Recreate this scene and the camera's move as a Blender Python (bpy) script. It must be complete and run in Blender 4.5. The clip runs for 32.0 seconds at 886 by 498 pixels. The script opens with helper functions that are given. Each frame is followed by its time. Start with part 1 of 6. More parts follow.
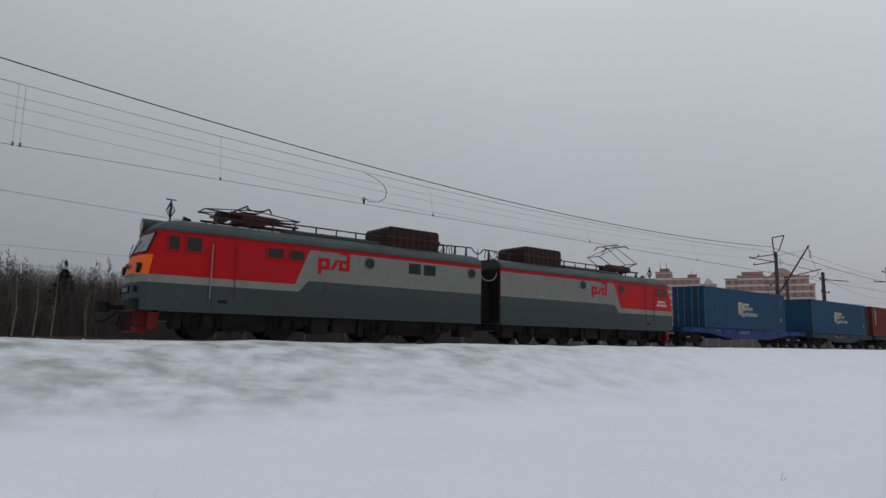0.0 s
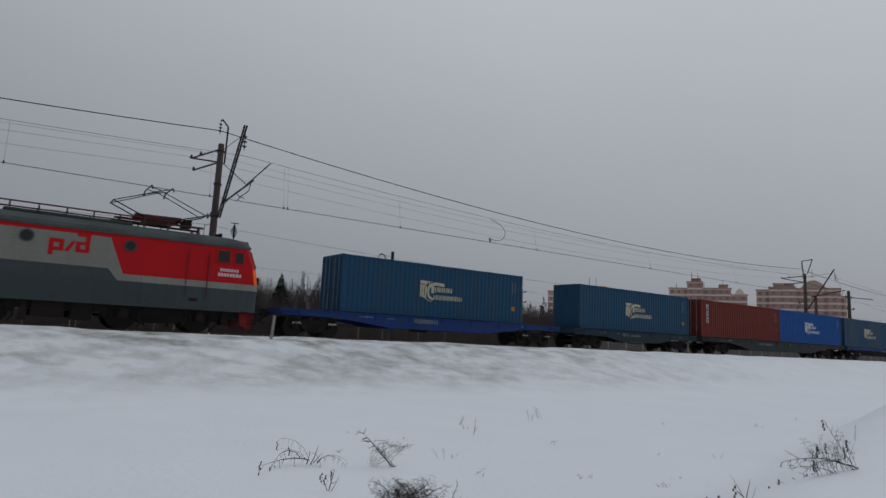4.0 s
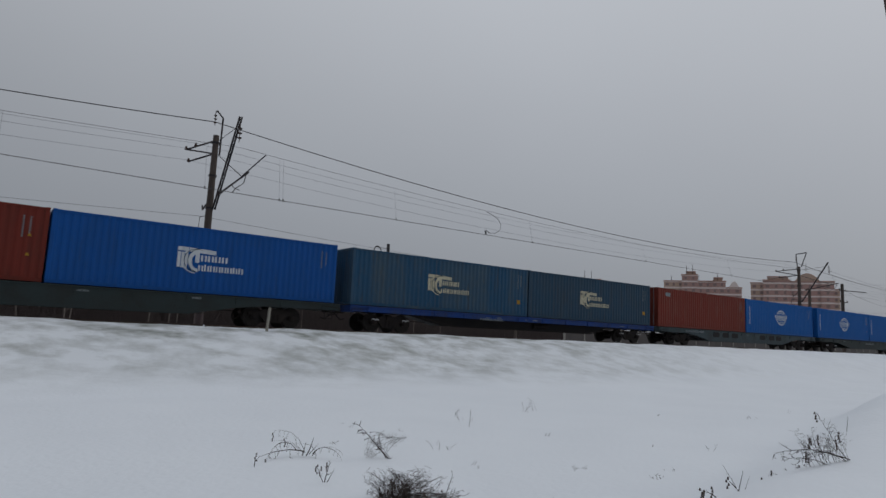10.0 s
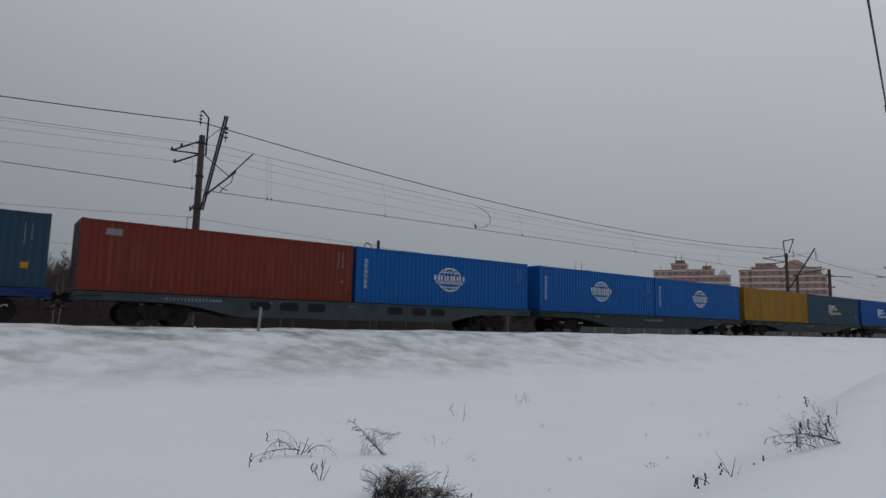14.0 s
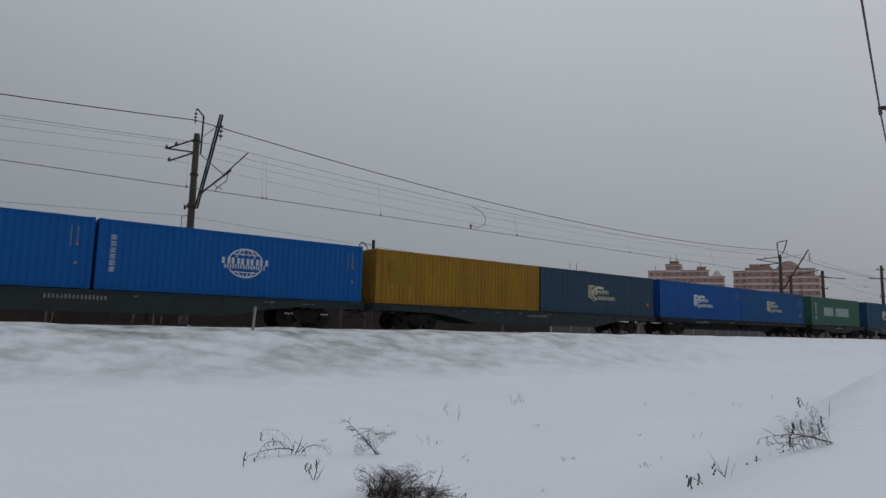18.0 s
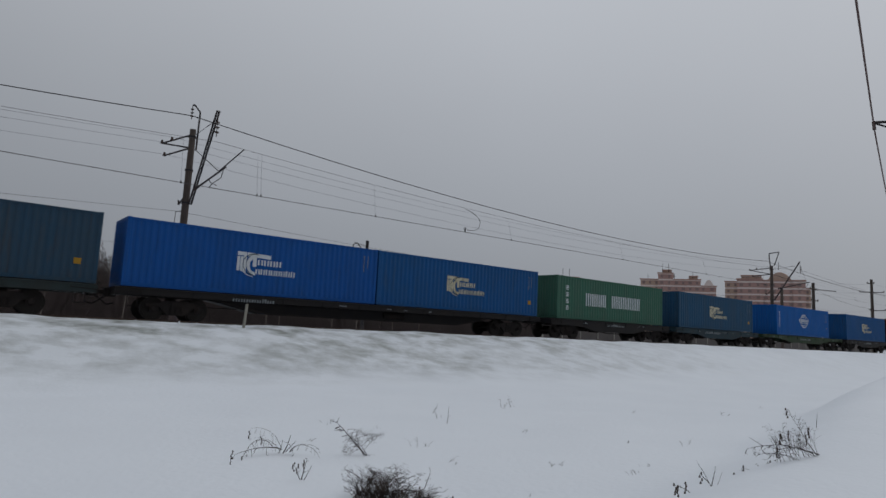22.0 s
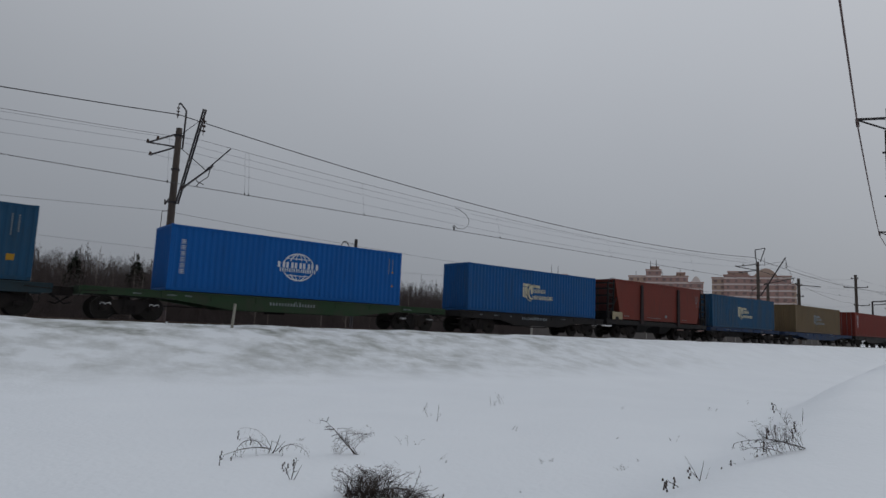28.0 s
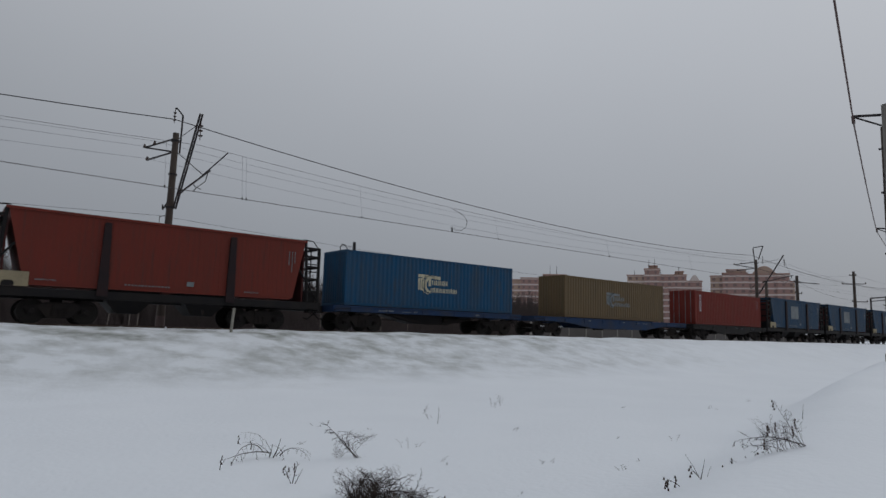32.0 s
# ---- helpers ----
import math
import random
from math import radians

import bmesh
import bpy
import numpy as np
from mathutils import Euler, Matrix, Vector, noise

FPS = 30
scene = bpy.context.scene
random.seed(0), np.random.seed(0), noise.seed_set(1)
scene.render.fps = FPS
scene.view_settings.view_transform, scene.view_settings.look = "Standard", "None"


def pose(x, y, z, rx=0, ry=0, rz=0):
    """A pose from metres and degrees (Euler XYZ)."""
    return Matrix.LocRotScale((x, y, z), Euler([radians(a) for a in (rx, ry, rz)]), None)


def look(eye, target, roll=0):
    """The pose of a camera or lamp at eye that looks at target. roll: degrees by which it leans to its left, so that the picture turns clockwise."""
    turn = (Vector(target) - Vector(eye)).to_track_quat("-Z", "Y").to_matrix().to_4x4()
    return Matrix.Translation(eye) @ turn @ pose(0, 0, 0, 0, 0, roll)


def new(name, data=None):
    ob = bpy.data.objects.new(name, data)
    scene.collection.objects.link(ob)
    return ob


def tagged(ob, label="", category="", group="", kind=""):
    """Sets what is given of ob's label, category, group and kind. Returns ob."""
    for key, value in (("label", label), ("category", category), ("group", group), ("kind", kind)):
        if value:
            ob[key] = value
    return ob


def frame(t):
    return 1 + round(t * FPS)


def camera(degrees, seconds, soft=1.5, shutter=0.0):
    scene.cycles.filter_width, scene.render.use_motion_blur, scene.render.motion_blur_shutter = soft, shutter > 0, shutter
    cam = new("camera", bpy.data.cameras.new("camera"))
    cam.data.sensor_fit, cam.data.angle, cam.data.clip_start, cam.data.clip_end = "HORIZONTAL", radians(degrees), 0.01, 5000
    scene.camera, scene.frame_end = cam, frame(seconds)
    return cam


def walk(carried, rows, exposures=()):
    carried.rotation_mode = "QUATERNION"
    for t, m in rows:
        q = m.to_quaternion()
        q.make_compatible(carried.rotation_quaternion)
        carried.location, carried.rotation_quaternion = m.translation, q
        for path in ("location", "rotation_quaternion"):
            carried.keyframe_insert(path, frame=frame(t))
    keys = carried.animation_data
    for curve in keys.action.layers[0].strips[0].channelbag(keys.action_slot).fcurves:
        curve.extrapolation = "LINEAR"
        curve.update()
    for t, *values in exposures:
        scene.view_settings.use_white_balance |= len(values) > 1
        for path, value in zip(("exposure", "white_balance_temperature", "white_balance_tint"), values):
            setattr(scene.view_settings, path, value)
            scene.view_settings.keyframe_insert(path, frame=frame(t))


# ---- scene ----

# world: x along the track, y across it, z up; rail tops at z = 0
SPEED = 9.28        # metres a second, towards -x
TRACK_Y = 29.5

cam = camera(70.65, 32.0, soft=1.5, shutter=0.12)
PATH = [
    (0, 10.07, 5.0, 0.26, -37.8, 8.05, -1.22),
    (0.3, 6.44, 4.0, 0.26, -39.9, 7.48, -1.17),
    (0.6, 2.8, 2.9, 0.26, -42.1, 6.95, -1.84),
    (0.8, 1.42, 1.75, 0.26, -42.0, 6.82, -1.92),
    (1, 0.49, 0.62, 0.266, -41.15, 6.86, -1.66),
    (1.2, 0.03, 0.101, 0.25, -40.59, 6.93, -1.67),
    (1.5, -0.034, 0.026, 0.22, -39.24, 7.21, -1.79),
    (2, -0.034, 0.026, 0.22, -37.18, 7.19, -1.15),
    (2.5, -0.034, 0.026, 0.22, -36.79, 7.65, -1.93),
    (4.5, -0.034, 0.026, 0.22, -35.53, 8.16, -2.59),
    (5, -0.034, 0.026, 0.22, -35.88, 7.75, -1.92),
    (5.5, -0.034, 0.026, 0.22, -35.97, 7.57, -1.22),
    (6, -0.034, 0.026, 0.22, -36.21, 7.7, -1.57),
    (6.5, -0.034, 0.026, 0.22, -36.64, 7.62, -1.33),
    (7, -0.034, 0.026, 0.22, -36.49, 7.53, -1.16),
    (7.5, -0.034, 0.026, 0.22, -36.46, 7.37, -0.97),
    (8, -0.034, 0.026, 0.22, -36.32, 7.12, -0.61),
    (8.5, -0.034, 0.026, 0.22, -36.18, 7.04, -1.59),
    (9, -0.034, 0.026, 0.22, -36.39, 7.35, -2.87),
    (9.5, -0.034, 0.026, 0.22, -36.37, 7.56, -2.57),
    (10, -0.034, 0.026, 0.22, -36.08, 7.48, -2.72),
    (10.5, -0.034, 0.026, 0.22, -36.16, 7.5, -2.71),
    (11, -0.034, 0.026, 0.22, -36.19, 7.31, -2.26),
    (11.5, -0.034, 0.026, 0.22, -36.29, 7.23, -2.17),
    (12, -0.034, 0.026, 0.22, -36.26, 7, -1.88),
    (12.5, -0.034, 0.026, 0.22, -36.55, 7.06, -1.79),
    (13, -0.034, 0.026, 0.22, -36.68, 7.08, -1.77),
    (13.5, -0.034, 0.026, 0.22, -36.82, 6.98, -1.67),
    (14, -0.034, 0.026, 0.22, -36.79, 7.06, -1.23),
    (14.5, -0.034, 0.026, 0.22, -36.8, 7.19, -1.56),
    (16.5, -0.034, 0.026, 0.22, -36.71, 5.81, -2.12),
    (17, -0.034, 0.026, 0.22, -36.79, 5.97, -1.65),
    (17.5, -0.034, 0.026, 0.22, -37.14, 6.59, -1.59),
    (18, -0.034, 0.026, 0.22, -37.26, 7.05, -1.42),
    (18.5, -0.034, 0.026, 0.22, -37.28, 7.11, -1.77),
    (19, -0.034, 0.026, 0.22, -37.19, 7.12, -1.62),
    (19.5, -0.034, 0.026, 0.22, -37.16, 7.25, -1.46),
    (20, -0.034, 0.026, 0.22, -37.32, 7.38, -1.44),
    (20.5, -0.034, 0.026, 0.22, -37.32, 7.39, -1.49),
    (21, -0.034, 0.026, 0.22, -37.47, 7.43, -2.85),
    (21.5, -0.034, 0.026, 0.22, -37.64, 7.41, -2.72),
    (22, -0.034, 0.026, 0.22, -38.02, 7.31, -2.85),
    (22.5, -0.034, 0.026, 0.22, -38.31, 7.4, -2.62),
    (23, -0.034, 0.026, 0.22, -38.31, 7.41, -2.11),
    (23.5, -0.034, 0.026, 0.22, -38.32, 7.45, -2.49),
    (24, -0.034, 0.026, 0.22, -38.46, 7.44, -2.62),
    (24.5, -0.034, 0.026, 0.22, -38.64, 7.4, -2.11),
    (26.5, -0.034, 0.026, 0.22, -38.42, 7.59, -1.41),
    (27, -0.034, 0.026, 0.22, -38.53, 7.54, -2.05),
    (27.5, -0.034, 0.026, 0.22, -38.71, 7.28, -2.76),
    (28, -0.034, 0.026, 0.22, -38.98, 7.19, -2.38),
    (28.5, -0.034, 0.026, 0.22, -39.53, 7.22, -1.74),
    (29, -0.034, 0.026, 0.22, -39.58, 7.24, -1.64),
    (29.5, -0.034, 0.026, 0.22, -39.52, 7.33, -1.82),
    (30, -0.034, 0.026, 0.22, -39.17, 7.35, -1.92),
    (30.5, -0.034, 0.026, 0.22, -38.89, 7.24, -1.96),
    (31, -0.034, 0.026, 0.22, -39.03, 7.29, -2.13),
    (31.5, -0.034, 0.026, 0.22, -39.02, 7.29, -1.95),
    (32, -0.034, 0.026, 0.22, -39.04, 7.35, -1.66),
]

EXPOSURES = [(0.0, 0.22), (0.6, 0.08), (1.2, 0.0), (2.5, 0.0), (32.0, 0.0)]
walk(cam, [(t, pose(x, y, z, 90 + pitch, roll, yaw)) for t, x, y, z, yaw, pitch, roll in PATH], EXPOSURES)

# ---- sky and sun ----
world = bpy.data.worlds.new("overcast_sky")
scene.world = world
world.use_nodes = True
wn, wl = world.node_tree.nodes, world.node_tree.links
wn.clear()
w_out = wn.new("ShaderNodeOutputWorld")
w_bg = wn.new("ShaderNodeBackground")
w_sky = wn.new("ShaderNodeTexSky")
w_sky.sky_type, w_sky.sun_disc = "NISHITA", False
w_sky.sun_elevation, w_sky.sun_rotation = radians(33), radians(107)
w_sky.air_density, w_sky.dust_density = 1.0, 4.0
w_co = wn.new("ShaderNodeTexCoord")
w_sep = wn.new("ShaderNodeSeparateXYZ")
w_map = wn.new("ShaderNodeMapRange")
w_map.inputs["From Min"].default_value, w_map.inputs["From Max"].default_value = -0.02, 1.0
w_ramp = wn.new("ShaderNodeValToRGB")
w_ramp.color_ramp.elements[0].color = (0.196, 0.212, 0.240, 1)
w_ramp.color_ramp.elements[1].color = (0.66, 0.69, 0.735, 1)
mid = w_ramp.color_ramp.elements.new(0.36)
mid.color = (0.345, 0.364, 0.396, 1)
w_noise = wn.new("ShaderNodeTexNoise")
w_noise.inputs["Scale"].default_value, w_noise.inputs["Detail"].default_value = 1.6, 3
w_nmap = wn.new("ShaderNodeMapRange")
w_nmap.inputs["To Min"].default_value, w_nmap.inputs["To Max"].default_value = 0.93, 1.07
w_mul = wn.new("ShaderNodeMix")
w_mul.data_type, w_mul.blend_type = "RGBA", "MULTIPLY"
w_mul.inputs["Factor"].default_value = 1.0
w_dim = wn.new("ShaderNodeMix")
w_dim.data_type, w_dim.blend_type = "RGBA", "MULTIPLY"
w_dim.inputs["Factor"].default_value = 1.0
w_dim.inputs[7].default_value = (0.06, 0.06, 0.06, 1)
w_mix = wn.new("ShaderNodeMix")
w_mix.data_type = "RGBA"
w_mix.inputs["Factor"].default_value = 0.93
wl.new(w_co.outputs["Generated"], w_sep.inputs[0])
wl.new(w_sep.outputs["Z"], w_map.inputs["Value"])
wl.new(w_map.outputs[0], w_ramp.inputs[0])
wl.new(w_co.outputs["Generated"], w_noise.inputs["Vector"])
wl.new(w_noise.outputs[0], w_nmap.inputs["Value"])
# the cloud is a little thinner towards +x, where the sun stands
w_side = wn.new("ShaderNodeMath")
w_side.operation = "MULTIPLY_ADD"
w_side.inputs[1].default_value, w_side.inputs[2].default_value = 0.28, 0.995
w_both = wn.new("ShaderNodeMath")
w_both.operation = "MULTIPLY"
wl.new(w_sep.outputs["X"], w_side.inputs[0])
wl.new(w_side.outputs[0], w_both.inputs[0])
wl.new(w_nmap.outputs[0], w_both.inputs[1])
wl.new(w_ramp.outputs[0], w_mul.inputs[6])
wl.new(w_both.outputs[0], w_mul.inputs[7])
wl.new(w_sky.outputs[0], w_dim.inputs[6])
wl.new(w_dim.outputs[2], w_mix.inputs[6])
wl.new(w_mul.outputs[2], w_mix.inputs[7])
wl.new(w_mix.outputs[2], w_bg.inputs["Color"])
w_bg.inputs["Strength"].default_value = 1.0
wl.new(w_bg.outputs[0], w_out.inputs[0])

sun_data = bpy.data.lights.new("sun", "SUN")
sun_data.energy, sun_data.angle, sun_data.color = 0.22, radians(40), (1.0, 0.97, 0.93)
sun = new("sun", sun_data)
sun.matrix_world = look((60, -18, 40), (0, 0, 0))


# ---- materials ----
def shader(name, rough=0.6, metal=0.0):
    m = bpy.data.materials.new(name)
    m.use_nodes = True
    n, l = m.node_tree.nodes, m.node_tree.links
    b = n["Principled BSDF"]
    b.inputs["Roughness"].default_value, b.inputs["Metallic"].default_value = rough, metal
    return m, n, l, b


def worn(name, base, dirt, amount=0.35, rough=0.6, metal=0.0, scale=1.2, grain=14.0, bump=0.15, streak=1.0, sheen=0.16, runs=0.0, run=(0.1, 0.1, 0.1)):
    """Paint or bare stuff with stains at one scale and grain at another; streak > 1 draws the stains out downwards."""
    m, n, l, b = shader(name, rough, metal)
    co = n.new("ShaderNodeTexCoord")
    mp = n.new("ShaderNodeMapping")
    mp.inputs["Scale"].default_value = (1, 1, 1 / streak)
    info = n.new("ShaderNodeObjectInfo")
    add = n.new("ShaderNodeVectorMath")
    add.operation = "MULTIPLY_ADD"
    add.inputs[1].default_value = (1, 1, 1)
    comb = n.new("ShaderNodeCombineXYZ")
    mul = n.new("ShaderNodeMath")
    mul.operation, mul.inputs[1].default_value = "MULTIPLY", 40.0
    l.new(info.outputs["Random"], mul.inputs[0])
    l.new(mul.outputs[0], comb.inputs[0])
    l.new(co.outputs["Object"], add.inputs[0])
    l.new(comb.outputs[0], add.inputs[2])
    l.new(add.outputs[0], mp.inputs["Vector"])
    big = n.new("ShaderNodeTexNoise")
    big.inputs["Scale"].default_value, big.inputs["Detail"].default_value = scale, 5
    fine = n.new("ShaderNodeTexNoise")
    fine.inputs["Scale"].default_value, fine.inputs["Detail"].default_value = grain, 3
    l.new(mp.outputs[0], big.inputs["Vector"])
    l.new(mp.outputs[0], fine.inputs["Vector"])
    r1 = n.new("ShaderNodeMapRange")
    r1.inputs["From Min"].default_value, r1.inputs["From Max"].default_value = 0.42, 0.75
    r1.inputs["To Max"].default_value = amount
    l.new(big.outputs[0], r1.inputs["Value"])
    r2 = n.new("ShaderNodeMapRange")
    r2.inputs["From Min"].default_value, r2.inputs["From Max"].default_value = 0.5, 0.8
    r2.inputs["To Max"].default_value = amount * 0.7
    l.new(fine.outputs[0], r2.inputs["Value"])
    mx = n.new("ShaderNodeMath")
    mx.operation, mx.use_clamp = "ADD", True
    l.new(r1.outputs[0], mx.inputs[0])
    l.new(r2.outputs[0], mx.inputs[1])
    mix = n.new("ShaderNodeMix")
    mix.data_type = "RGBA"
    mix.inputs[6].default_value, mix.inputs[7].default_value = (*base, 1), (*dirt, 1)
    l.new(mx.outputs[0], mix.inputs["Factor"])
    if runs:
        # narrow scrapes and rust runs, drawn out downwards
        mp2 = n.new("ShaderNodeMapping")
        mp2.inputs["Scale"].default_value = (5.5, 5.5, 0.55)
        l.new(add.outputs[0], mp2.inputs["Vector"])
        nz = n.new("ShaderNodeTexNoise")
        nz.inputs["Scale"].default_value, nz.inputs["Detail"].default_value = 1.0, 6
        l.new(mp2.outputs[0], nz.inputs["Vector"])
        r3 = n.new("ShaderNodeMapRange")
        r3.inputs["From Min"].default_value, r3.inputs["From Max"].default_value = 0.54, 0.74
        r3.inputs["To Max"].default_value = runs
        l.new(nz.outputs[0], r3.inputs["Value"])
        top = n.new("ShaderNodeMix")
        top.data_type = "RGBA"
        top.inputs[7].default_value = (*run, 1)
        l.new(mix.outputs[2], top.inputs[6])
        l.new(r3.outputs[0], top.inputs["Factor"])
        l.new(top.outputs[2], b.inputs["Base Color"])
    else:
        l.new(mix.outputs[2], b.inputs["Base Color"])
    bp = n.new("ShaderNodeBump")
    bp.inputs["Strength"].default_value, bp.inputs["Distance"].default_value = bump, 0.02
    l.new(fine.outputs[0], bp.inputs["Height"])
    l.new(bp.outputs[0], b.inputs["Normal"])
    b.inputs["Specular IOR Level"].default_value = sheen
    return m


DUST = (0.10, 0.09, 0.08)
RUST = (0.13, 0.06, 0.035)
M = {}


def paint(name, base, dirt=DUST, **kw):
    if name not in M:
        M[name] = worn(name, base, dirt, **kw)
    return M[name]


paint("blue_petrol", (0.010, 0.057, 0.120), (0.034, 0.048, 0.058), amount=0.4, streak=7, scale=1.6, runs=0.5, run=(0.02, 0.04, 0.05))
paint("blue_bright", (0.003, 0.064, 0.255), (0.012, 0.045, 0.11), amount=0.3, streak=3, runs=0.3, run=(0.015, 0.035, 0.08))
paint("blue_ocean", (0.002, 0.080, 0.29), (0.006, 0.052, 0.17), amount=0.3, streak=3, runs=0.3, run=(0.008, 0.045, 0.13))
paint("blue_dull", (0.013, 0.058, 0.118), (0.065, 0.085, 0.09), amount=0.6, streak=5, scale=0.7, runs=0.6, run=(0.06, 0.055, 0.045))
paint("blue_slate", (0.018, 0.049, 0.085), (0.042, 0.05, 0.052), amount=0.4, streak=6, scale=1.4, runs=0.5, run=(0.05, 0.04, 0.035))
paint("blue_mid", (0.004, 0.064, 0.20), (0.016, 0.05, 0.10), amount=0.4, streak=3, runs=0.4, run=(0.03, 0.05, 0.07))
paint("blue_steel", (0.007, 0.058, 0.13), (0.045, 0.05, 0.052), amount=0.55, streak=5, scale=1.2, runs=0.6, run=(0.05, 0.05, 0.045))
# hopper rib posts: the shading along them is put into a dark colour
paint("post_dark", (0.022, 0.016, 0.018), (0.04, 0.02, 0.018), amount=0.5, sheen=0.1)
paint("plate_cream", (0.30, 0.255, 0.165), (0.16, 0.13, 0.09), amount=0.5)
paint("oxide_red", (0.134, 0.021, 0.014), (0.075, 0.021, 0.015), amount=0.5, streak=6, scale=1.4, runs=0.45, run=(0.06, 0.02, 0.016))
paint("orange_red", (0.145, 0.024, 0.015), (0.095, 0.026, 0.017), amount=0.5, streak=6, scale=1.4, runs=0.5, run=(0.15, 0.085, 0.07))
paint("dark_maroon", (0.15, 0.022, 0.016), (0.09, 0.03, 0.02), amount=0.5, streak=3, runs=0.5, run=(0.07, 0.025, 0.02))
paint("mustard", (0.26, 0.137, 0.010), (0.13, 0.068, 0.014), amount=0.55, streak=6, scale=1.4, runs=0.5, run=(0.13, 0.06, 0.02))
paint("mustard_patch", (0.205, 0.122, 0.012), (0.13, 0.08, 0.018), amount=0.5)
paint("box_green", (0.034, 0.105, 0.073), (0.05, 0.08, 0.062), amount=0.45, streak=3, runs=0.45, run=(0.06, 0.08, 0.06))
paint("olive", (0.125, 0.086, 0.046), (0.085, 0.066, 0.042), amount=0.5, streak=3, runs=0.6, run=(0.07, 0.055, 0.035))
paint("hopper_red", (0.142, 0.026, 0.018), (0.085, 0.026, 0.019), amount=0.55, streak=2.5, runs=0.6, run=(0.06, 0.03, 0.026))
paint("hopper_teal", (0.012, 0.047, 0.10), (0.06, 0.06, 0.05), amount=0.5, streak=2.5, runs=0.5, run=(0.05, 0.045, 0.035))
paint("logo_cream", (0.48, 0.45, 0.33), (0.2, 0.2, 0.17), amount=0.5, grain=9, runs=0.8, run=(0.14, 0.12, 0.08))
paint("logo_white", (0.52, 0.55, 0.58), (0.25, 0.3, 0.35), amount=0.45, grain=9, runs=0.5, run=(0.2, 0.24, 0.28))
paint("mark_yellow", (0.33, 0.18, 0.018), (0.2, 0.12, 0.02), amount=0.4)
paint("mark_dim", (0.18, 0.20, 0.21), (0.06, 0.075, 0.085), amount=0.6, grain=9)
paint("frame_blue", (0.006, 0.034, 0.155), (0.03, 0.035, 0.05), amount=0.5, runs=0.6, run=(0.02, 0.022, 0.03))
paint("frame_blue_dark", (0.015, 0.035, 0.085), (0.04, 0.04, 0.045), amount=0.6, sheen=0.1)
paint("frame_grey", (0.026, 0.036, 0.037), (0.024, 0.023, 0.021), amount=0.6, sheen=0.1)
paint("frame_petrol", (0.018, 0.038, 0.05), (0.030, 0.030, 0.028), amount=0.6, sheen=0.1)
paint("frame_pale", (0.045, 0.063, 0.070), (0.03, 0.032, 0.032), amount=0.6, sheen=0.1)
paint("frame_green", (0.022, 0.045, 0.022), (0.04, 0.038, 0.03), amount=0.6, sheen=0.1)
paint("frame_black", (0.014, 0.013, 0.014), (0.022, 0.019, 0.017), amount=0.6, sheen=0.1)
paint("running_gear", (0.016, 0.014, 0.014), (0.032, 0.025, 0.021), amount=0.6, rough=0.7, sheen=0.06)
paint("wheel_steel", (0.022, 0.019, 0.017), (0.014, 0.012, 0.011), amount=0.5, rough=0.6, metal=0.3)
paint("grease_white", (0.5, 0.5, 0.5), (0.2, 0.2, 0.2))
paint("loco_red", (0.41, 0.006, 0.010), (0.27, 0.010, 0.012), amount=0.35, rough=0.5, sheen=0.15)
paint("loco_orange", (0.90, 0.135, 0.014), (0.66, 0.11, 0.02), amount=0.2, rough=0.45)
paint("loco_light", (0.215, 0.215, 0.195), (0.145, 0.14, 0.122), amount=0.5, rough=0.5, streak=4, runs=0.35, run=(0.12, 0.11, 0.09))
paint("loco_dark", (0.046, 0.060, 0.064), (0.036, 0.042, 0.042), amount=0.5, rough=0.5, streak=4, runs=0.35, run=(0.03, 0.032, 0.03))
paint("loco_roof", (0.062, 0.080, 0.082), (0.028, 0.027, 0.025), amount=0.6)
paint("roof_hatch_green", (0.030, 0.044, 0.042), (0.02, 0.02, 0.018), amount=0.6, streak=3)
paint("mast_sleeve", (0.13, 0.095, 0.088), (0.08, 0.06, 0.055), amount=0.5)
paint("roof_box", (0.024, 0.012, 0.011), (0.045, 0.020, 0.018), amount=0.6)
paint("pilot_red", (0.16, 0.008, 0.008), (0.05, 0.02, 0.016), amount=0.5)
paint("rust_bar", (0.075, 0.020, 0.019), (0.03, 0.016, 0.014), amount=0.5)
paint("headlight_glass", (0.30, 0.25, 0.16), (0.2, 0.17, 0.12), rough=0.15, amount=0.3)
paint("concrete", (0.23, 0.215, 0.195), (0.12, 0.11, 0.098), amount=0.55, scale=2.2, streak=5)
paint("old_concrete", (0.085, 0.068, 0.058), (0.04, 0.032, 0.028), amount=0.6, scale=2.2, streak=5)
paint("mast_steel", (0.035, 0.033, 0.036), (0.07, 0.05, 0.042), amount=0.5)
paint("insulator", (0.06, 0.04, 0.034), (0.03, 0.025, 0.02), rough=0.25)
paint("mast_band", (0.15, 0.045, 0.038), (0.2, 0.05, 0.04), amount=0.5)
paint("wire", (0.03, 0.028, 0.029), (0.055, 0.05, 0.045))
paint("wire_mid", (0.07, 0.066, 0.066), (0.10, 0.09, 0.085))
paint("cable_red", (0.085, 0.05, 0.048), (0.05, 0.035, 0.034))
paint("wire_thin", (0.19, 0.19, 0.2), (0.14, 0.14, 0.145))
paint("post_grey", (0.27, 0.26, 0.225), (0.14, 0.125, 0.10), amount=0.5, scale=6)
paint("rail_steel", (0.09, 0.065, 0.05), (0.05, 0.035, 0.03), metal=0.5, rough=0.5)
paint("sleeper", (0.22, 0.21, 0.2), (0.12, 0.11, 0.1))
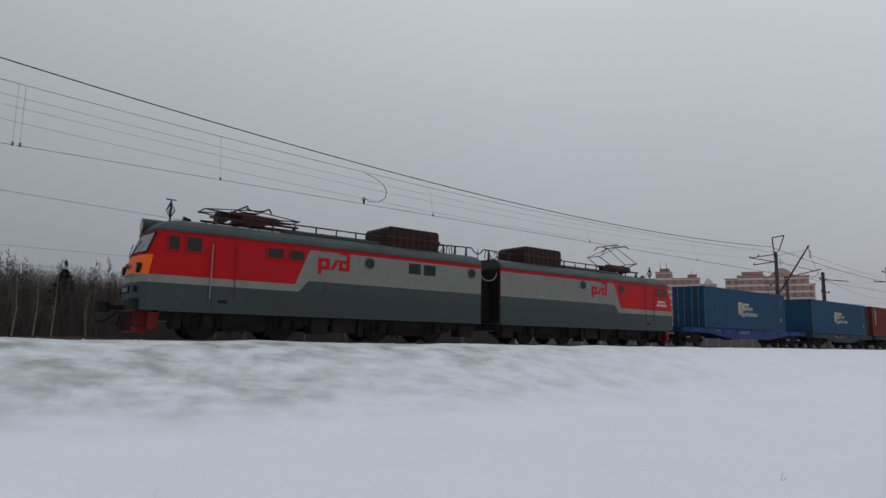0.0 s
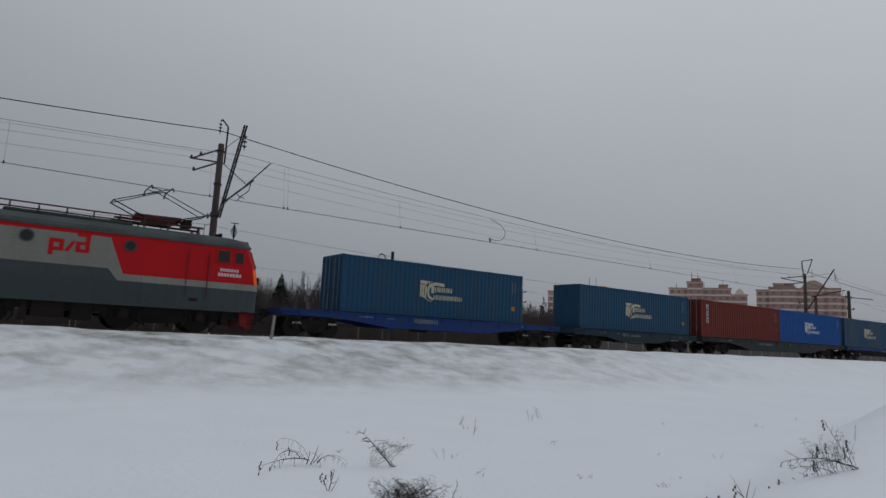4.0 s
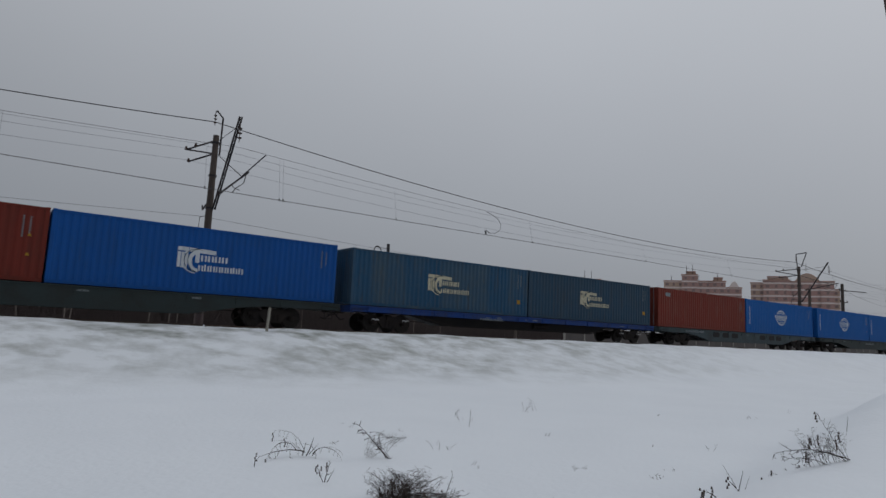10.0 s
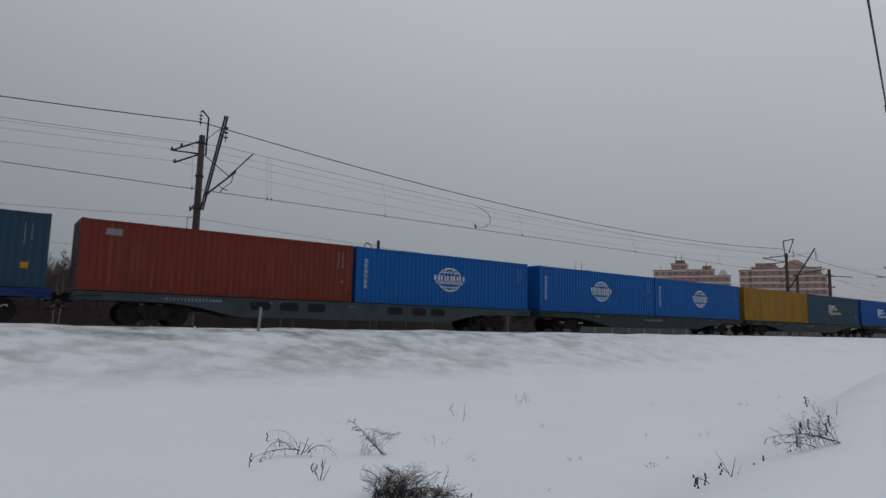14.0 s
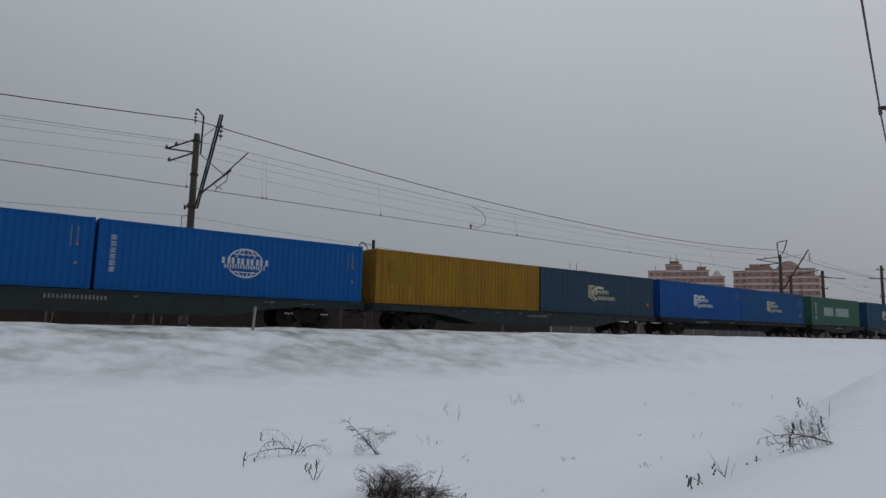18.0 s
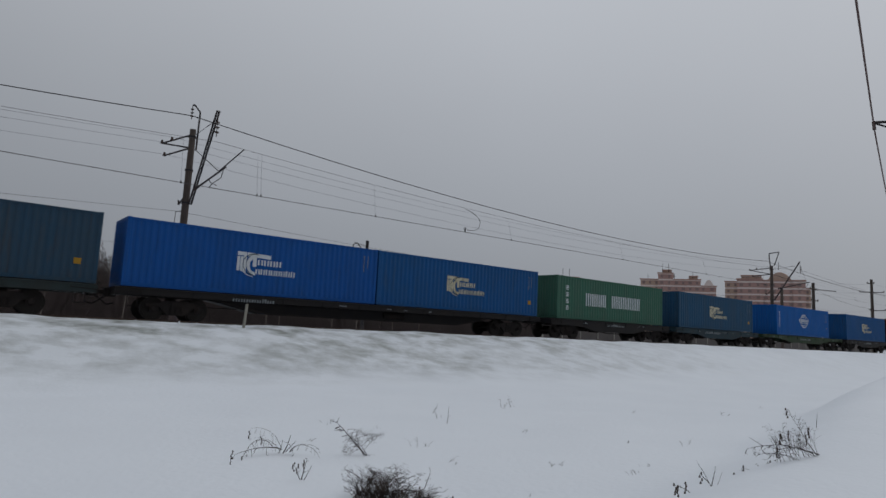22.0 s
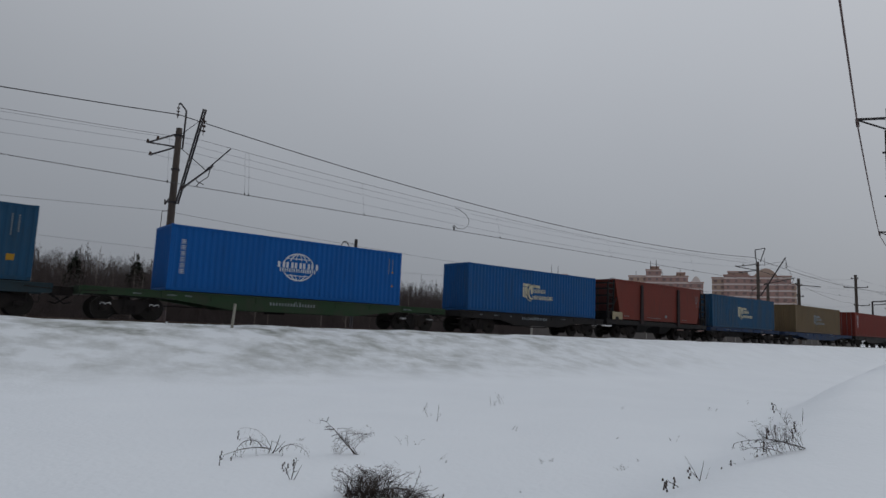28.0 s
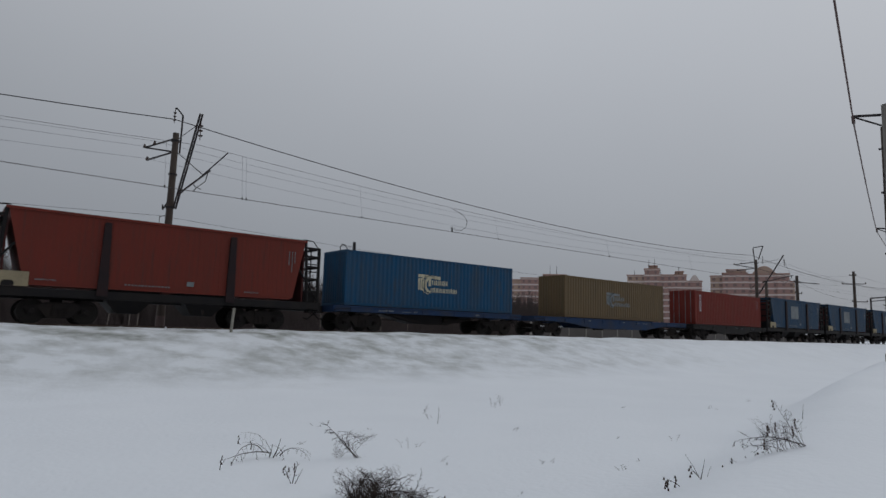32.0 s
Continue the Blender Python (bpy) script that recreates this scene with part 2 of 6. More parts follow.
# both brick colours are greyed and paled to carry the distance haze
paint("brick_pink", (0.345, 0.215, 0.19), (0.28, 0.18, 0.16), amount=0.5, scale=0.3, grain=2)
paint("brick_tan", (0.40, 0.285, 0.225), (0.33, 0.235, 0.19), amount=0.5, scale=0.3, grain=2)
paint("band_white", (0.60, 0.51, 0.475), (0.5, 0.42, 0.39), amount=0.4, scale=0.3, grain=2)
paint("roof_metal", (0.36, 0.23, 0.19), (0.28, 0.19, 0.155), amount=0.4, scale=0.3)
paint("pane_dark", (0.23, 0.165, 0.155), (0.17, 0.13, 0.125), rough=0.2, amount=0.4)
paint("fence_panel", (0.078, 0.069, 0.066), (0.048, 0.042, 0.040), amount=0.5, scale=0.8)
paint("bark_dark", (0.068, 0.054, 0.052), (0.096, 0.077, 0.074), amount=0.6)
paint("brush_brown", (0.068, 0.053, 0.050), (0.098, 0.077, 0.073), amount=0.6, scale=0.15, grain=1.2)
paint("birch", (0.17, 0.145, 0.125), (0.07, 0.055, 0.048), amount=0.6, scale=3)
paint("needle", (0.018, 0.026, 0.018), (0.035, 0.03, 0.022), amount=0.5)
paint("twig", (0.038, 0.029, 0.026), (0.07, 0.052, 0.043), amount=0.5, scale=8)
paint("dry_leaf", (0.06, 0.042, 0.034), (0.03, 0.02, 0.018), amount=0.5, scale=8)


def make_glass(name, tint):
    m, n, l, b = shader(name, 0.08)
    b.inputs["Base Color"].default_value = (*tint, 1)
    b.inputs["Specular IOR Level"].default_value = 0.4
    return m


M["window_glass"] = make_glass("window_glass", (0.016, 0.014, 0.014))

# windscreens: the sky's reflection is put into a pale base colour
M["cab_glass"] = make_glass("cab_glass", (0.13, 0.14, 0.135))


def make_snow():
    """Snow with soft drifts; thin, wind-scoured snow with grey grass on the slope of the bank."""
    m, n, l, b = shader("snow", 0.75)
    geo = n.new("ShaderNodeNewGeometry")
    sep = n.new("ShaderNodeSeparateXYZ")
    l.new(geo.outputs["Position"], sep.inputs[0])
    mp = n.new("ShaderNodeMapping")
    mp.inputs["Scale"].default_value = (0.72, 0.85, 0.5)
    mp.inputs["Rotation"].default_value = (0, 0, radians(20))
    l.new(geo.outputs["Position"], mp.inputs["Vector"])
    scour = n.new("ShaderNodeTexNoise")
    scour.inputs["Scale"].default_value, scour.inputs["Detail"].default_value = 1.15, 8
    scour.inputs["Roughness"].default_value = 0.60
    scour.inputs["Distortion"].default_value = 0.1
    l.new(mp.outputs[0], scour.inputs["Vector"])
    ramp = n.new("ShaderNodeMapRange")
    ramp.inputs["From Min"].default_value, ramp.inputs["From Max"].default_value = 0.40, 0.66
    ramp.inputs["To Min"].default_value = 0.2
    l.new(scour.outputs[0], ramp.inputs["Value"])
    # the slope lies between these two lines across the plan
    lo = n.new("ShaderNodeMapRange")
    lo.inputs["From Min"].default_value, lo.inputs["From Max"].default_value = 17.2, 19.6
    l.new(sep.outputs["Y"], lo.inputs["Value"])
    hi = n.new("ShaderNodeMapRange")
    hi.inputs["From Min"].default_value, hi.inputs["From Max"].default_value = 26.4, 25.4
    l.new(sep.outputs["Y"], hi.inputs["Value"])
    far = n.new("ShaderNodeMapRange")
    far.inputs["From Min"].default_value, far.inputs["From Max"].default_value = 42.0, 17.0
    far.inputs["To Min"].default_value = 0.12
    l.new(sep.outputs["X"], far.inputs["Value"])
    p1, p2, p3 = (n.new("ShaderNodeMath") for _ in range(3))
    for p in (p1, p2, p3):
        p.operation = "MULTIPLY"
    l.new(lo.outputs[0], p1.inputs[0])
    l.new(hi.outputs[0], p1.inputs[1])
    l.new(p1.outputs[0], p2.inputs[0])
    l.new(far.outputs[0], p2.inputs[1])
    # bare stretches come in broad groups, and more of them towards the top
    broad = n.new("ShaderNodeTexNoise")
    broad.inputs["Scale"].default_value, broad.inputs["Detail"].default_value = 0.22, 3
    l.new(geo.outputs["Position"], broad.inputs["Vector"])
    some = n.new("ShaderNodeMapRange")
    some.inputs["From Min"].default_value, some.inputs["From Max"].default_value = 0.38, 0.58
    some.inputs["To Min"].default_value = 0.6
    l.new(broad.outputs[0], some.inputs["Value"])
    high = n.new("ShaderNodeMapRange")
    high.inputs["From Min"].default_value, high.inputs["From Max"].default_value = 18.0, 24.0
    high.inputs["To Min"].default_value = 0.4
    l.new(sep.outputs["Y"], high.inputs["Value"])
    p4, p5 = n.new("ShaderNodeMath"), n.new("ShaderNodeMath")
    p4.operation = p5.operation = "MULTIPLY"
    l.new(some.outputs[0], p4.inputs[0])
    l.new(high.outputs[0], p4.inputs[1])
    l.new(p2.outputs[0], p5.inputs[0])
    l.new(p4.outputs[0], p5.inputs[1])
    l.new(p5.outputs[0], p3.inputs[0])
    l.new(ramp.outputs[0], p3.inputs[1])
    amt = n.new("ShaderNodeMath")
    amt.operation, amt.inputs[1].default_value = "MULTIPLY", 0.95
    l.new(p3.outputs[0], amt.inputs[0])
    fine = n.new("ShaderNodeTexNoise")
    fine.inputs["Scale"].default_value, fine.inputs["Detail"].default_value = 9.0, 5
    l.new(geo.outputs["Position"], fine.inputs["Vector"])
    soft = n.new("ShaderNodeTexNoise")
    soft.inputs["Scale"].default_value, soft.inputs["Detail"].default_value = 0.35, 4
    l.new(geo.outputs["Position"], soft.inputs["Vector"])
    tone = n.new("ShaderNodeMix")
    tone.data_type = "RGBA"
    tone.inputs[6].default_value, tone.inputs[7].default_value = (0.735, 0.77, 0.815, 1), (0.80, 0.835, 0.875, 1)
    l.new(soft.outputs[0], tone.inputs["Factor"])
    mix = n.new("ShaderNodeMix")
    mix.data_type = "RGBA"
    mix.inputs[7].default_value = (0.165, 0.175, 0.148, 1)
    l.new(tone.outputs[2], mix.inputs[6])
    l.new(amt.outputs[0], mix.inputs["Factor"])
    l.new(mix.outputs[2], b.inputs["Base Color"])
    bp = n.new("ShaderNodeBump")
    bp.inputs["Strength"].default_value, bp.inputs["Distance"].default_value = 0.25, 0.05
    l.new(fine.outputs[0], bp.inputs["Height"])
    l.new(bp.outputs[0], b.inputs["Normal"])
    return m


M["snow"] = make_snow()


# ---- mesh helpers ----
def box(bm, x0, x1, y0, y1, z0, z1):
    v = [bm.verts.new(p) for p in ((x0, y0, z0), (x1, y0, z0), (x1, y1, z0), (x0, y1, z0), (x0, y0, z1), (x1, y0, z1), (x1, y1, z1), (x0, y1, z1))]
    for f in ((3, 2, 1, 0), (4, 5, 6, 7), (0, 1, 5, 4), (1, 2, 6, 5), (2, 3, 7, 6), (3, 0, 4, 7)):
        bm.faces.new([v[i] for i in f])
    return bm


def tube(bm, a, b, r0, r1=None, n=8):
    """A rod from a to b, tapered from r0 to r1."""
    a, b = Vector(a), Vector(b)
    r1 = r0 if r1 is None else r1
    d = (b - a).normalized()
    u = d.orthogonal().normalized()
    w = d.cross(u)
    rings = []
    for p, r in ((a, r0), (b, r1)):
        rings.append([bm.verts.new(p + (u * math.cos(2 * math.pi * i / n) + w * math.sin(2 * math.pi * i / n)) * r) for i in range(n)])
    for i in range(n):
        j = (i + 1) % n
        bm.faces.new((rings[0][i], rings[0][j], rings[1][j], rings[1][i]))
    bm.faces.new(rings[0][::-1])
    bm.faces.new(rings[1])
    return bm


def bent(bm, pts, r, n=6):
    for a, b in zip(pts, pts[1:]):
        tube(bm, a, b, r, n=n)
    return bm


def prism(bm, outline, axis, a, b):
    """A flat outline drawn out along an axis from a to b. outline: (x, z) along y, (y, z) along x, (x, y) along z."""
    def at(p, k):
        return (p[0], k, p[1]) if axis == "y" else (k, p[0], p[1]) if axis == "x" else (p[0], p[1], k)
    lo = [bm.verts.new(at(p, a)) for p in outline]
    hi = [bm.verts.new(at(p, b)) for p in outline]
    bm.faces.new(lo[::-1])
    bm.faces.new(hi)
    for i in range(len(lo)):
        j = (i + 1) % len(lo)
        bm.faces.new((lo[i], lo[j], hi[j], hi[i]))
    return bm


def ring_arc(bm, cx, cz, rx, rz, w, a0, a1, y0, y1, n=14):
    """A piece of an elliptical band in the xz plane."""
    for i in range(n):
        p, q = (radians(a0 + (a1 - a0) * k / n) for k in (i, i + 1))
        prism(bm, [(cx + rx * math.cos(p), cz + rz * math.sin(p)), (cx + rx * math.cos(q), cz + rz * math.sin(q)),
                   (cx + (rx - w) * math.cos(q), cz + (rz - w) * math.sin(q)), (cx + (rx - w) * math.cos(p), cz + (rz - w) * math.sin(p))], "y", y0, y1)
    return bm


def mesh_of(bm, mats, name, smooth=False):
    bmesh.ops.recalc_face_normals(bm, faces=bm.faces)
    me = bpy.data.meshes.new(name)
    bm.to_mesh(me)
    bm.free()
    for m in mats if isinstance(mats, (list, tuple)) else [mats]:
        me.materials.append(M[m] if isinstance(m, str) else m)
    if smooth:
        for p in me.polygons:
            p.use_smooth = True
    return me


def part(name, bm, material, parent, label="", smooth=False):
    ob = new(name, mesh_of(bm, material, name, smooth))
    ob.parent = parent
    if label:
        tagged(ob, label)
    return ob


def again(name, ob, parent, m):
    """Another part on the mesh of ob."""
    o = new(name, ob.data)
    o.parent = parent
    o.matrix_basis = m
    return o


def thing(name, label, category, group="", kind=""):
    return tagged(new(name), label, category, group, kind)


def B():
    return bmesh.new()


def bevelled(bm, w=0.02, seg=2):
    bmesh.ops.bevel(bm, geom=[e for e in bm.edges], offset=w, segments=seg, affect="EDGES", profile=0.5)
    return bm

MOVES = []      # (thing, place along the train)
SPINS = []      # (wheelset, pose on its bogie, radius)

# ---- ground ----
def smooth(a, b, x):
    k = np.clip((x - a) / (b - a), 0, 1)
    return k * k * (3 - 2 * k)


def ground_z(x, y):
    # a low snow bank runs out from the camera towards the power poles
    ridge_y = np.interp(x, [-6, 0, 4.6, 8.3, 9.3, 19.4, 26, 90], [1.5, 1.8, 2.35, 3.1, 3.3, 6.1, 7.3, 19])
    crest = np.interp(x, [-2, 0, 4.6, 8.3, 9.3, 19.4, 26], [-1.36, -1.32, -1.02, -1.0, -0.97, -0.68, -0.38])
    bank = -1.36 + (crest + 1.36) * smooth(ridge_y - 2.6, ridge_y - 0.2, y)
    ditch = -1.72
    near = bank + (ditch - bank) * smooth(ridge_y, ridge_y + 2.3, y)
    z = near + (0.0 - near) * smooth(16.5, 25.6, y)
    z = z - 0.17 * smooth(25.4, 26.6, y)
    z = z - 0.75 * smooth(33.5, 39.0, y)
    return z


def make_ground():
    xs = np.concatenate([np.geomspace(2500, 24, 26)[:-1] * -1, np.arange(-24, 0, 0.8), np.arange(0, 46, 0.36), np.arange(46, 130, 1.2), np.geomspace(130, 2800, 24)])
    ys = np.concatenate([np.geomspace(400, 6, 16)[:-1] * -1, np.arange(-6, 2, 0.6), np.arange(2, 27.2, 0.26), np.arange(27.2, 40, 0.8), np.geomspace(40, 2800, 26)])
    X, Y = np.meshgrid(xs, ys)
    Z = ground_z(X, Y)
    near = np.exp(-((X - 18) / 55) ** 2) * (Y < 27)
    for i in range(X.shape[0]):
        for j in range(X.shape[1]):
            if near[i, j] > 0.02:
                x, y = X[i, j], Y[i, j]
                Z[i, j] += near[i, j] * (0.07 * noise.noise((x * 0.35, y * 0.5, 0.0)) + 0.022 * noise.noise((x * 1.3, y * 1.7, 3.0)))
    nx = len(xs)
    verts = np.stack([X.ravel(), Y.ravel(), Z.ravel()], -1).tolist()
    faces = [(r * nx + c, r * nx + c + 1, (r + 1) * nx + c + 1, (r + 1) * nx + c) for r in range(len(ys) - 1) for c in range(nx - 1)]
    me = bpy.data.meshes.new("ground")
    me.from_pydata(verts, [], faces)
    me.materials.append(M["snow"])
    for p in me.polygons:
        p.use_smooth = True
    return tagged(new("ground", me), "snow-covered ditch and railway embankment with thin scoured snow", "snow", kind="structure")


make_ground()


def make_track(y):
    t = thing("railway_track", "snowed-in railway track with rusty steel rails on concrete sleepers", "railway track", kind="structure")
    for s in (-0.795, 0.795):
        bm = B()
        prism(bm, [(-0.066, -0.18), (0.066, -0.18), (0.066, -0.165), (0.012, -0.14), (0.012, -0.05), (0.036, -0.035), (0.036, 0), (-0.036, 0), (-0.036, -0.035), (-0.012, -0.05), (-0.012, -0.14), (-0.066, -0.165)], "x", -140, 700)
        r = part("rail", bm, "rail_steel", t)
        r.location = (0, s, 0)
    bm = B()
    for i in range(420):
        x = -60 + i * 0.6
        box(bm, x, x + 0.26, -1.35, 1.35, -0.36, -0.185)
    part("sleepers", bm, "sleeper", t)["kind"] = "stuff"
    t.location = (0, y, 0)
    return t


make_track(TRACK_Y)


# ---- overhead line ----
def insulator(bm, p, length=0.45, r=0.09, n=3):
    """A string of discs hanging down from p."""
    x, y, z = p
    tube(bm, (x, y, z), (x, y, z - length), 0.018, n=6)
    for i in range(n):
        k = z - length * (0.25 + 0.5 * i / max(1, n - 1))
        tube(bm, (x, y, k), (x, y, k - 0.06), r, r * 0.6, n=8)
    return bm


def catenary_mast(x, y, contact_y, top=9.75):
    m = thing("catenary_mast", "tall round concrete railway mast with steel brackets and insulators", "railway mast", "overhead line masts")
    part("pole", tube(B(), (0, 0, -1.1), (0, 0, top), 0.215, 0.15, n=14), "old_concrete", m, smooth=False)
    if 0 < x < 20:
        part("band", tube(B(), (0, 0, -0.25), (0, 0, 0.5), 0.222, 0.217, n=14), "mast_sleeve", m, "pale pinkish band")
    for z in (top - 2.2, top - 0.45, top - 3.9):
        part("clamp", tube(B(), (0, 0, z), (0, 0, z + 0.09), 0.21, n=12), "mast_steel", m)
    # hooked rod above the pole top
    bm = bent(B(), [(0.24, 0, top - 1.0), (0.26, 0, top + 1.0), (0.05, 0.4, top + 1.45), (-0.02, 0.45, top + 1.4)], 0.045)
    if x > 20:
        bm.free()
        bm = bent(B(), [(0, 0.1, top - 0.6), (0, 0.25, top + 1.4), (0.25, -0.75, top + 1.55), (0.1, -0.25, top)], 0.05)
    part("hook_rod", bm, "mast_steel", m)
    part("insulator", insulator(B(), (-0.02, 0.45 if x < 20 else 0.25, top + 1.4), 0.75, 0.09), "insulator", m)
    # slanting cantilever over the track
    dy = contact_y - y
    bm = B()
    for s in (-0.055, 0.055):
        tube(bm, (0.18 + s, -0.15, top - 3.9), (0.3 + s, dy + 0.35, top + 0.35), 0.05)
    for k in (0.2, 0.4, 0.6, 0.8):
        px, py, pz = 0.18 + 0.12 * k, -0.15 + (dy + 0.5) * k, top - 3.9 + 4.25 * k
        tube(bm, (px - 0.055, py, pz), (px + 0.055, py, pz), 0.025)
    part("cantilever", bm, "mast_steel", m)
    part("stay", tube(B(), (0, -0.1, top - 0.4), (0.27, dy + 0.8, top - 0.1), 0.015), "mast_steel", m)
    part("insulator", insulator(B(), (0.3, dy + 0.3, top + 0.0), 0.95, 0.12), "insulator", m)
    # steady arm
    bm = B()
    tube(bm, (0.2, -0.55, 6.55), (0.65, dy - 0.45, 7.25), 0.045)
    tube(bm, (0.1, -0.1, top - 1.0), (0.5, dy + 0.05, 7.1), 0.02)
    if x < 20:
        tube(bm, (0.5, dy + 0.05, 7.1), (1.3, dy - 0.8, 8.15), 0.03)
    bent(bm, [(0.6, dy - 0.3, 7.15), (0.55, dy - 0.2, 6.75), (0.3, dy + 0.2, 6.5), (0.2, dy + 0.3, 6.3)], 0.02)
    bent(bm, [(0.3, dy + 0.95, 6.85), (0.4, dy + 0.8, 6.65), (0.6, dy + 0.5, 6.5)], 0.02)
    part("steady_arm", bm, "mast_steel", m)
    part("insulator", tube(B(), (0.2, -0.55, 6.55), (0.28, -0.9, 6.68), 0.08, n=8), "insulator", m)
    # bracket for the feeders on the far side
    bm = B()
    tube(bm, (0, 0.1, top - 0.25), (-0.95, 2.0, top - 0.52), 0.045)
    tube(bm, (0, 0.1, top - 0.95), (-0.95, 2.0, top - 0.52), 0.04)
    tube(bm, (0, 0.1, top - 0.95), (-0.85, 1.7, top - 1.22), 0.045)
    part("feeder_bracket", bm, "mast_steel", m)
    for px, py, pz in ((-0.65, 1.35, top - 0.24), (-0.97, 2.0, top - 0.34), (-0.86, 1.7, top - 1.05)):
        part("insulator", tube(B(), (px, py, pz), (px, py, pz - 0.2), 0.045, 0.09, n=8), "insulator", m)
    part("low_bracket", bent(B(), [(0, 0.1, 6.35), (-0.2, 0.55, 5.85), (-0.2, 0.6, 6.1)], 0.04), "mast_steel", m)
    part("side_bracket", bent(B(), [(0, 0.2, 5.55), (-0.25, 0.75, 5.5), (-0.25, 0.75, 4.6)], 0.015), "mast_steel", m)
    m.location = (x, y, 0)
    return m


MASTS = [(-54.6, 32.75), (8.62, 32.75), (72.1, 32.75), (135.6, 32.75), (199, 32.75)]
for (mx_, my_), top_ in zip(MASTS, (9.6, 9.75, 9.15, 9.4, 9.4)):
    catenary_mast(mx_, my_, TRACK_Y, top_)


def plain_mast(x, y, top, arms, label="slim weathered concrete line pole with short cross arms", lamp=False):
    m = thing("line_pole", label, "utility pole", "distant line poles")
    part("pole", tube(B(), (0, 0, -1.2), (0, 0, top), 0.26 if x > 80 else 0.2, 0.19 if x > 80 else 0.13, n=10), "old_concrete", m)
    for z, a, b in arms:
        bm = tube(B(), (a, 0, z), (b, 0, z), 0.06, n=6)
        part("cross_arm", bm, "mast_steel", m)
        for k in (a, b):
            part("insulator", tube(B(), (k, 0, z), (k, 0, z + 0.22), 0.09, 0.06, n=6), "insulator", m)
    if lamp:
        part("lamp_arm", bent(B(), [(0, 0, top - 0.9), (1.2, -0.6, top - 0.9), (3.2, -1.6, top - 0.95)], 0.05), "mast_steel", m)
    m.matrix_world = pose(x, y, 0, 0, 0, -62 if x > 100 and y < 40 else 0)
    return m


plain_mast(99, 43.5, 9.1, [], "slim concrete pole behind the overhead line mast")
plain_mast(92, 36.3, 9.0, [(8.1, -0.9, 0.9), (6.6, -0.6, 1.4)], "line pole with a long lamp bracket and insulators", True)
plain_mast(108, 34.5, 10.8, [(8.9, -1.5, 1.5), (6.2, -0.3, 1.6), (10.2, -0.5, 0.3)])
plain_mast(172, 33.5, 10.5, [(8.8, -1.4, 1.4), (7.4, -1.0, 1.0)])
plain_mast(230, 34.5, 10.5, [(8.8, -1.4, 1.4)])


def gantry(x, y):
    g = thing("signal_gantry", "small steel portal over the line, far off beside the track", "gantry")
    part("leg", tube(B(), (0, 0, -1.2), (0, 0, 8.9), 0.2, 0.16), "mast_steel", g)
    part("leg", tube(B(), (3.2, 3.5, -1.2), (3.2, 3.5, 8.9), 0.2, 0.16), "mast_steel", g)
    bm = B()
    tube(bm, (0, 0, 8.8), (3.2, 3.5, 8.8), 0.12)
    tube(bm, (0, 0, 8.2), (3.2, 3.5, 8.2), 0.08)
    part("beam", bm, "mast_steel", g)
    part("arm", tube(B(), (0, 0, 7.0), (-3.2, -0.4, 7.2), 0.07), "mast_steel", g)
    part("arm", tube(B(), (0, 0, 6.4), (-2.4, -0.4, 6.5), 0.07), "mast_steel", g)
    g.location = (x, y, 0)


gantry(140, 39.5)


def hook_pole(x, y):
    p = thing("hook_pole", "short dark pole with a curved hook bracket and a crossbar", "pole")
    part("pole", tube(B(), (0, 0, -1.2), (0, 0, 6.0), 0.12, 0.11), "mast_steel", p)
    part("crossbar", tube(B(), (0, 0, 5.65), (-0.95, 0, 5.7), 0.018), "mast_steel", p)
    part("hook", bent(B(), [(-1.0, 0, 5.1), (-1.1, 0, 5.55), (-0.95, 0, 5.75), (-0.75, 0, 5.75), (-0.5, 0, 5.45), (-0.25, 0, 5.1)], 0.03), "mast_steel", p)
    p.location = (x, y, 0)


hook_pole(21.9, 37.0)


# ---- wires ----
def hang(name, pts, r, material, label, sag=0.0, n=26):
    """A wire through the given points, with a sag between each two of them."""
    cu = bpy.data.curves.new(name, "CURVE")
    cu.dimensions, cu.bevel_depth, cu.bevel_resolution = "3D", r, 1
    line = []
    for a, b in zip(pts, pts[1:]):
        for i in range(n):
            k = i / n
            p = Vector(a).lerp(Vector(b), k)
            line.append(p - Vector((0, 0, 4 * sag * k * (1 - k))))
    line.append(Vector(pts[-1]))
    s = cu.splines.new("POLY")
    s.points.add(len(line) - 1)
    for q, p in zip(s.points, line):
        q.co = (*p, 1)
    cu.materials.append(M[material])
    me = bpy.data.meshes.new_from_object(new(name + "_guide", cu).evaluated_get(bpy.context.evaluated_depsgraph_get()))
    bpy.data.objects.remove(bpy.data.objects[name + "_guide"])
    me.name = name
    return tagged(new(name, me), label, "overhead wire", "overhead wires")


CONTACT_Z = 6.2
top_pts = [(mx_ - 0.02, my_ + 0.45, z) for (mx_, my_), z in zip(MASTS, (10.2, 10.6, 9.7, 9.9, 9.9))]
hang("feeder_wire", top_pts, 0.024, "wire", "thick dark feeder wire hung from the mast hooks", 1.35)
cat_pts = [(mx_ + 0.3, TRACK_Y + 0.1, 8.5) for mx_, _ in MASTS]
hang("messenger_wire", cat_pts, 0.009, "wire_mid", "messenger wire sagging above the contact wire", 1.0)
hang("contact_wire", [(-140, TRACK_Y - 0.25, CONTACT_Z - 0.02), (240, TRACK_Y - 0.25, CONTACT_Z - 0.02)], 0.0085, "wire_mid", "contact wire over the track")
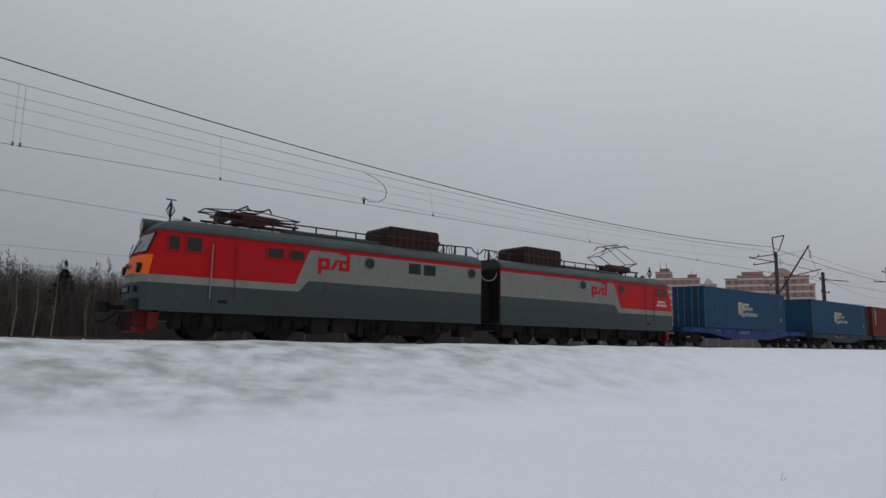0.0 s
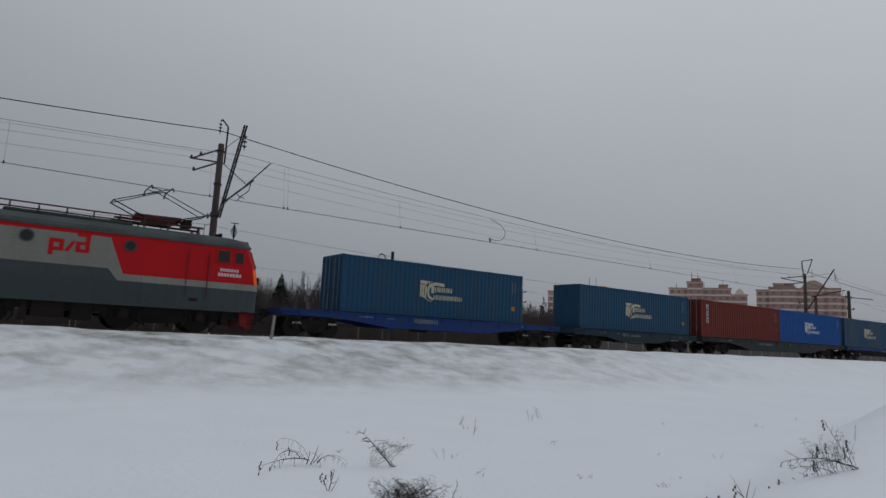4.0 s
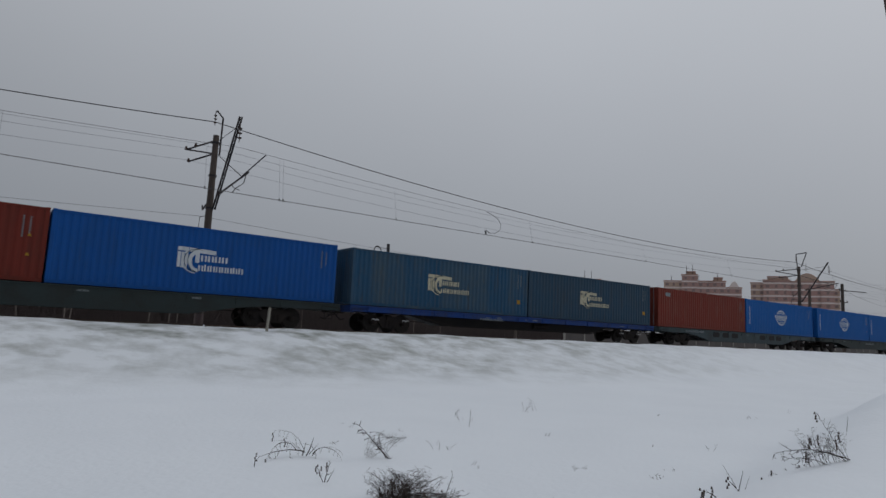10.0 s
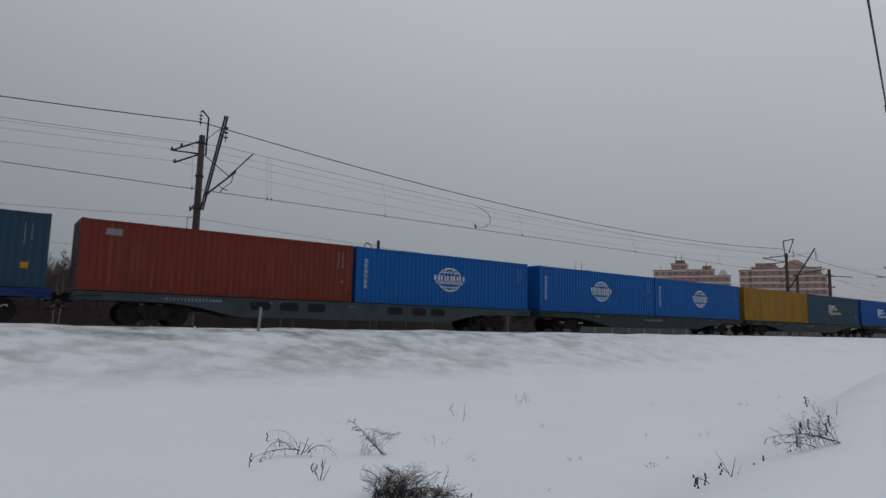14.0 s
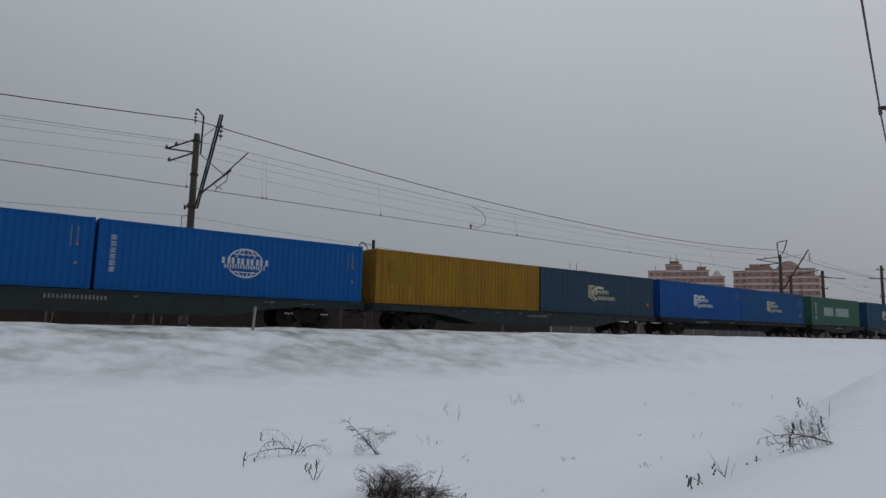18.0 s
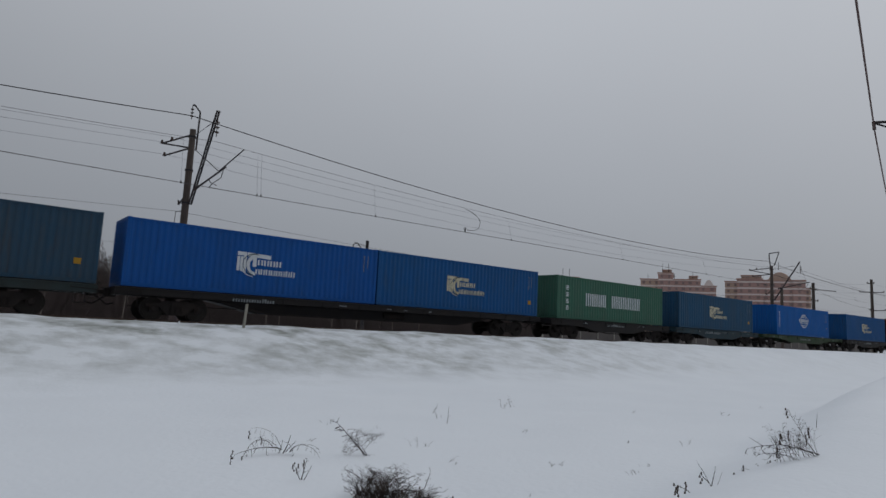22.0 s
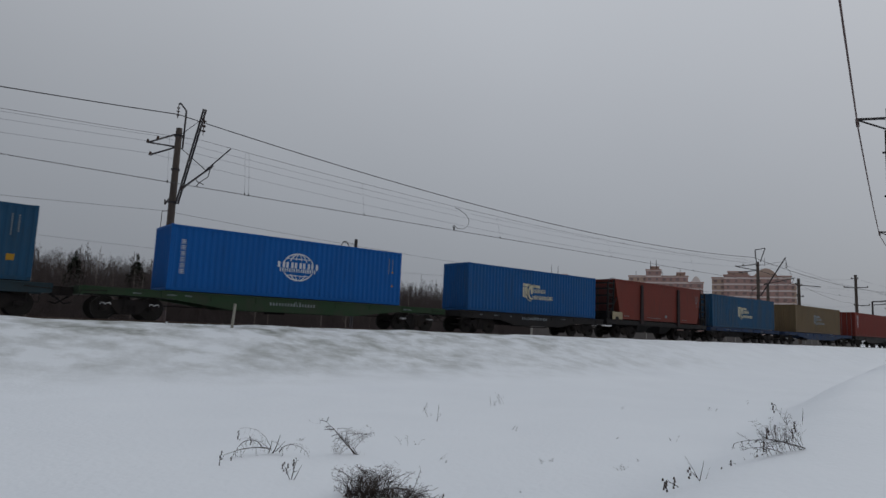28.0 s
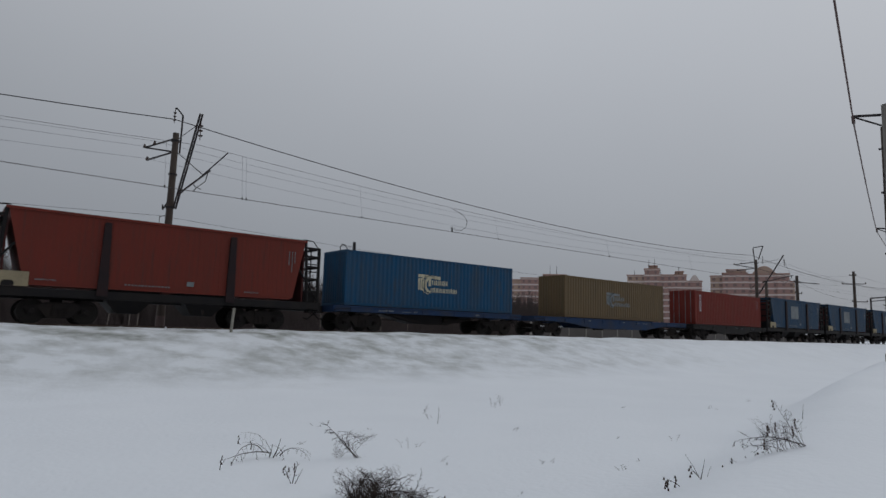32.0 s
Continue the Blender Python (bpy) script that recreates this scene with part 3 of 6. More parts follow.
hang("contact_wire", [(-140, TRACK_Y + 0.3, CONTACT_Z + 0.1), (8.9, TRACK_Y + 0.32, CONTACT_Z + 0.12), (240, TRACK_Y + 0.35, CONTACT_Z + 0.06)], 0.0075, "wire_mid", "second contact wire over the track")
for px_, py_, pz_, sg_, mt_ in ((0.65, 1.35, 9.5, 1.0, "wire_thin"), (0.97, 2.0, 9.3, 1.0, "wire_thin"), (0.86, 1.7, 8.6, 1.0, "wire_thin"), (0.25, 0.75, 5.55, 0.85, "wire")):
    hang("line_wire", [(mx_ - px_, my_ + py_, pz_) for mx_, my_ in MASTS], 0.0075, mt_, "thin line wire along the far side of the masts", sg_)
for k_ in (-82, -12, 58, 128):
    plain_mast(k_, 63, 7.4, [(7.0, -0.7, 0.7), (5.6, -0.7, 0.7)], "slim line pole with cross arms before the woods")
for z_ in (7.2, 5.8):
    hang("line_wire", [(k_, 63, z_) for k_ in (-82, -12, 58, 128)], 0.014, "wire_thin", "thin power line wire before the woods", 0.7)
hang("line_wire", [(72.1, 32.75, 8.6), (92, 36.3, 8.3), (108, 34.5, 6.4)], 0.012, "wire", "thin cable slung between the far poles", 0.5)
hang("line_wire", [(72.4, 29.9, 9.3), (92, 36.3, 8.2)], 0.012, "wire", "thin cable slung between the far poles", 0.6)
for z_ in (10.2, 8.9, 6.2):
    hang("line_wire", [(92, 36.3, z_ - 0.6), (108, 34.5, z_), (172, 33.5, z_ - 0.3), (230, 34.5, z_ - 0.3)], 0.011, "wire_thin", "thin line wire between the far poles", 0.4)


def messenger_z(x):
    for (a, _), (b, _) in zip(MASTS, MASTS[1:]):
        if a + 0.3 <= x <= b + 0.3:
            k = (x - a - 0.3) / (b - a)
            return 8.5 - 4.0 * k * (1 - k)
    return 8.5


for dx_ in (-34, -26, -18, -10, -0.4, 7.4, 10.95, 11.15, 17.7, 28.1, 40.0, 52, 63, 86, 98, 110, 122):
    dr = thing("dropper", "thin dropper wire between messenger and contact wire", "wire", "droppers")
    part("rod", tube(B(), (0, -0.2, CONTACT_Z - 0.02), (0, 0.15, messenger_z(dx_) + 0.005), 0.006, n=5), "wire_thin", dr)
    part("clip", tube(B(), (0, -0.2, CONTACT_Z - 0.05), (0, -0.2, CONTACT_Z + 0.08), 0.028, n=6), "wire", dr)
    dr.location = (dx_, TRACK_Y - 0.05, 0)
jl = thing("jumper_loop", "curved jumper cable joining messenger and contact wire", "cable")
part("cable", bent(B(), [(0, 0, 6.3), (-0.12, 0, 6.42), (0, 0, 6.5), (0.25, 0, 6.35), (0.75, 0, 6.38), (1.12, 0, 6.62), (1.2, 0, 7.0), (0.95, 0, 7.3), (0.45, 0, 7.52), (0, 0, 7.62)], 0.014), "wire", jl)
part("clip", tube(B(), (0, 0, 6.2), (0, 0, 6.42), 0.05, n=6), "wire", jl)
jl.location = (24.2, TRACK_Y - 0.2, 0)


# ---- the power line that runs past the camera ----
def near_pole(x, y, base, top, band):
    p = thing("power_pole", "thick concrete pole with steel arms on a snowy block", "utility pole", "near power line poles")
    part("shaft", tube(B(), (0, 0, base - 0.4), (0, 0, top), 0.27, 0.19, n=16), "concrete", p)
    part("footing", bevelled(box(B(), -0.42, 0.42, -0.42, 0.42, base - 0.9, base + 0.2), 0.03), "concrete", p, "grey concrete footing block")
    if band:
        part("band", tube(B(), (0, 0, base + 0.95), (0, 0, base + 1.1), 0.268, 0.264, n=16), "mast_band", p, "thin red ring")
    d = Vector((-0.26, 1.0, 0)).normalized()
    bm = B()
    tube(bm, d * 0.2 + Vector((0, 0, top - 0.35)), d * 1.06 + Vector((0, 0, top - 0.25)), 0.05)
    tube(bm, d * 0.2 + Vector((0, 0, top - 0.75)), d * 1.06 + Vector((0, 0, top - 0.27)), 0.032)
    part("arm", bm, "mast_steel", p)
    part("insulator", tube(B(), d * 1.06 + Vector((0, 0, top - 0.23)), d * 1.04 + Vector((0, 0, top - 0.53)), 0.06, n=8), "insulator", p)
    for z in (top - 1.45, top - 2.3):
        part("side_arm", tube(B(), -d * 0.2 + Vector((0, 0, z)), -d * 1.9 + Vector((0, 0, z)), 0.045), "mast_steel", p)
    for z in (top - 1.6, top - 3.2, top - 5.4):
        part("step_iron", tube(B(), d * 0.2 + Vector((0, 0, z)), d * 0.34 + Vector((0, 0, z - 0.02)), 0.04), "mast_steel", p)
    part("cable_pipe", tube(B(), d * 0.29 + Vector((0, 0, base + 0.6)), d * 0.22 + Vector((0, 0, top - 0.8)), 0.03), "old_concrete", p)
    p.location = (x, y, 0)
    return d * 1.04 + Vector((x, y, top - 0.53))


tips = [near_pole(-34, -10.0, -1.35, 9.3, False), near_pole(25.95, 6.95, -0.36, 8.75, True), near_pole(53.5, 14.35, -0.7, 8.8, False), near_pole(88, 21.6, 0, 9.0, False)]
hang("power_cable", [tuple(p) for p in tips], 0.026, "cable_red", "thick reddish power cable strung from pole to pole", 0.25)


# ---- far buildings ----
def apartment_block(name, label, r, az0, az1, storeys, storey, steps, base, gable=None, dome=False, rods=()):
    """A far brick block with pale bands and windows, face turned to the track. steps: (share of the width from, to, extra storeys)."""
    b = thing(name, label, "apartment building", "apartment buildings")
    mid_az = radians((az0 + az1) / 2)
    w = r * (math.tan(radians(az1) - mid_az) - math.tan(radians(az0) - mid_az))
    depth = w * 0.6
    for k0, k1, extra, pull in steps:
        x0, x1 = (k0 - 0.5) * w, (k1 - 0.5) * w
        h = (storeys + extra) * storey
        n = int(storeys + extra)
        part("wall", box(B(), x0, x1, pull, depth, base, h), "brick_tan" if pull > 1 else "brick_pink", b)
        course = part("stringcourse", box(B(), x0 - 0.12, x1 + 0.12, pull - 0.14, pull + 0.02, -0.33, 0.33), "band_white", b)
        for i in range(1, n + 1):
            again("stringcourse", course, b, pose(0, 0, i * storey))
        part("roof", box(B(), x0 - 0.3, x1 + 0.3, pull - 0.35, depth + 0.3, h, h + 0.5), "roof_metal", b)
        bays = max(1, int((x1 - x0) / 2.6))
        win = None
        for i in range(n):
            for j in range(bays):
                cx = x0 + (j + 0.5) * (x1 - x0) / bays
                wide = 0.75 if (i + j) % 3 else 1.15
                if win is None:
                    win = part("window", box(B(), -0.6, 0.6, -0.05, 0.1, -0.62, 0.62), "pane_dark", b)
                    win.location = (cx, pull, (i + 0.55) * storey)
                    win.scale = (wide, 1, 1)
                else:
                    o = new("window", win.data)
                    o.parent, o.location, o.scale = b, (cx, pull, (i + 0.55) * storey), (wide, 1, 1)
    if gable:
        k0, k1, z0, rise = gable
        x0, x1 = (k0 - 0.5) * w, (k1 - 0.5) * w
        bm = B()
        pts = [(x0, z0), (x1, z0)]
        for i in range(1, 12):
            a = i / 12
            pts.append((x1 + (x0 - x1) * a, z0 + rise * math.sin(math.pi * a) ** 0.8))
        part("gable", prism(bm, pts, "y", 1.0, depth), "brick_tan", b, "rounded tan roof gable")
    if dome:
        bm = B()
        pts = [(0.34 * w, 0), (0.47 * w, 0)] + [(0.34 * w + 0.13 * w * (1 - i / 8), 0.0 + 2.6 * math.sin(math.pi * i / 8)) for i in range(1, 8)]
        o = part("vault", prism(bm, pts, "y", -0.3, 3.0), "band_white", b, "white curved roof piece")
        o.location = (0, 0, storeys * storey - 2.4)
    for k, z0, z1 in rods:
        part("aerial", tube(B(), ((k - 0.5) * w, 2, z0), ((k - 0.5) * w, 2, z1), 0.12, 0.08, n=5), "mast_steel", b)
    b.matrix_world = pose(r * math.sin(mid_az), r * math.cos(mid_az), 0, 0, 0, -math.degrees(mid_az))
    return b


R_FAR = 300.0
apartment_block("apartment_building", "pinkish brick apartment block with stepped roof and pale bands", R_FAR, 55.35, 61.45, 10, 2.75,
                [(0.0, 0.26, 0, 1.5), (0.24, 0.44, 1, 0.0), (0.44, 0.62, 0, 0.9), (0.62, 0.80, 0, 0.3), (0.78, 1.0, -1, 0.7), (0.30, 0.41, 1.6, 3.0), (0.66, 0.76, 0.6, 2.0)], -3, None, True, [(0.30, 31, 35), (0.38, 31, 35.2), (0.46, 27, 30.5), (0.70, 27, 31.5), (0.10, 27, 30)])
apartment_block("apartment_building", "pinkish brick apartment block with a rounded gable and pale bands", R_FAR + 5, 62.1, 68.35, 10, 2.75,
                [(0.0, 0.17, 0, 1.6), (0.15, 0.45, 0.4, 0.0), (0.2, 0.43, 1.0, 2.0), (0.44, 0.82, 0.2, 0.8), (0.80, 0.94, 0.2, 0.2), (0.92, 1.0, -1, 1.6)], -3, (0.50, 0.80, 27.9, 4.0), False, [(0.64, 33, 36.5), (0.22, 27, 31), (0.28, 27, 30)])
apartment_block("apartment_building", "pale brick apartment block partly hidden by the train", R_FAR - 10, 45.0, 50.6, 9, 2.75,
                [(0.0, 0.2, -0.3, 1.5), (0.18, 0.56, 0, 0.6), (0.54, 0.90, 0.6, 0.0), (0.88, 1.0, -1, 1.0)], -3, None, False, [(0.65, 26, 30.9), (0.755, 26, 30.7)])


def concrete_fence():
    f = thing("concrete_fence", "long low fence of weathered concrete panels beyond the track", "fence")
    panel = part("panel", bevelled(box(B(), -1.9, 1.9, -0.08, 0.08, 0, 2.6), 0.03, 1), "fence_panel", f)
    post = part("post", box(B(), -0.1, 0.1, -0.12, 0.12, 0, 2.7), "concrete", f)
    n = 34
    for i in range(n):
        x = i * 4.0
        if i:
            again("panel", panel, f, pose(x, 0, 0))
            again("post", post, f, pose(x - 2, 0, 0))
    post.location = (-2, 0, 0)
    f.matrix_world = pose(64, 58, -1.1, 0, 0, 2)


concrete_fence()


# ---- woods ----
def stick(verts, faces, a, b, r0, r1):
    """A three-sided tapered stick."""
    d = b - a
    u = d.orthogonal().normalized()
    w = d.normalized().cross(u)
    k = len(verts)
    for p, r in ((a, r0), (b, r1)):
        for i in range(3):
            t = 2.0944 * i
            verts.append(p + (u * math.cos(t) + w * math.sin(t)) * r)
    for i in range(3):
        j = (i + 1) % 3
        faces.append((k + i, k + j, k + 3 + j, k + 3 + i))


def bare_tree(verts, faces, rng, x, y, z0, h, thick, limbs, twigs, spread=0.45):
    top = Vector((x + rng.uniform(-0.4, 0.4), y, z0 + h))
    base = Vector((x, y, z0))
    kink = base.lerp(top, 0.55) + Vector((rng.uniform(-0.3, 0.3), 0, 0))
    stick(verts, faces, base, kink, thick, thick * 0.6)
    stick(verts, faces, kink, top, thick * 0.6, thick * 0.15)
    for i in range(limbs):
        k = 0.25 + 0.7 * (i + rng.random()) / limbs
        s = base.lerp(kink, k / 0.55) if k < 0.55 else kink.lerp(top, (k - 0.55) / 0.45)
        a = rng.uniform(0, 6.283)
        ln = h * spread * (1.08 - k) * rng.uniform(0.5, 1.0)
        e = s + Vector((math.cos(a) * ln * 0.7, math.sin(a) * ln * 0.7, ln * rng.uniform(0.5, 0.95)))
        stick(verts, faces, s, e, thick * 0.22, thick * 0.1)
        for _ in range(twigs):
            q = s.lerp(e, rng.uniform(0.3, 1.0))
            a2 = rng.uniform(0, 6.283)
            l2 = ln * rng.uniform(0.25, 0.55)
            stick(verts, faces, q, q + Vector((math.cos(a2) * l2 * 0.6, math.sin(a2) * l2 * 0.6, l2 * 0.8)), thick * 0.16, thick * 0.06)


def stuff(name, verts, faces, material, label, category):
    me = bpy.data.meshes.new(name)
    me.from_pydata([tuple(v) for v in verts], [], faces)
    me.materials.append(M[material])
    return tagged(new(name, me), label, category, kind="stuff")


def woods():
    rng = random.Random(5)
    v, f = [], []
    for i in range(640):
        y = rng.uniform(84, 128)
        az = rng.uniform(-16, 52)
        x = y * math.tan(radians(az))
        swell = 0.5 + 0.5 * math.sin(x * 0.11 + 1.2) * math.sin(x * 0.043)
        h = (7.4 + 2.4 * swell + rng.uniform(-1.2, 1.8)) * y / 100 * (1.0 + 0.0004 * max(0, x))
        bare_tree(v, f, rng, x, y, -1.2, h, rng.uniform(0.05, 0.09), rng.randint(18, 26), 12, 0.36)
    # taller crowns stand out of the wood's edge here and there
    for i in range(46):
        y = rng.uniform(82, 94)
        x = y * math.tan(radians(rng.uniform(-14, 50)))
        bare_tree(v, f, rng, x, y, -1.2, rng.uniform(8.4, 10.6), rng.uniform(0.08, 0.12), 30, 18, 0.34)
    stuff("far_woods", v, f, "bark_dark", "bare brown winter woods beyond the railway", "woods")
    v, f = [], []
    for i in range(120000):
        y = rng.uniform(78, 122)
        az = rng.uniform(-18, 52)
        x = y * math.tan(radians(az))
        h = (1.2 + 6.3 * rng.random() ** 1.15) * y / 100 * (1.0 + 0.0004 * max(0, x))
        a = Vector((x, y, -1.2 + rng.uniform(0, h * 0.35)))
        stick(v, f, a, a + Vector((rng.uniform(-1.6, 1.6), rng.uniform(-0.5, 0.5), h)), rng.uniform(0.014, 0.034), 0.006)
    stuff("brushwood", v, f, "brush_brown", "dense brown leafless brushwood at the edge of the woods", "brushwood")
    v, f = [], []
    for i in range(9):
        y = rng.uniform(78, 84)
        bare_tree(v, f, rng, y * math.tan(radians(rng.uniform(-8, 44))), y, -1.2, rng.uniform(7.5, 9.4), 0.09, 16, 8, 0.3)
    for i in range(15):
        y = rng.uniform(70, 80)
        x = y * math.tan(radians(rng.uniform(-10, 46)))
        bare_tree(v, f, rng, x, y, -1.2, rng.uniform(4.0, 7.2), 0.07, 7, 3, 0.3)
    stuff("birch_saplings", v, f, "birch", "pale thin birches before the woods", "trees")


woods()


def conifer(x, y, h, seed):
    rng = random.Random(seed)
    t = thing("conifer", "dark pointed spruce standing among bare trees", "tree", "spruces")
    part("trunk", tube(B(), (0, 0, -0.2), (0, 0, h), 0.16, 0.03, n=7), "bark_dark", t)
    v, f = [], []
    for i in range(420):
        k = rng.random() ** 0.8
        z = h * (0.12 + 0.86 * k)
        ln = (1 - k) * h * 0.36 * rng.uniform(0.6, 1.1) + 0.18
        a = rng.uniform(0, 6.283)
        s = Vector((0, 0, z))
        e = s + Vector((math.cos(a) * ln, math.sin(a) * ln, -ln * rng.uniform(0.1, 0.45)))
        side = Vector((-math.sin(a), math.cos(a), 0)) * ln * 0.24
        n = len(v)
        v += [s, s.lerp(e, 0.5) + side, e, s.lerp(e, 0.5) - side, s.lerp(e, 0.55) - Vector((0, 0, ln * 0.22))]
        f += [(n, n + 1, n + 2, n + 3), (n, n + 1, n + 4), (n + 1, n + 2, n + 4), (n + 2, n + 3, n + 4), (n + 3, n, n + 4)]
    me = bpy.data.meshes.new("crown")
    me.from_pydata([tuple(p) for p in v], [], f)
    me.materials.append(M["needle"])
    c = new("crown", me)
    c.parent = t
    t.location = (x, y, -1.2)


for ax_, ay_, h_ in ((12.6, 86, 9.3), (20.9, 88, 10.0), (28.4, 90, 9.6), (8.2, 84, 8.8), (17.0, 92, 9.4)):
    conifer(ay_ * math.tan(radians(ax_)), ay_, h_, int(ax_ * 10))


# ---- things on the snow ----
def marker_post(x, y, h, lean):
    z = float(ground_z(np.float64(x), np.float64(y)))
    p = thing("marker_post", "weathered pale wooden marker post leaning in the snow", "post")
    part("stake", bevelled(box(B(), -0.045, 0.045, -0.045, 0.045, -0.5, h), 0.012, 1), "post_grey", p)
    p.matrix_world = pose(x, y, z, 0, lean, 12)


marker_post(9.02, 24.28, 0.92, 4)



def weed(name, x, y, seed, stems, h, lean, droop, label, heads=0, curl=0.0):
    """A dead plant: bent stems with side twigs, out of the snow."""
    rng = random.Random(seed)
    z = float(ground_z(np.float64(x), np.float64(y)))
    w = thing(name, label, "dead plant", "dead weeds in the snow")
    v, f = [], []
    tips_ = []
    for s in range(stems):
        a = rng.uniform(0, 6.283)
        wide = min(0.05 * stems ** 0.5, 0.2)
        p = Vector((rng.uniform(-wide, wide), rng.uniform(-wide, wide), -0.06))
        d = Vector((math.cos(a) * lean + curl, math.sin(a) * lean, 1)).normalized()
        ln = h * rng.uniform(0.5, 1.1)
        n = 6
        r = 0.0018 + 0.0026 * rng.random()
        for i in range(n):
            q = p + d * (ln / n)
            stick(v, f, p, q, r * (1 - i / n * 0.6), r * (1 - (i + 1) / n * 0.6))
            if i > 1 and rng.random() < 0.9:
                b = rng.uniform(0, 6.283)
                e = q + Vector((math.cos(b), math.sin(b), rng.uniform(-0.3, 0.7))) * ln * rng.uniform(0.1, 0.25)
                stick(v, f, q, e, r * 0.5, r * 0.3)
                for _ in range(2):
                    e2 = q.lerp(e, rng.uniform(0.4, 1)) + Vector((rng.uniform(-1, 1), rng.uniform(-1, 1), rng.uniform(-0.4, 1))) * ln * 0.09
                    stick(v, f, q.lerp(e, rng.uniform(0.2, 0.6)), e2, r * 0.35, r * 0.2)
                tips_.append(e)
            p = q
            d = (d + Vector((math.cos(a) * droop + curl, math.sin(a) * droop, -droop * 0.7))).normalized()
        tips_.append(p)
    me = bpy.data.meshes.new("stems")
    me.from_pydata([tuple(p) for p in v], [], f)
    me.materials.append(M["twig"])
    o = tagged(new("stalk_tangle", me), kind="stuff")
    o.parent = w
    if heads:
        bm = B()
        for p in rng.sample(tips_, min(heads, len(tips_))):
            for _ in range(5):
                c = p + Vector((rng.uniform(-0.025, 0.025), rng.uniform(-0.025, 0.025), rng.uniform(-0.06, 0.03)))
                tube(bm, c, c + Vector((rng.uniform(-0.02, 0.02), rng.uniform(-0.02, 0.02), 0.035)), 0.009, 0.003, n=5)
        part("seed_tangle", bm, "dry_leaf", w, "dark dry seed heads")["kind"] = "stuff"
    w.location = (x, y, z)
    return w


def bough(v, f, rng, root, length, rise, bend, r, twigs, tips_, side=(0.8, -0.6), deep=0.0, hang=False):
    """One branch that sets out at the angle rise (90 is upright, 180 lies towards -x) and turns by bend on its way, with forked twigs."""
    n = 9
    p = Vector(root)
    for i in range(n):
        a = radians(rise + bend * i / (n - 1) + rng.uniform(-5, 5))
        d = Vector((side[0] * math.cos(a), side[1] * math.cos(a) + deep, math.sin(a)))
        q = p + d * (length / n)
        stick(v, f, p, q, r * (1 - 0.75 * i / n), r * (1 - 0.75 * (i + 1) / n))
        if i > 1:
            for _ in range(twigs):
                if rng.random() < 0.75:
                    b = radians(rng.uniform(235, 300)) if hang else a + radians(rng.choice((-1, 1)) * rng.uniform(25, 75))
                    ln = length * rng.uniform(0.12, 0.34) * (1.2 - i / n)
                    e = q + Vector((side[0] * math.cos(b), side[1] * math.cos(b) + rng.uniform(-0.5, 0.5), math.sin(b))) * ln
                    stick(v, f, q, e, r * 0.42, r * 0.2)
                    for _ in range(2):
                        s = q.lerp(e, rng.uniform(0.3, 0.9))
                        stick(v, f, s, s + Vector((rng.uniform(-1, 1), rng.uniform(-1, 1), rng.uniform(-0.8, 0.8))) * ln * 0.35, r * 0.26, r * 0.14)
                    tips_.append(e)
        p = q
    tips_.append(p)


def branchy(name, x, y, seed, label, boughs, heads=0, deep=0.0, hang=False):
    rng = random.Random(seed)
    z = float(ground_z(np.float64(x), np.float64(y)))
    w = thing(name, label, "dead plant", "dead weeds in the snow")
    v, f, tips_ = [], [], []
    for du, up, length, rise, bend, r, twigs in boughs:
        bough(v, f, rng, (0.8 * du, -0.6 * du, up), length, rise, bend, r, twigs, tips_, deep=deep + rng.uniform(-0.25, 0.25), hang=hang)
    me = bpy.data.meshes.new("stems")
    me.from_pydata([tuple(p) for p in v], [], f)
    me.materials.append(M["twig"])
    o = tagged(new("stalk_tangle", me), kind="stuff")
    o.parent = w
    if heads:
        bm = B()
        for p in rng.sample(tips_, min(heads, len(tips_))):
            for k in range(4):
                c = p + Vector((rng.uniform(-0.012, 0.012), rng.uniform(-0.012, 0.012), -0.03 * k))
                tube(bm, c, c + Vector((0, 0, 0.026)), 0.012, 0.006, n=5)
        part("seed_tangle", bm, "dry_leaf", w, "dark dry seed heads")["kind"] = "stuff"
    w.location = (x, y, z)
    return w


branchy("arched_weed", 4.08, 9.09, 11, "dead arching weed with drooping twigs in the snow",
        [(0.0, 0.04, 0.98, 165, 24, 0.010, 1), (-0.12, 0.06, 0.85, 140, 88, 0.008, 1), (0.02, 0.02, 0.8, 120, 60, 0.004, 1), (0.0, 0.0, 0.7, 140, 40, 0.004, 1),
         (0.04, -0.02, 0.3, 82, 10, 0.011, 0), (-0.02, -0.02, 0.24, 100, 10, 0.009, 0), (0.08, 0.0, 0.2, 70, 0, 0.008, 0)], 4, -0.8, True)
branchy("arched_weed", 4.16, 8.95, 12, "small dead weed with a bent stem in the snow",
        [(0, 0.02, 0.5, 60, -130, 0.006, 1), (0.0, 0.0, 0.44, 75, -120, 0.004, 1), (0.05, 0.02, 0.3, 110, 70, 0.005, 0)], 0, -0.3, True)
branchy("seed_stalk", 3.62, 7.4, 13, "short dark dead stalk with seed heads", [(0, 0, 0.26, 80, 0, 0.008, 1), (-0.02, 0, 0.2, 110, 10, 0.006, 1), (0.03, 0, 0.2, 65, 10, 0.006, 0)], 3)
branchy("seed_stalk", 3.15, 8.6, 19, "short dark dead stalk with seed heads", [(0, -0.05, 0.2, 85, 0, 0.010, 0)], 1)
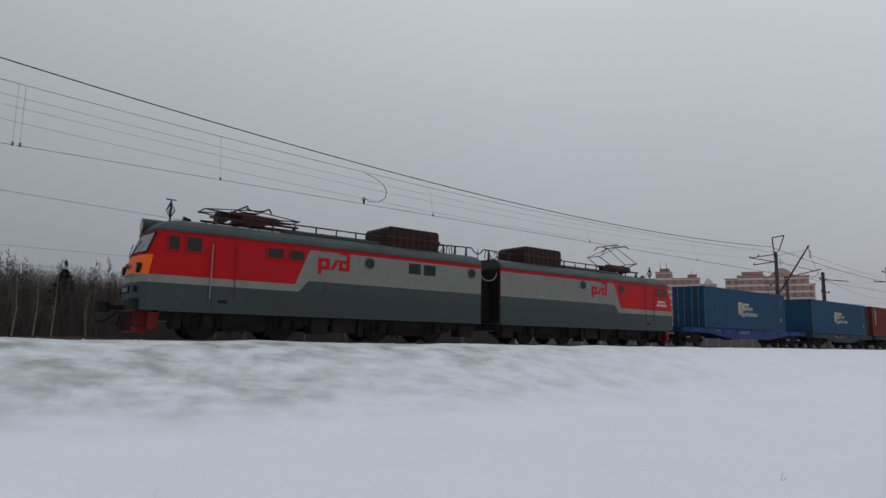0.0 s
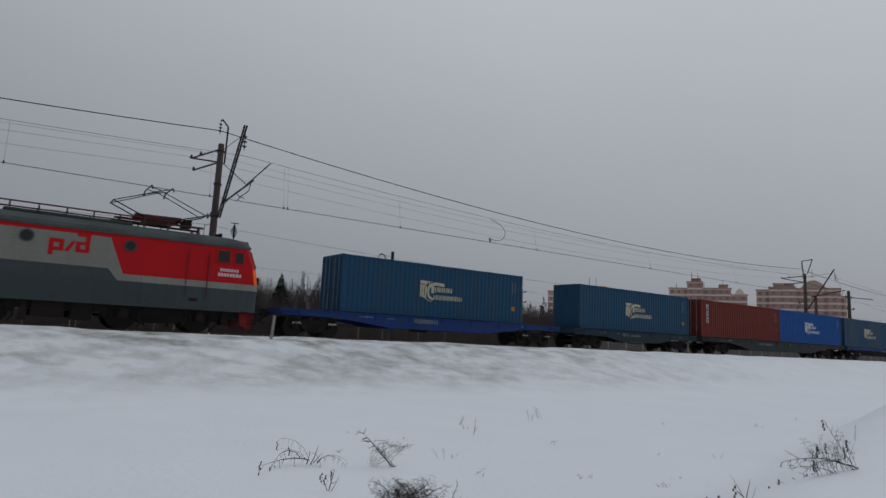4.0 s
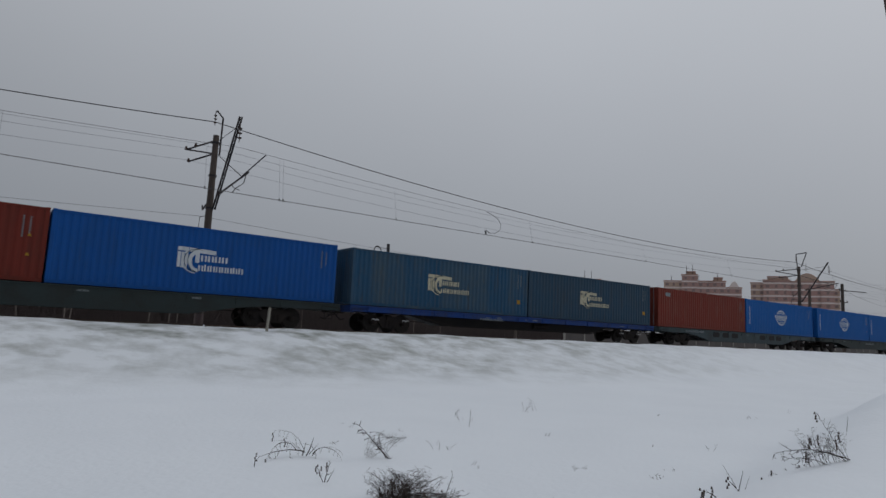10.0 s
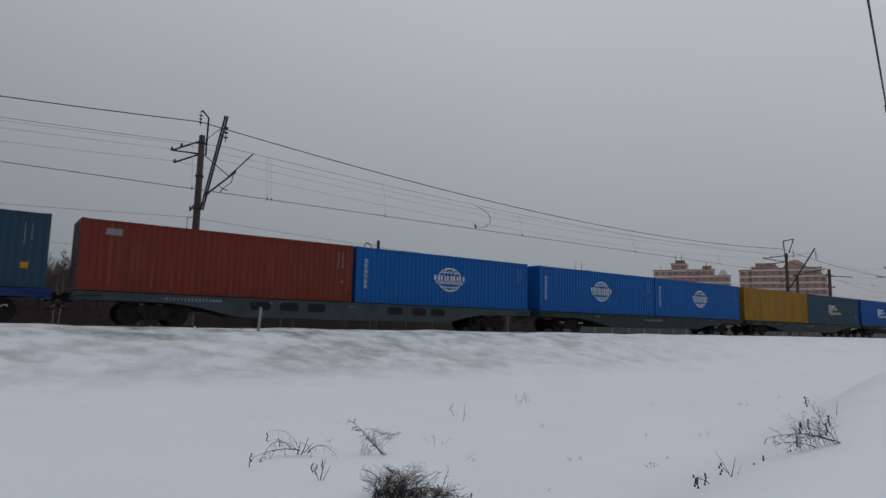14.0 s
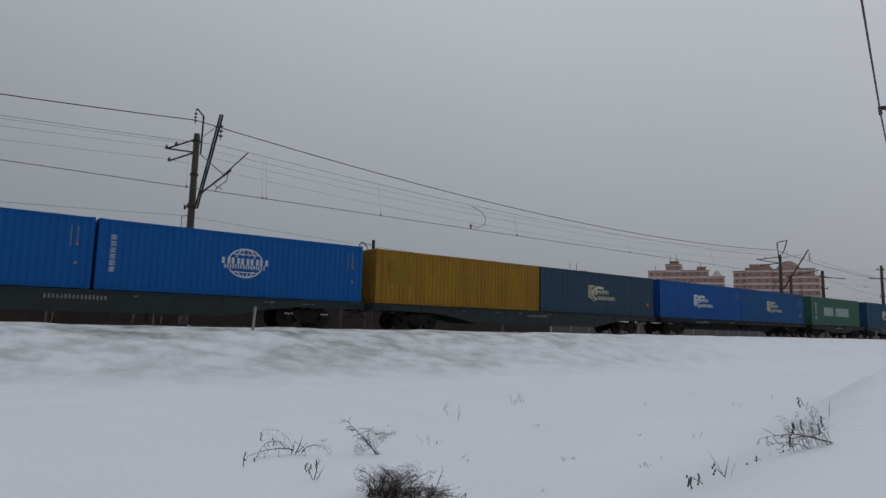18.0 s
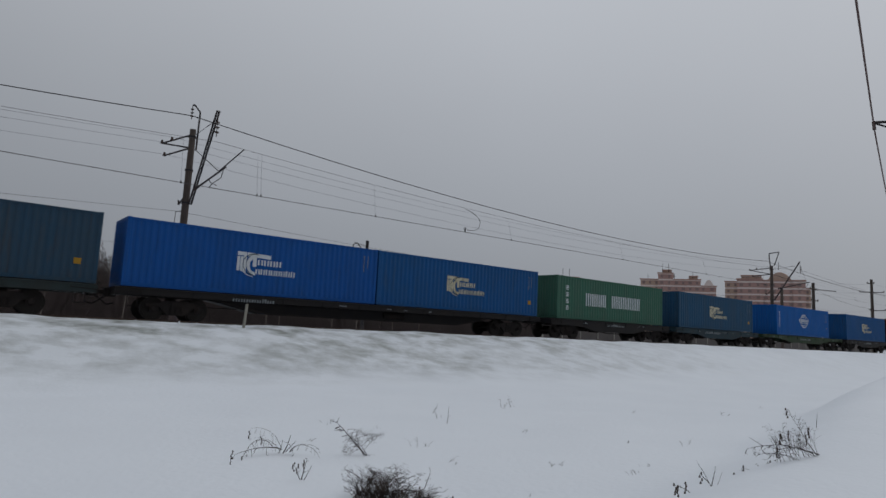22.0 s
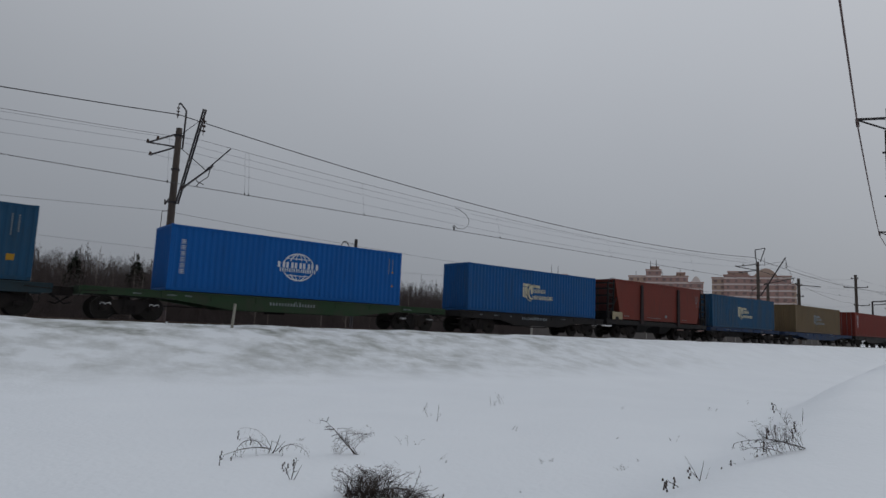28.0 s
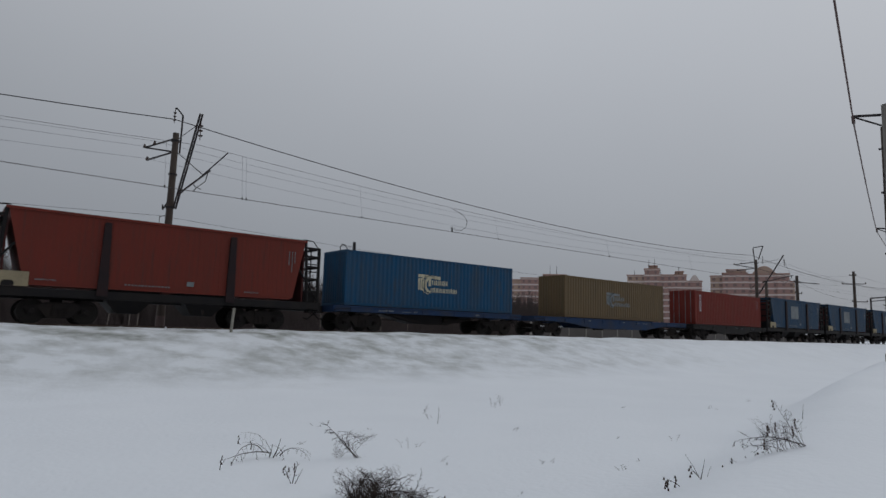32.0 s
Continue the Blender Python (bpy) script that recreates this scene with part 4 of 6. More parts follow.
branchy("fan_weed", 5.15, 8.36, 14, "fan of dry bent twigs in the snow",
        [(0.03, -0.06, 0.80, 134, 6, 0.014, 2), (-0.02, -0.06, 0.60, 124, 22, 0.007, 2), (0.02, -0.05, 0.42, 112, 30, 0.006, 3)]
        + [(-0.05 - 0.045 * k, 0.06 + 0.05 * k, 0.42 - 0.02 * k, 62 - 9 * k, -38 - 2 * k, 0.0034, 3) for k in range(7)]
        + [(-0.12 - 0.05 * k, 0.10 + 0.05 * k, 0.34, 215 + 9 * k, 30, 0.0032, 3) for k in range(5)]
        + [(-0.02 * k, 0.02 * k, 0.30, 300 + 8 * k, 20, 0.0024, 2) for k in range(4)])
branchy("dead_tussock", 4.2, 6.25, 15, "dense dark tussock of dead grass and twigs",
        [(k * 0.036 - 0.22, -0.12, 0.34 + 0.1 * math.sin(k * 2.4), 128 - k * 6.4 + 14 * math.sin(k * 1.7), 40 - k * 7, 0.005, 3) for k in range(15)], 2)
weed("dead_tussock", 4.06, 6.32, 16, 150, 0.46, 0.26, 0.16, "dense dark tussock of dead grass and twigs", 3)
weed("dead_tussock", 4.06, 6.36, 46, 80, 0.22, 0.5, 0.3, "matted black foot of the dead tussock", 12)
weed("dead_tussock", 4.38, 6.1, 43, 70, 0.28, 0.5, 0.22, "dense dark tussock of dead grass and twigs", 2)
branchy("dead_tussock", 3.98, 6.5, 45, "dense dark tussock of dead grass and twigs", [(0, -0.05, 0.24, 150, -75, 0.014, 1), (0.08, 0, 0.3, 110, -60, 0.012, 1), (0.6, -0.1, 0.42, 60, 20, 0.007, 1), (0.5, -0.05, 0.5, 20, -35, 0.008, 2), (0.35, 0.05, 0.5, 5, -25, 0.006, 2)], 2)
branchy("bank_bush", 7.95, 3.3, 17, "dry leafless bush behind the snow bank",
        [(0.16, 0.02, 0.85, 160, 36, 0.008, 2), (0.12, 0.0, 0.72, 150, 66, 0.006, 2), (0.14, 0.0, 0.62, 126, -6, 0.005, 2), (-0.1, -0.05, 0.5, 160, 34, 0.006, 2)]
        + [(0.16 - 0.032 * k, -0.02 - 0.008 * k, 0.46 - 0.05 * (k % 3), 112 + 17 * math.sin(k * 2.1), 26 * math.sin(k * 1.3), 0.0028, 3) for k in range(15)]
        + [(0.1 - 0.06 * k, 0.0, 0.26, 150 - 14 * k, -20, 0.003, 2) for k in range(5)], 7)
branchy("bank_bush", 7.9, 3.6, 18, "dry leafless bush behind the snow bank", [(0.0, -0.21, 0.62, 172, 12, 0.006, 1), (0.0, -0.18, 0.5, 178, -10, 0.006, 1), (0.05, -0.21, 0.3, 130, 30, 0.006, 2)], 7)
branchy("lone_stalk", 6.45, 3.62, 21, "single dry stalk on the snow", [(0, -0.03, 0.34, 125, 6, 0.004, 0), (0.0, -0.03, 0.22, 92, 0, 0.006, 0), (0.05, -0.05, 0.2, 60, 0, 0.003, 0)])
branchy("lone_stalk", 6.0, 3.6, 31, "single dry stalk on the snow", [(0, 0, 0.2, 150, 20, 0.006, 1), (0.2, 0.1, 0.1, 130, 0, 0.006, 0)], 4)
branchy("lone_stalk", 11.3, 4.5, 20, "single dry stalk on the snow", [(0, 0, 0.24, 70, 0, 0.006, 0)])
branchy("lone_stalk", 8.3, 10.4, 22, "single dry stalk on the snow", [(0, 0, 0.34, 75, 4, 0.006, 1), (-0.2, 0.1, 0.2, 110, 10, 0.005, 1), (-0.3, 0.2, 0.2, 60, 10, 0.005, 1)])
branchy("lone_stalk", 7.9, 24.9, 52, "single dry stalk on the snow", [(0, 0, 0.5, 92, 0, 0.012, 0), (0, 0.35, 0.5, 20, 120, 0.010, 1)], 2)
rng_ = random.Random(77)
STUBBLE = [(11.3, 11.9, 0.5), (12.0, 12.2, 0.55), (6.2, 8.6, 0.35), (6.45, 8.55, 0.25), (7.2, 6.55, 0.25), (7.45, 6.55, 0.2), (5.9, 11.2, 0.3), (8.7, 11.0, 0.22), (6.0, 7.4, 0.2), (4.9, 9.7, 0.22),
           (14.5, 10.2, 0.3), (10.2, 7.3, 0.2), (8.0, 5.6, 0.22), (8.6, 5.9, 0.16), (5.6, 5.4, 0.15), (16.5, 8.8, 0.3), (20.0, 9.5, 0.3), (6.6, 10.4, 0.2), (4.2, 8.9, 0.2), (9.3, 9.1, 0.2), (11.0, 6.6, 0.3)]
for i_, (px_, py_, h_) in enumerate(STUBBLE):
    weed("grass_stubble", px_, py_, 100 + i_, rng_.randint(2, 4), h_ * 0.72, 0.3, 0.12, "few dry grass blades poking through the snow", 0)
for i_ in range(10):
    weed("grass_stubble", 6.5 + i_ * 1.1 + rng_.uniform(-0.5, 0.5), 24.75 + rng_.uniform(-0.15, 0.15), 300 + i_, 5, 0.2, 0.6, 0.2, "few dry grass blades poking through the snow", 0)


def crest_lumps():
    """Crumbs of snow and ice along the shoulder of the bank, before the track."""
    rng = random.Random(9)
    v, f = [], []
    for _ in range(170):
        x, y = rng.uniform(-12, 58), 25.75 + rng.gauss(0, 0.28)
        z = float(ground_z(np.float64(x), np.float64(y)))
        r = 0.015 + 0.07 * rng.random() ** 3
        k = len(v)
        tilt = rng.uniform(0, 1.5)
        for a in range(5):
            q = tilt + a * 1.2566
            v.append((x + math.cos(q) * r * rng.uniform(0.7, 1.2), y + math.sin(q) * r * rng.uniform(0.7, 1.2), z - 0.02))
        v.append((x + rng.uniform(-0.3, 0.3) * r, y, z + r * rng.uniform(0.6, 1.1)))
        for a in range(5):
            f.append((k + a, k + (a + 1) % 5, k + 5))
    stuff("snow_crumbs", v, f, "snow", "crumbs of snow along the shoulder of the bank", "snow")


crest_lumps()


# ---- rolling stock: built round the track's middle, rail tops at z = 0 ----
def wheelset_mesh(r, half):
    bm = B()
    tube(bm, (0, -half - 0.18, 0), (0, half + 0.18, 0), 0.07, n=8)
    for s in (-1, 1):
        y = s * half
        tube(bm, (0, y - s * 0.01, 0), (0, y + s * 0.125, 0), r, r - 0.008, n=28)
        tube(bm, (0, y - s * 0.04, 0), (0, y - s * 0.008, 0), r + 0.028, n=28)
        # raised rim and spokes of dirt on the outer face
        for i in range(12):
            a, b = 2 * math.pi * i / 12, 2 * math.pi * (i + 1) / 12
            tube(bm, (math.cos(a) * r * 0.86, y + s * 0.135, math.sin(a) * r * 0.86), (math.cos(b) * r * 0.86, y + s * 0.135, math.sin(b) * r * 0.86), 0.02, n=4)
        tube(bm, (0, y + s * 0.12, 0), (0, y + s * 0.2, 0), r * 0.3, r * 0.24, n=10)
        tube(bm, (r * 0.5, y + s * 0.12, 0), (r * 0.5, y + s * 0.14, 0), 0.05, n=6)
    return mesh_of(bm, "wheel_steel", "wheelset")


WAGON_WHEELS = wheelset_mesh(0.475, 0.73)
LOCO_WHEELS = wheelset_mesh(0.625, 0.73)


def wheelset(parent, x, z, me, r):
    o = new("wheelset", me)
    o.parent = parent
    o.location = (x, 0, z)
    SPINS.append((o, (x, 0, z), r))
    return o


def wagon_bogie_mesh():
    bm = B()
    for s in (-1, 1):
        y0, y1 = (0.93, 1.09) if s > 0 else (-1.09, -0.93)
        prism(bm, [(-1.22, 0.56), (-1.18, 0.70), (-0.72, 0.74), (-0.45, 0.84), (0.45, 0.84), (0.72, 0.74), (1.18, 0.70), (1.22, 0.56),
                   (0.66, 0.54), (0.42, 0.27), (0.28, 0.22), (-0.28, 0.22), (-0.42, 0.27), (-0.66, 0.54)], "y", y0, y1)
        yo = s * 1.12
        for x in (-0.925, 0.925):
            box(bm, x - 0.16, x + 0.16, min(yo, yo - s * 0.2), max(yo, yo - s * 0.2), 0.36, 0.64)
            tube(bm, (x, yo - s * 0.02, 0.48), (x, yo + s * 0.07, 0.48), 0.12, 0.1, n=10)
        for x in (-0.22, 0.0, 0.22):
            for k in range(5):
                tube(bm, (x, s * 1.05, 0.30 + k * 0.06), (x, s * 1.05, 0.335 + k * 0.06), 0.085, n=8)
    box(bm, -0.22, 0.22, -1.15, 1.15, 0.6, 0.82)
    tube(bm, (0, 0, 0.8), (0, 0, 0.97), 0.22, n=12)
    box(bm, -1.3, 1.3, -0.72, -0.66, 0.42, 0.5)
    box(bm, -1.3, 1.3, 0.66, 0.72, 0.42, 0.5)
    return mesh_of(bm, "running_gear", "bogie")


BOGIE = wagon_bogie_mesh()
CLIP = mesh_of(bent(B(), [(-0.19, 0, 0.60), (-0.17, 0, 0.68), (-0.05, 0, 0.66), (0, 0, 0.60), (0.05, 0, 0.66), (0.17, 0, 0.68), (0.19, 0, 0.60)], 0.018, 5), "grease_white", "clip")


def bogie(parent, x, clips=False):
    b = new("bogie", BOGIE)
    b.parent = parent
    b.location = (x, 0, 0)
    for dx in (-0.925, 0.925):
        wheelset(b, dx, 0.475, WAGON_WHEELS, 0.475)
        if clips:
            c = new("clip", CLIP)
            c.parent, c.location = b, (dx, -1.2, 0)
    return b


COUPLER = None


def coupler(parent, x, s):
    global COUPLER
    if COUPLER is None:
        bm = B()
        box(bm, 0, 0.62, -0.07, 0.07, 0.98, 1.14)
        prism(bm, [(0.5, -0.2), (0.62, -0.24), (0.9, -0.2), (0.86, -0.05), (0.7, 0.02), (0.86, 0.1), (0.84, 0.22), (0.6, 0.24), (0.5, 0.16)], "z", 0.88, 1.24)
        bent(bm, [(0.1, -0.45, 0.95), (0.35, -0.5, 0.72), (0.6, -0.42, 0.55), (0.85, -0.35, 0.62)], 0.03)
        bent(bm, [(0.05, -0.9, 1.0), (0.2, -0.9, 0.8), (0.25, -0.25, 0.78), (0.1, -0.2, 0.9)], 0.015)
        COUPLER = mesh_of(bm, "running_gear", "coupler")
    o = new("coupler", COUPLER)
    o.parent = parent
    o.matrix_basis = pose(x, 0, 0, 0, 0, 0 if s > 0 else 180)
    return o


def letters(bm, x0, x1, z0, z1, n, y, gap=0.22, t=0.004, rise=0.0):
    """A row of plain bars, two to each letter of a line, some of them taller."""
    w = (x1 - x0) / n
    h = z1 - z0
    for i in range(n):
        a, b = x0 + i * w, x0 + (i + 1 - gap * 0.6) * w
        k = (b - a) * 0.33
        lift = (0.0, 0.16, 0.0, 0.0, 0.10)[(i * 3 + n) % 5] * h * rise
        box(bm, a, a + k, y - t, y, z0, z1 + lift)
        box(bm, b - k, b, y - t, y, z0, z1)
    return bm


def flat_wagon(q, half, base, frame_mat, kind, label, seats, clips=False, number=None):
    """A container flat wagon. half: half its length over the headstocks; base: bogie centre from the middle; seats: middles of its containers."""
    w = thing("flat_wagon", label, "freight wagon", "container wagons")
    top = 1.30
    fl = base - 1.55         # where the deep middle of the sill ends
    if kind == "fish":
        out = [(-half, top), (half, top), (half, 1.0), (base + 0.2, 1.0), (fl, 0.96), (fl - 2.6, 0.62), (-fl + 2.6, 0.62), (-fl, 0.96), (-base - 0.2, 1.0), (-half, 1.0)]
    elif kind == "deep":
        out = [(-half, top), (half, top), (half, 0.98), (base - 0.6, 0.95), (fl - 0.4, 0.80), (fl - 2.4, 0.43), (-fl + 2.4, 0.43), (-fl + 0.4, 0.80), (-base + 0.6, 0.95), (-half, 0.98)]
    elif half > 10 or frame_mat == "frame_blue_dark":
        out = [(-half, top), (half, top), (half, 1.0), (-half, 1.0)]
        part("belly_beam", prism(B(), [(-fl, 0.98), (-fl + 2.2, 0.5), (fl - 2.2, 0.5), (fl, 0.98)], "y", -0.5, 0.5), "frame_black", w)
    else:
        out = [(-half, top), (half, top), (half, 0.92), (fl + 0.2, 0.86), (fl - 1.2, 0.58), (-fl + 1.2, 0.58), (-fl - 0.2, 0.86), (-half, 0.92)]
    holes = []
    if kind == "holes":
        out = [(-half, top), (half, top), (half, 0.98), (base - 0.6, 0.95), (fl - 0.2, 0.80), (fl - 1.9, 0.43), (-fl + 1.9, 0.43), (-fl + 0.2, 0.80), (-base + 0.6, 0.95), (-half, 0.98)]
        holes = [-4.9, -3.5, -2.1, 2.4, 3.95, 5.2]
    for s in (-1, 1):
        y0, y1 = (1.28, 1.40) if s > 0 else (-1.40, -1.28)
        sill = part("side_sill", prism(B(), out, "y", y0, y1), frame_mat, w)
        ye = s * 1.40
        part("top_flange", box(B(), -half, half, min(ye, ye + s * 0.03), max(ye, ye + s * 0.03), top - 0.05, top), frame_mat, w)
        short = long = None
        for i in range(int(half)):
            x = -half + 0.9 + i * (2 * half - 1.8) / max(1, int(half) - 1)
            if abs(x) > fl:
                short = short or mesh_of(box(B(), -0.02, 0.02, min(0, s * 0.035), max(0, s * 0.035), 1.0, top - 0.05), frame_mat, "stiffener")
            else:
                long = long or mesh_of(box(B(), -0.02, 0.02, min(0, s * 0.035), max(0, s * 0.035), 1.0, top - 0.05), frame_mat, "stiffener")
            on("stiffener", short if abs(x) > fl else long, w, pose(x, ye, 0))
    # openings are not cut: black plates on the sill paint their dark insides
    for hx in holes:
        bm = B()
        prism(bm, [(hx + 0.48 * math.copysign(abs(math.cos(a)) ** 0.45, math.cos(a)), 0.97 + 0.20 * math.copysign(abs(math.sin(a)) ** 0.45, math.sin(a))) for a in [2 * math.pi * k / 20 for k in range(20)]], "y", -1.406, -1.30)
        part("hole", bm, "frame_black", w, "black oval plate for a shaded opening in the sill")
    part("centre_sill", box(B(), -half, half, -0.2, 0.2, 0.98, 1.26), "frame_black", w)
    cross = None
    for i in range(int(half * 1.0)):
        x = -half + 0.8 + i * (2 * half - 1.6) / (int(half) - 1)
        if cross is None:
            cross = part("cross_beam", box(B(), -0.08, 0.08, -1.28, 1.28, 1.06, 1.27), "frame_black", w)
            cross.location = (x, 0, 0)
        else:
            again("cross_beam", cross, w, pose(x, 0, 0))
    for s in (-1, 1):
        part("headstock", box(B(), s * half - 0.1, s * half + 0.06, -1.38, 1.38, 0.96, 1.295), frame_mat, w)
        coupler(w, s * (half + 0.02), s)
        bogie(w, s * base, clips)
        part("step", bent(B(), [(s * (half - 0.35), -1.38, 1.0), (s * (half - 0.35), -1.42, 0.55), (s * (half - 0.75), -1.42, 0.55), (s * (half - 0.75), -1.38, 1.0)], 0.016), "running_gear", w)
        part("lever", bent(B(), [(s * (half - 0.9), -1.43, 1.15), (s * (half + 0.05), -1.43, 1.1), (s * (half + 0.1), -1.43, 0.85)], 0.016), "running_gear", w)
    part("brake_cylinder", tube(B(), (-0.9, 0.3, 0.72), (0.1, 0.3, 0.72), 0.2, n=12), "running_gear", w)
    part("brake_rod", tube(B(), (-base + 1, 0.1, 0.66), (base - 1, 0.1, 0.7), 0.022), "running_gear", w)
    part("air_tank", tube(B(), (1.0, -0.5, 0.78), (2.3, -0.5, 0.78), 0.17, n=12), "running_gear", w)
    if kind in ("deep", "plain"):
        part("underframe_truss", bent(B(), [(-fl + 0.4, -1.1, 0.92), (-fl + 2.6, -1.1, 0.5), (fl - 2.6, -1.1, 0.5), (fl - 0.4, -1.1, 0.92)], 0.035), "running_gear", w)
    for c in seats:
        for dx in (-5.95, 5.95):
            for s in (-1, 1):
                part("twist_lock", box(B(), c - q + dx - 0.09, c - q + dx + 0.09, s * 1.13 - 0.09, s * 1.13 + 0.09, 1.25, 1.336), frame_mat, w)
    if number:
        x0, x1, z0, z1, n = number
        part("number_marks", letters(B(), x0, x1, z0 + 0.03, z1 - 0.03, n, -1.404, 0.4), "mark_dim", w, "faded white number marks")["kind"] = "stuff"
    bm = B()
    rng = random.Random(int(q * 10))
    for _ in range(5):
        x = rng.uniform(-half * 0.8, half * 0.8)
        k, h = rng.uniform(0.15, 0.6), rng.uniform(0.035, 0.09)
        letters(bm, x, x + k, 1.09, 1.09 + h, max(2, int(k / h / 0.8)), -1.40, 0.4)
    part("stencil_marks", bm, "mark_dim", w, "small faded stencil marks")["kind"] = "stuff"
    MOVES.append((w, q))
    return w


LENGTH, HEIGHT, HALF_W, FLOOR = 12.19, 2.896, 1.219, 1.336


def corrugated(length, z0, z1, depth=0.027, pitch=0.278):
    """A trapezoid-ribbed sheet from 0 to length along x; outer face towards -y at y = 0."""
    n = max(1, round(length / pitch))
    p = length / n
    pts = []
    for i in range(n):
        a = i * p
        pts += [(a, 0.0), (a + p * 0.27, 0.0), (a + p * 0.5, depth), (a + p * 0.77, depth)]
    pts += [(length, 0.0), (length, depth + 0.03), (0, depth + 0.03)]
    return prism(B(), pts, "z", z0, z1)


BOX_MESHES = {}


def box_mesh(key, mat, build):
    if (key, mat) not in BOX_MESHES:
        BOX_MESHES[key, mat] = mesh_of(build(), mat, key)
    return BOX_MESHES[key, mat]


def on(name, me, parent, m=None, label=""):
    o = new(name, me)
    o.parent = parent
    if m is not None:
        o.matrix_basis = m
    if label:
        tagged(o, label)
    return o


def logo_swoosh(mat):
    """A squarish crest of bars and nested arcs beside two lines of bars."""
    y0, y1 = -0.005, 0
    bm = B()
    box(bm, 4.70, 5.06, y0, y1, 3.13, 3.30)
    box(bm, 4.70, 4.83, y0, y1, 2.42, 3.08)
    box(bm, 4.86, 4.98, y0, y1, 2.40, 3.08)
    box(bm, 5.01, 5.13, y0, y1, 2.36, 3.30)
    prism(bm, [(5.16, 3.30), (6.30, 3.24), (6.30, 3.06), (5.62, 3.09), (5.62, 2.66), (5.44, 2.66), (5.44, 3.10), (5.16, 3.12)], "y", y0, y1)
    ring_arc(bm, 5.52, 2.72, 0.38, 0.46, 0.16, 96, 268, y0 - 0.002, y1)
    box(bm, 5.40, 5.58, y0, y1, 2.26, 2.40)
    ring_arc(bm, 5.52, 2.74, 0.66, 0.56, 0.035, 100, 266, y0 - 0.004, y1)
    crest = mesh_of(bm, mat, "crest")
    bm = B()
    ring_arc(bm, 5.56, 2.76, 0.60, 0.52, 0.028, 84, 262, y0 - 0.006, y0 - 0.004)
    ring_arc(bm, 5.56, 2.76, 0.44, 0.50, 0.024, 70, 262, y0 - 0.006, y0 - 0.004)
    arcs = mesh_of(bm, "frame_petrol", "crest_arc")
    upper = mesh_of(letters(B(), 5.68, 6.88, 2.74, 3.00, 4, y1, 0.3, 0.005), mat, "upper_line")
    lower = mesh_of(letters(B(), 5.60, 7.60, 2.32, 2.56, 8, y1, 0.3, 0.005, 1.0), mat, "lower_line")
    return [("crest", crest), ("crest_arc", arcs), ("lettering", upper), ("lettering", lower)]


def logo_globe(mat):
    """A ringed globe crossed by two lines of bars, and a column of square marks."""
    y0, y1 = -0.005, 0
    bm = B()
    for a0, a1 in ((18, 162), (205, 335)):
        ring_arc(bm, 6.06, 2.86, 0.84, 0.68, 0.06, a0, a1, y0, y1, 18)
        ring_arc(bm, 6.06, 2.86, 0.50, 0.67, 0.05, max(a0, 24 if a0 < 90 else 214), min(a1, 156 if a0 < 90 else 326), y0, y1, 14)
        ring_arc(bm, 6.06, 2.86, 0.20, 0.66, 0.04, max(a0, 30 if a0 < 90 else 220), min(a1, 150 if a0 < 90 else 320), y0, y1, 10)
    box(bm, 5.42, 6.70, y0, y1, 3.24, 3.28)
    box(bm, 5.48, 6.64, y0, y1, 2.42, 2.46)
    ring = mesh_of(bm, mat, "ringed_globe")
    upper = mesh_of(letters(B(), 4.98, 7.18, 2.80, 3.08, 5, y1, 0.25, 0.005), mat, "upper_line")
    lower = mesh_of(letters(B(), 5.10, 7.04, 2.60, 2.78, 8, y1, 0.4, 0.005), mat, "lower_line")
    bm = B()
    for i in range(6):
        z = 3.60 - i * 0.262
        for k in range(3):
            box(bm, 0.47, 0.69, y0, y1, z - 0.19 + k * 0.075, z - 0.166 + k * 0.075)
        box(bm, 0.568, 0.592, y0, y1, z - 0.19, z)
    return [("ringed_globe", ring), ("lettering", upper), ("lettering", lower), ("mark_column", mesh_of(bm, mat, "mark_column"))]


def logo_words(mat):
    a = mesh_of(letters(B(), 2.95, 5.25, 2.32, 3.20, 5, 0, 0.45, 0.005), mat, "first_word")
    b = mesh_of(letters(B(), 5.85, 9.30, 2.32, 3.20, 8, 0, 0.45, 0.005), mat, "second_word")
    bm = B()
    for i in range(4):
        z = 3.58 - i * 0.45
        for k in range(3):
            box(bm, 0.86, 1.16, -0.005, 0, z - 0.28 + k * 0.11, z - 0.235 + k * 0.11)
        box(bm, 0.985, 1.03, -0.005, 0, z - 0.3, z + 0.02)
    return [("lettering", a), ("lettering", b), ("mark_column", mesh_of(bm, mat, "mark_column"))]


def logo_column(mat):
    bm = B()
    for i in range(6):
        z = 3.88 - i * 0.255
        for x in (0.74, 0.94):
            box(bm, x, x + 0.075, -0.005, 0, z - 0.19, z)
        box(bm, 0.80, 0.96, -0.005, 0, z - (0.05 if i % 2 else 0.12), z - (0.0 if i % 2 else 0.07))
    return [("mark_column", mesh_of(bm, mat, "mark_column"))]


LOGO = {"swoosh_cream": logo_swoosh("logo_cream"), "swoosh_white": logo_swoosh("logo_white"), "globe": logo_globe("logo_white"),
        "words": logo_words("logo_white"), "column": logo_column("logo_white"), "swoosh_dim": logo_swoosh("mark_dim")}


def side_marks():
    bm = B()
    for x, z0, z1 in ((11.35, 3.0, 3.85), (11.58, 3.15, 3.85)):
        for k in range(int((z1 - z0) / 0.085)):
            box(bm, x, x + 0.055, -0.005, 0, z0 + k * 0.085, z0 + k * 0.085 + 0.055)
    return mesh_of(bm, "mark_dim", "marks")


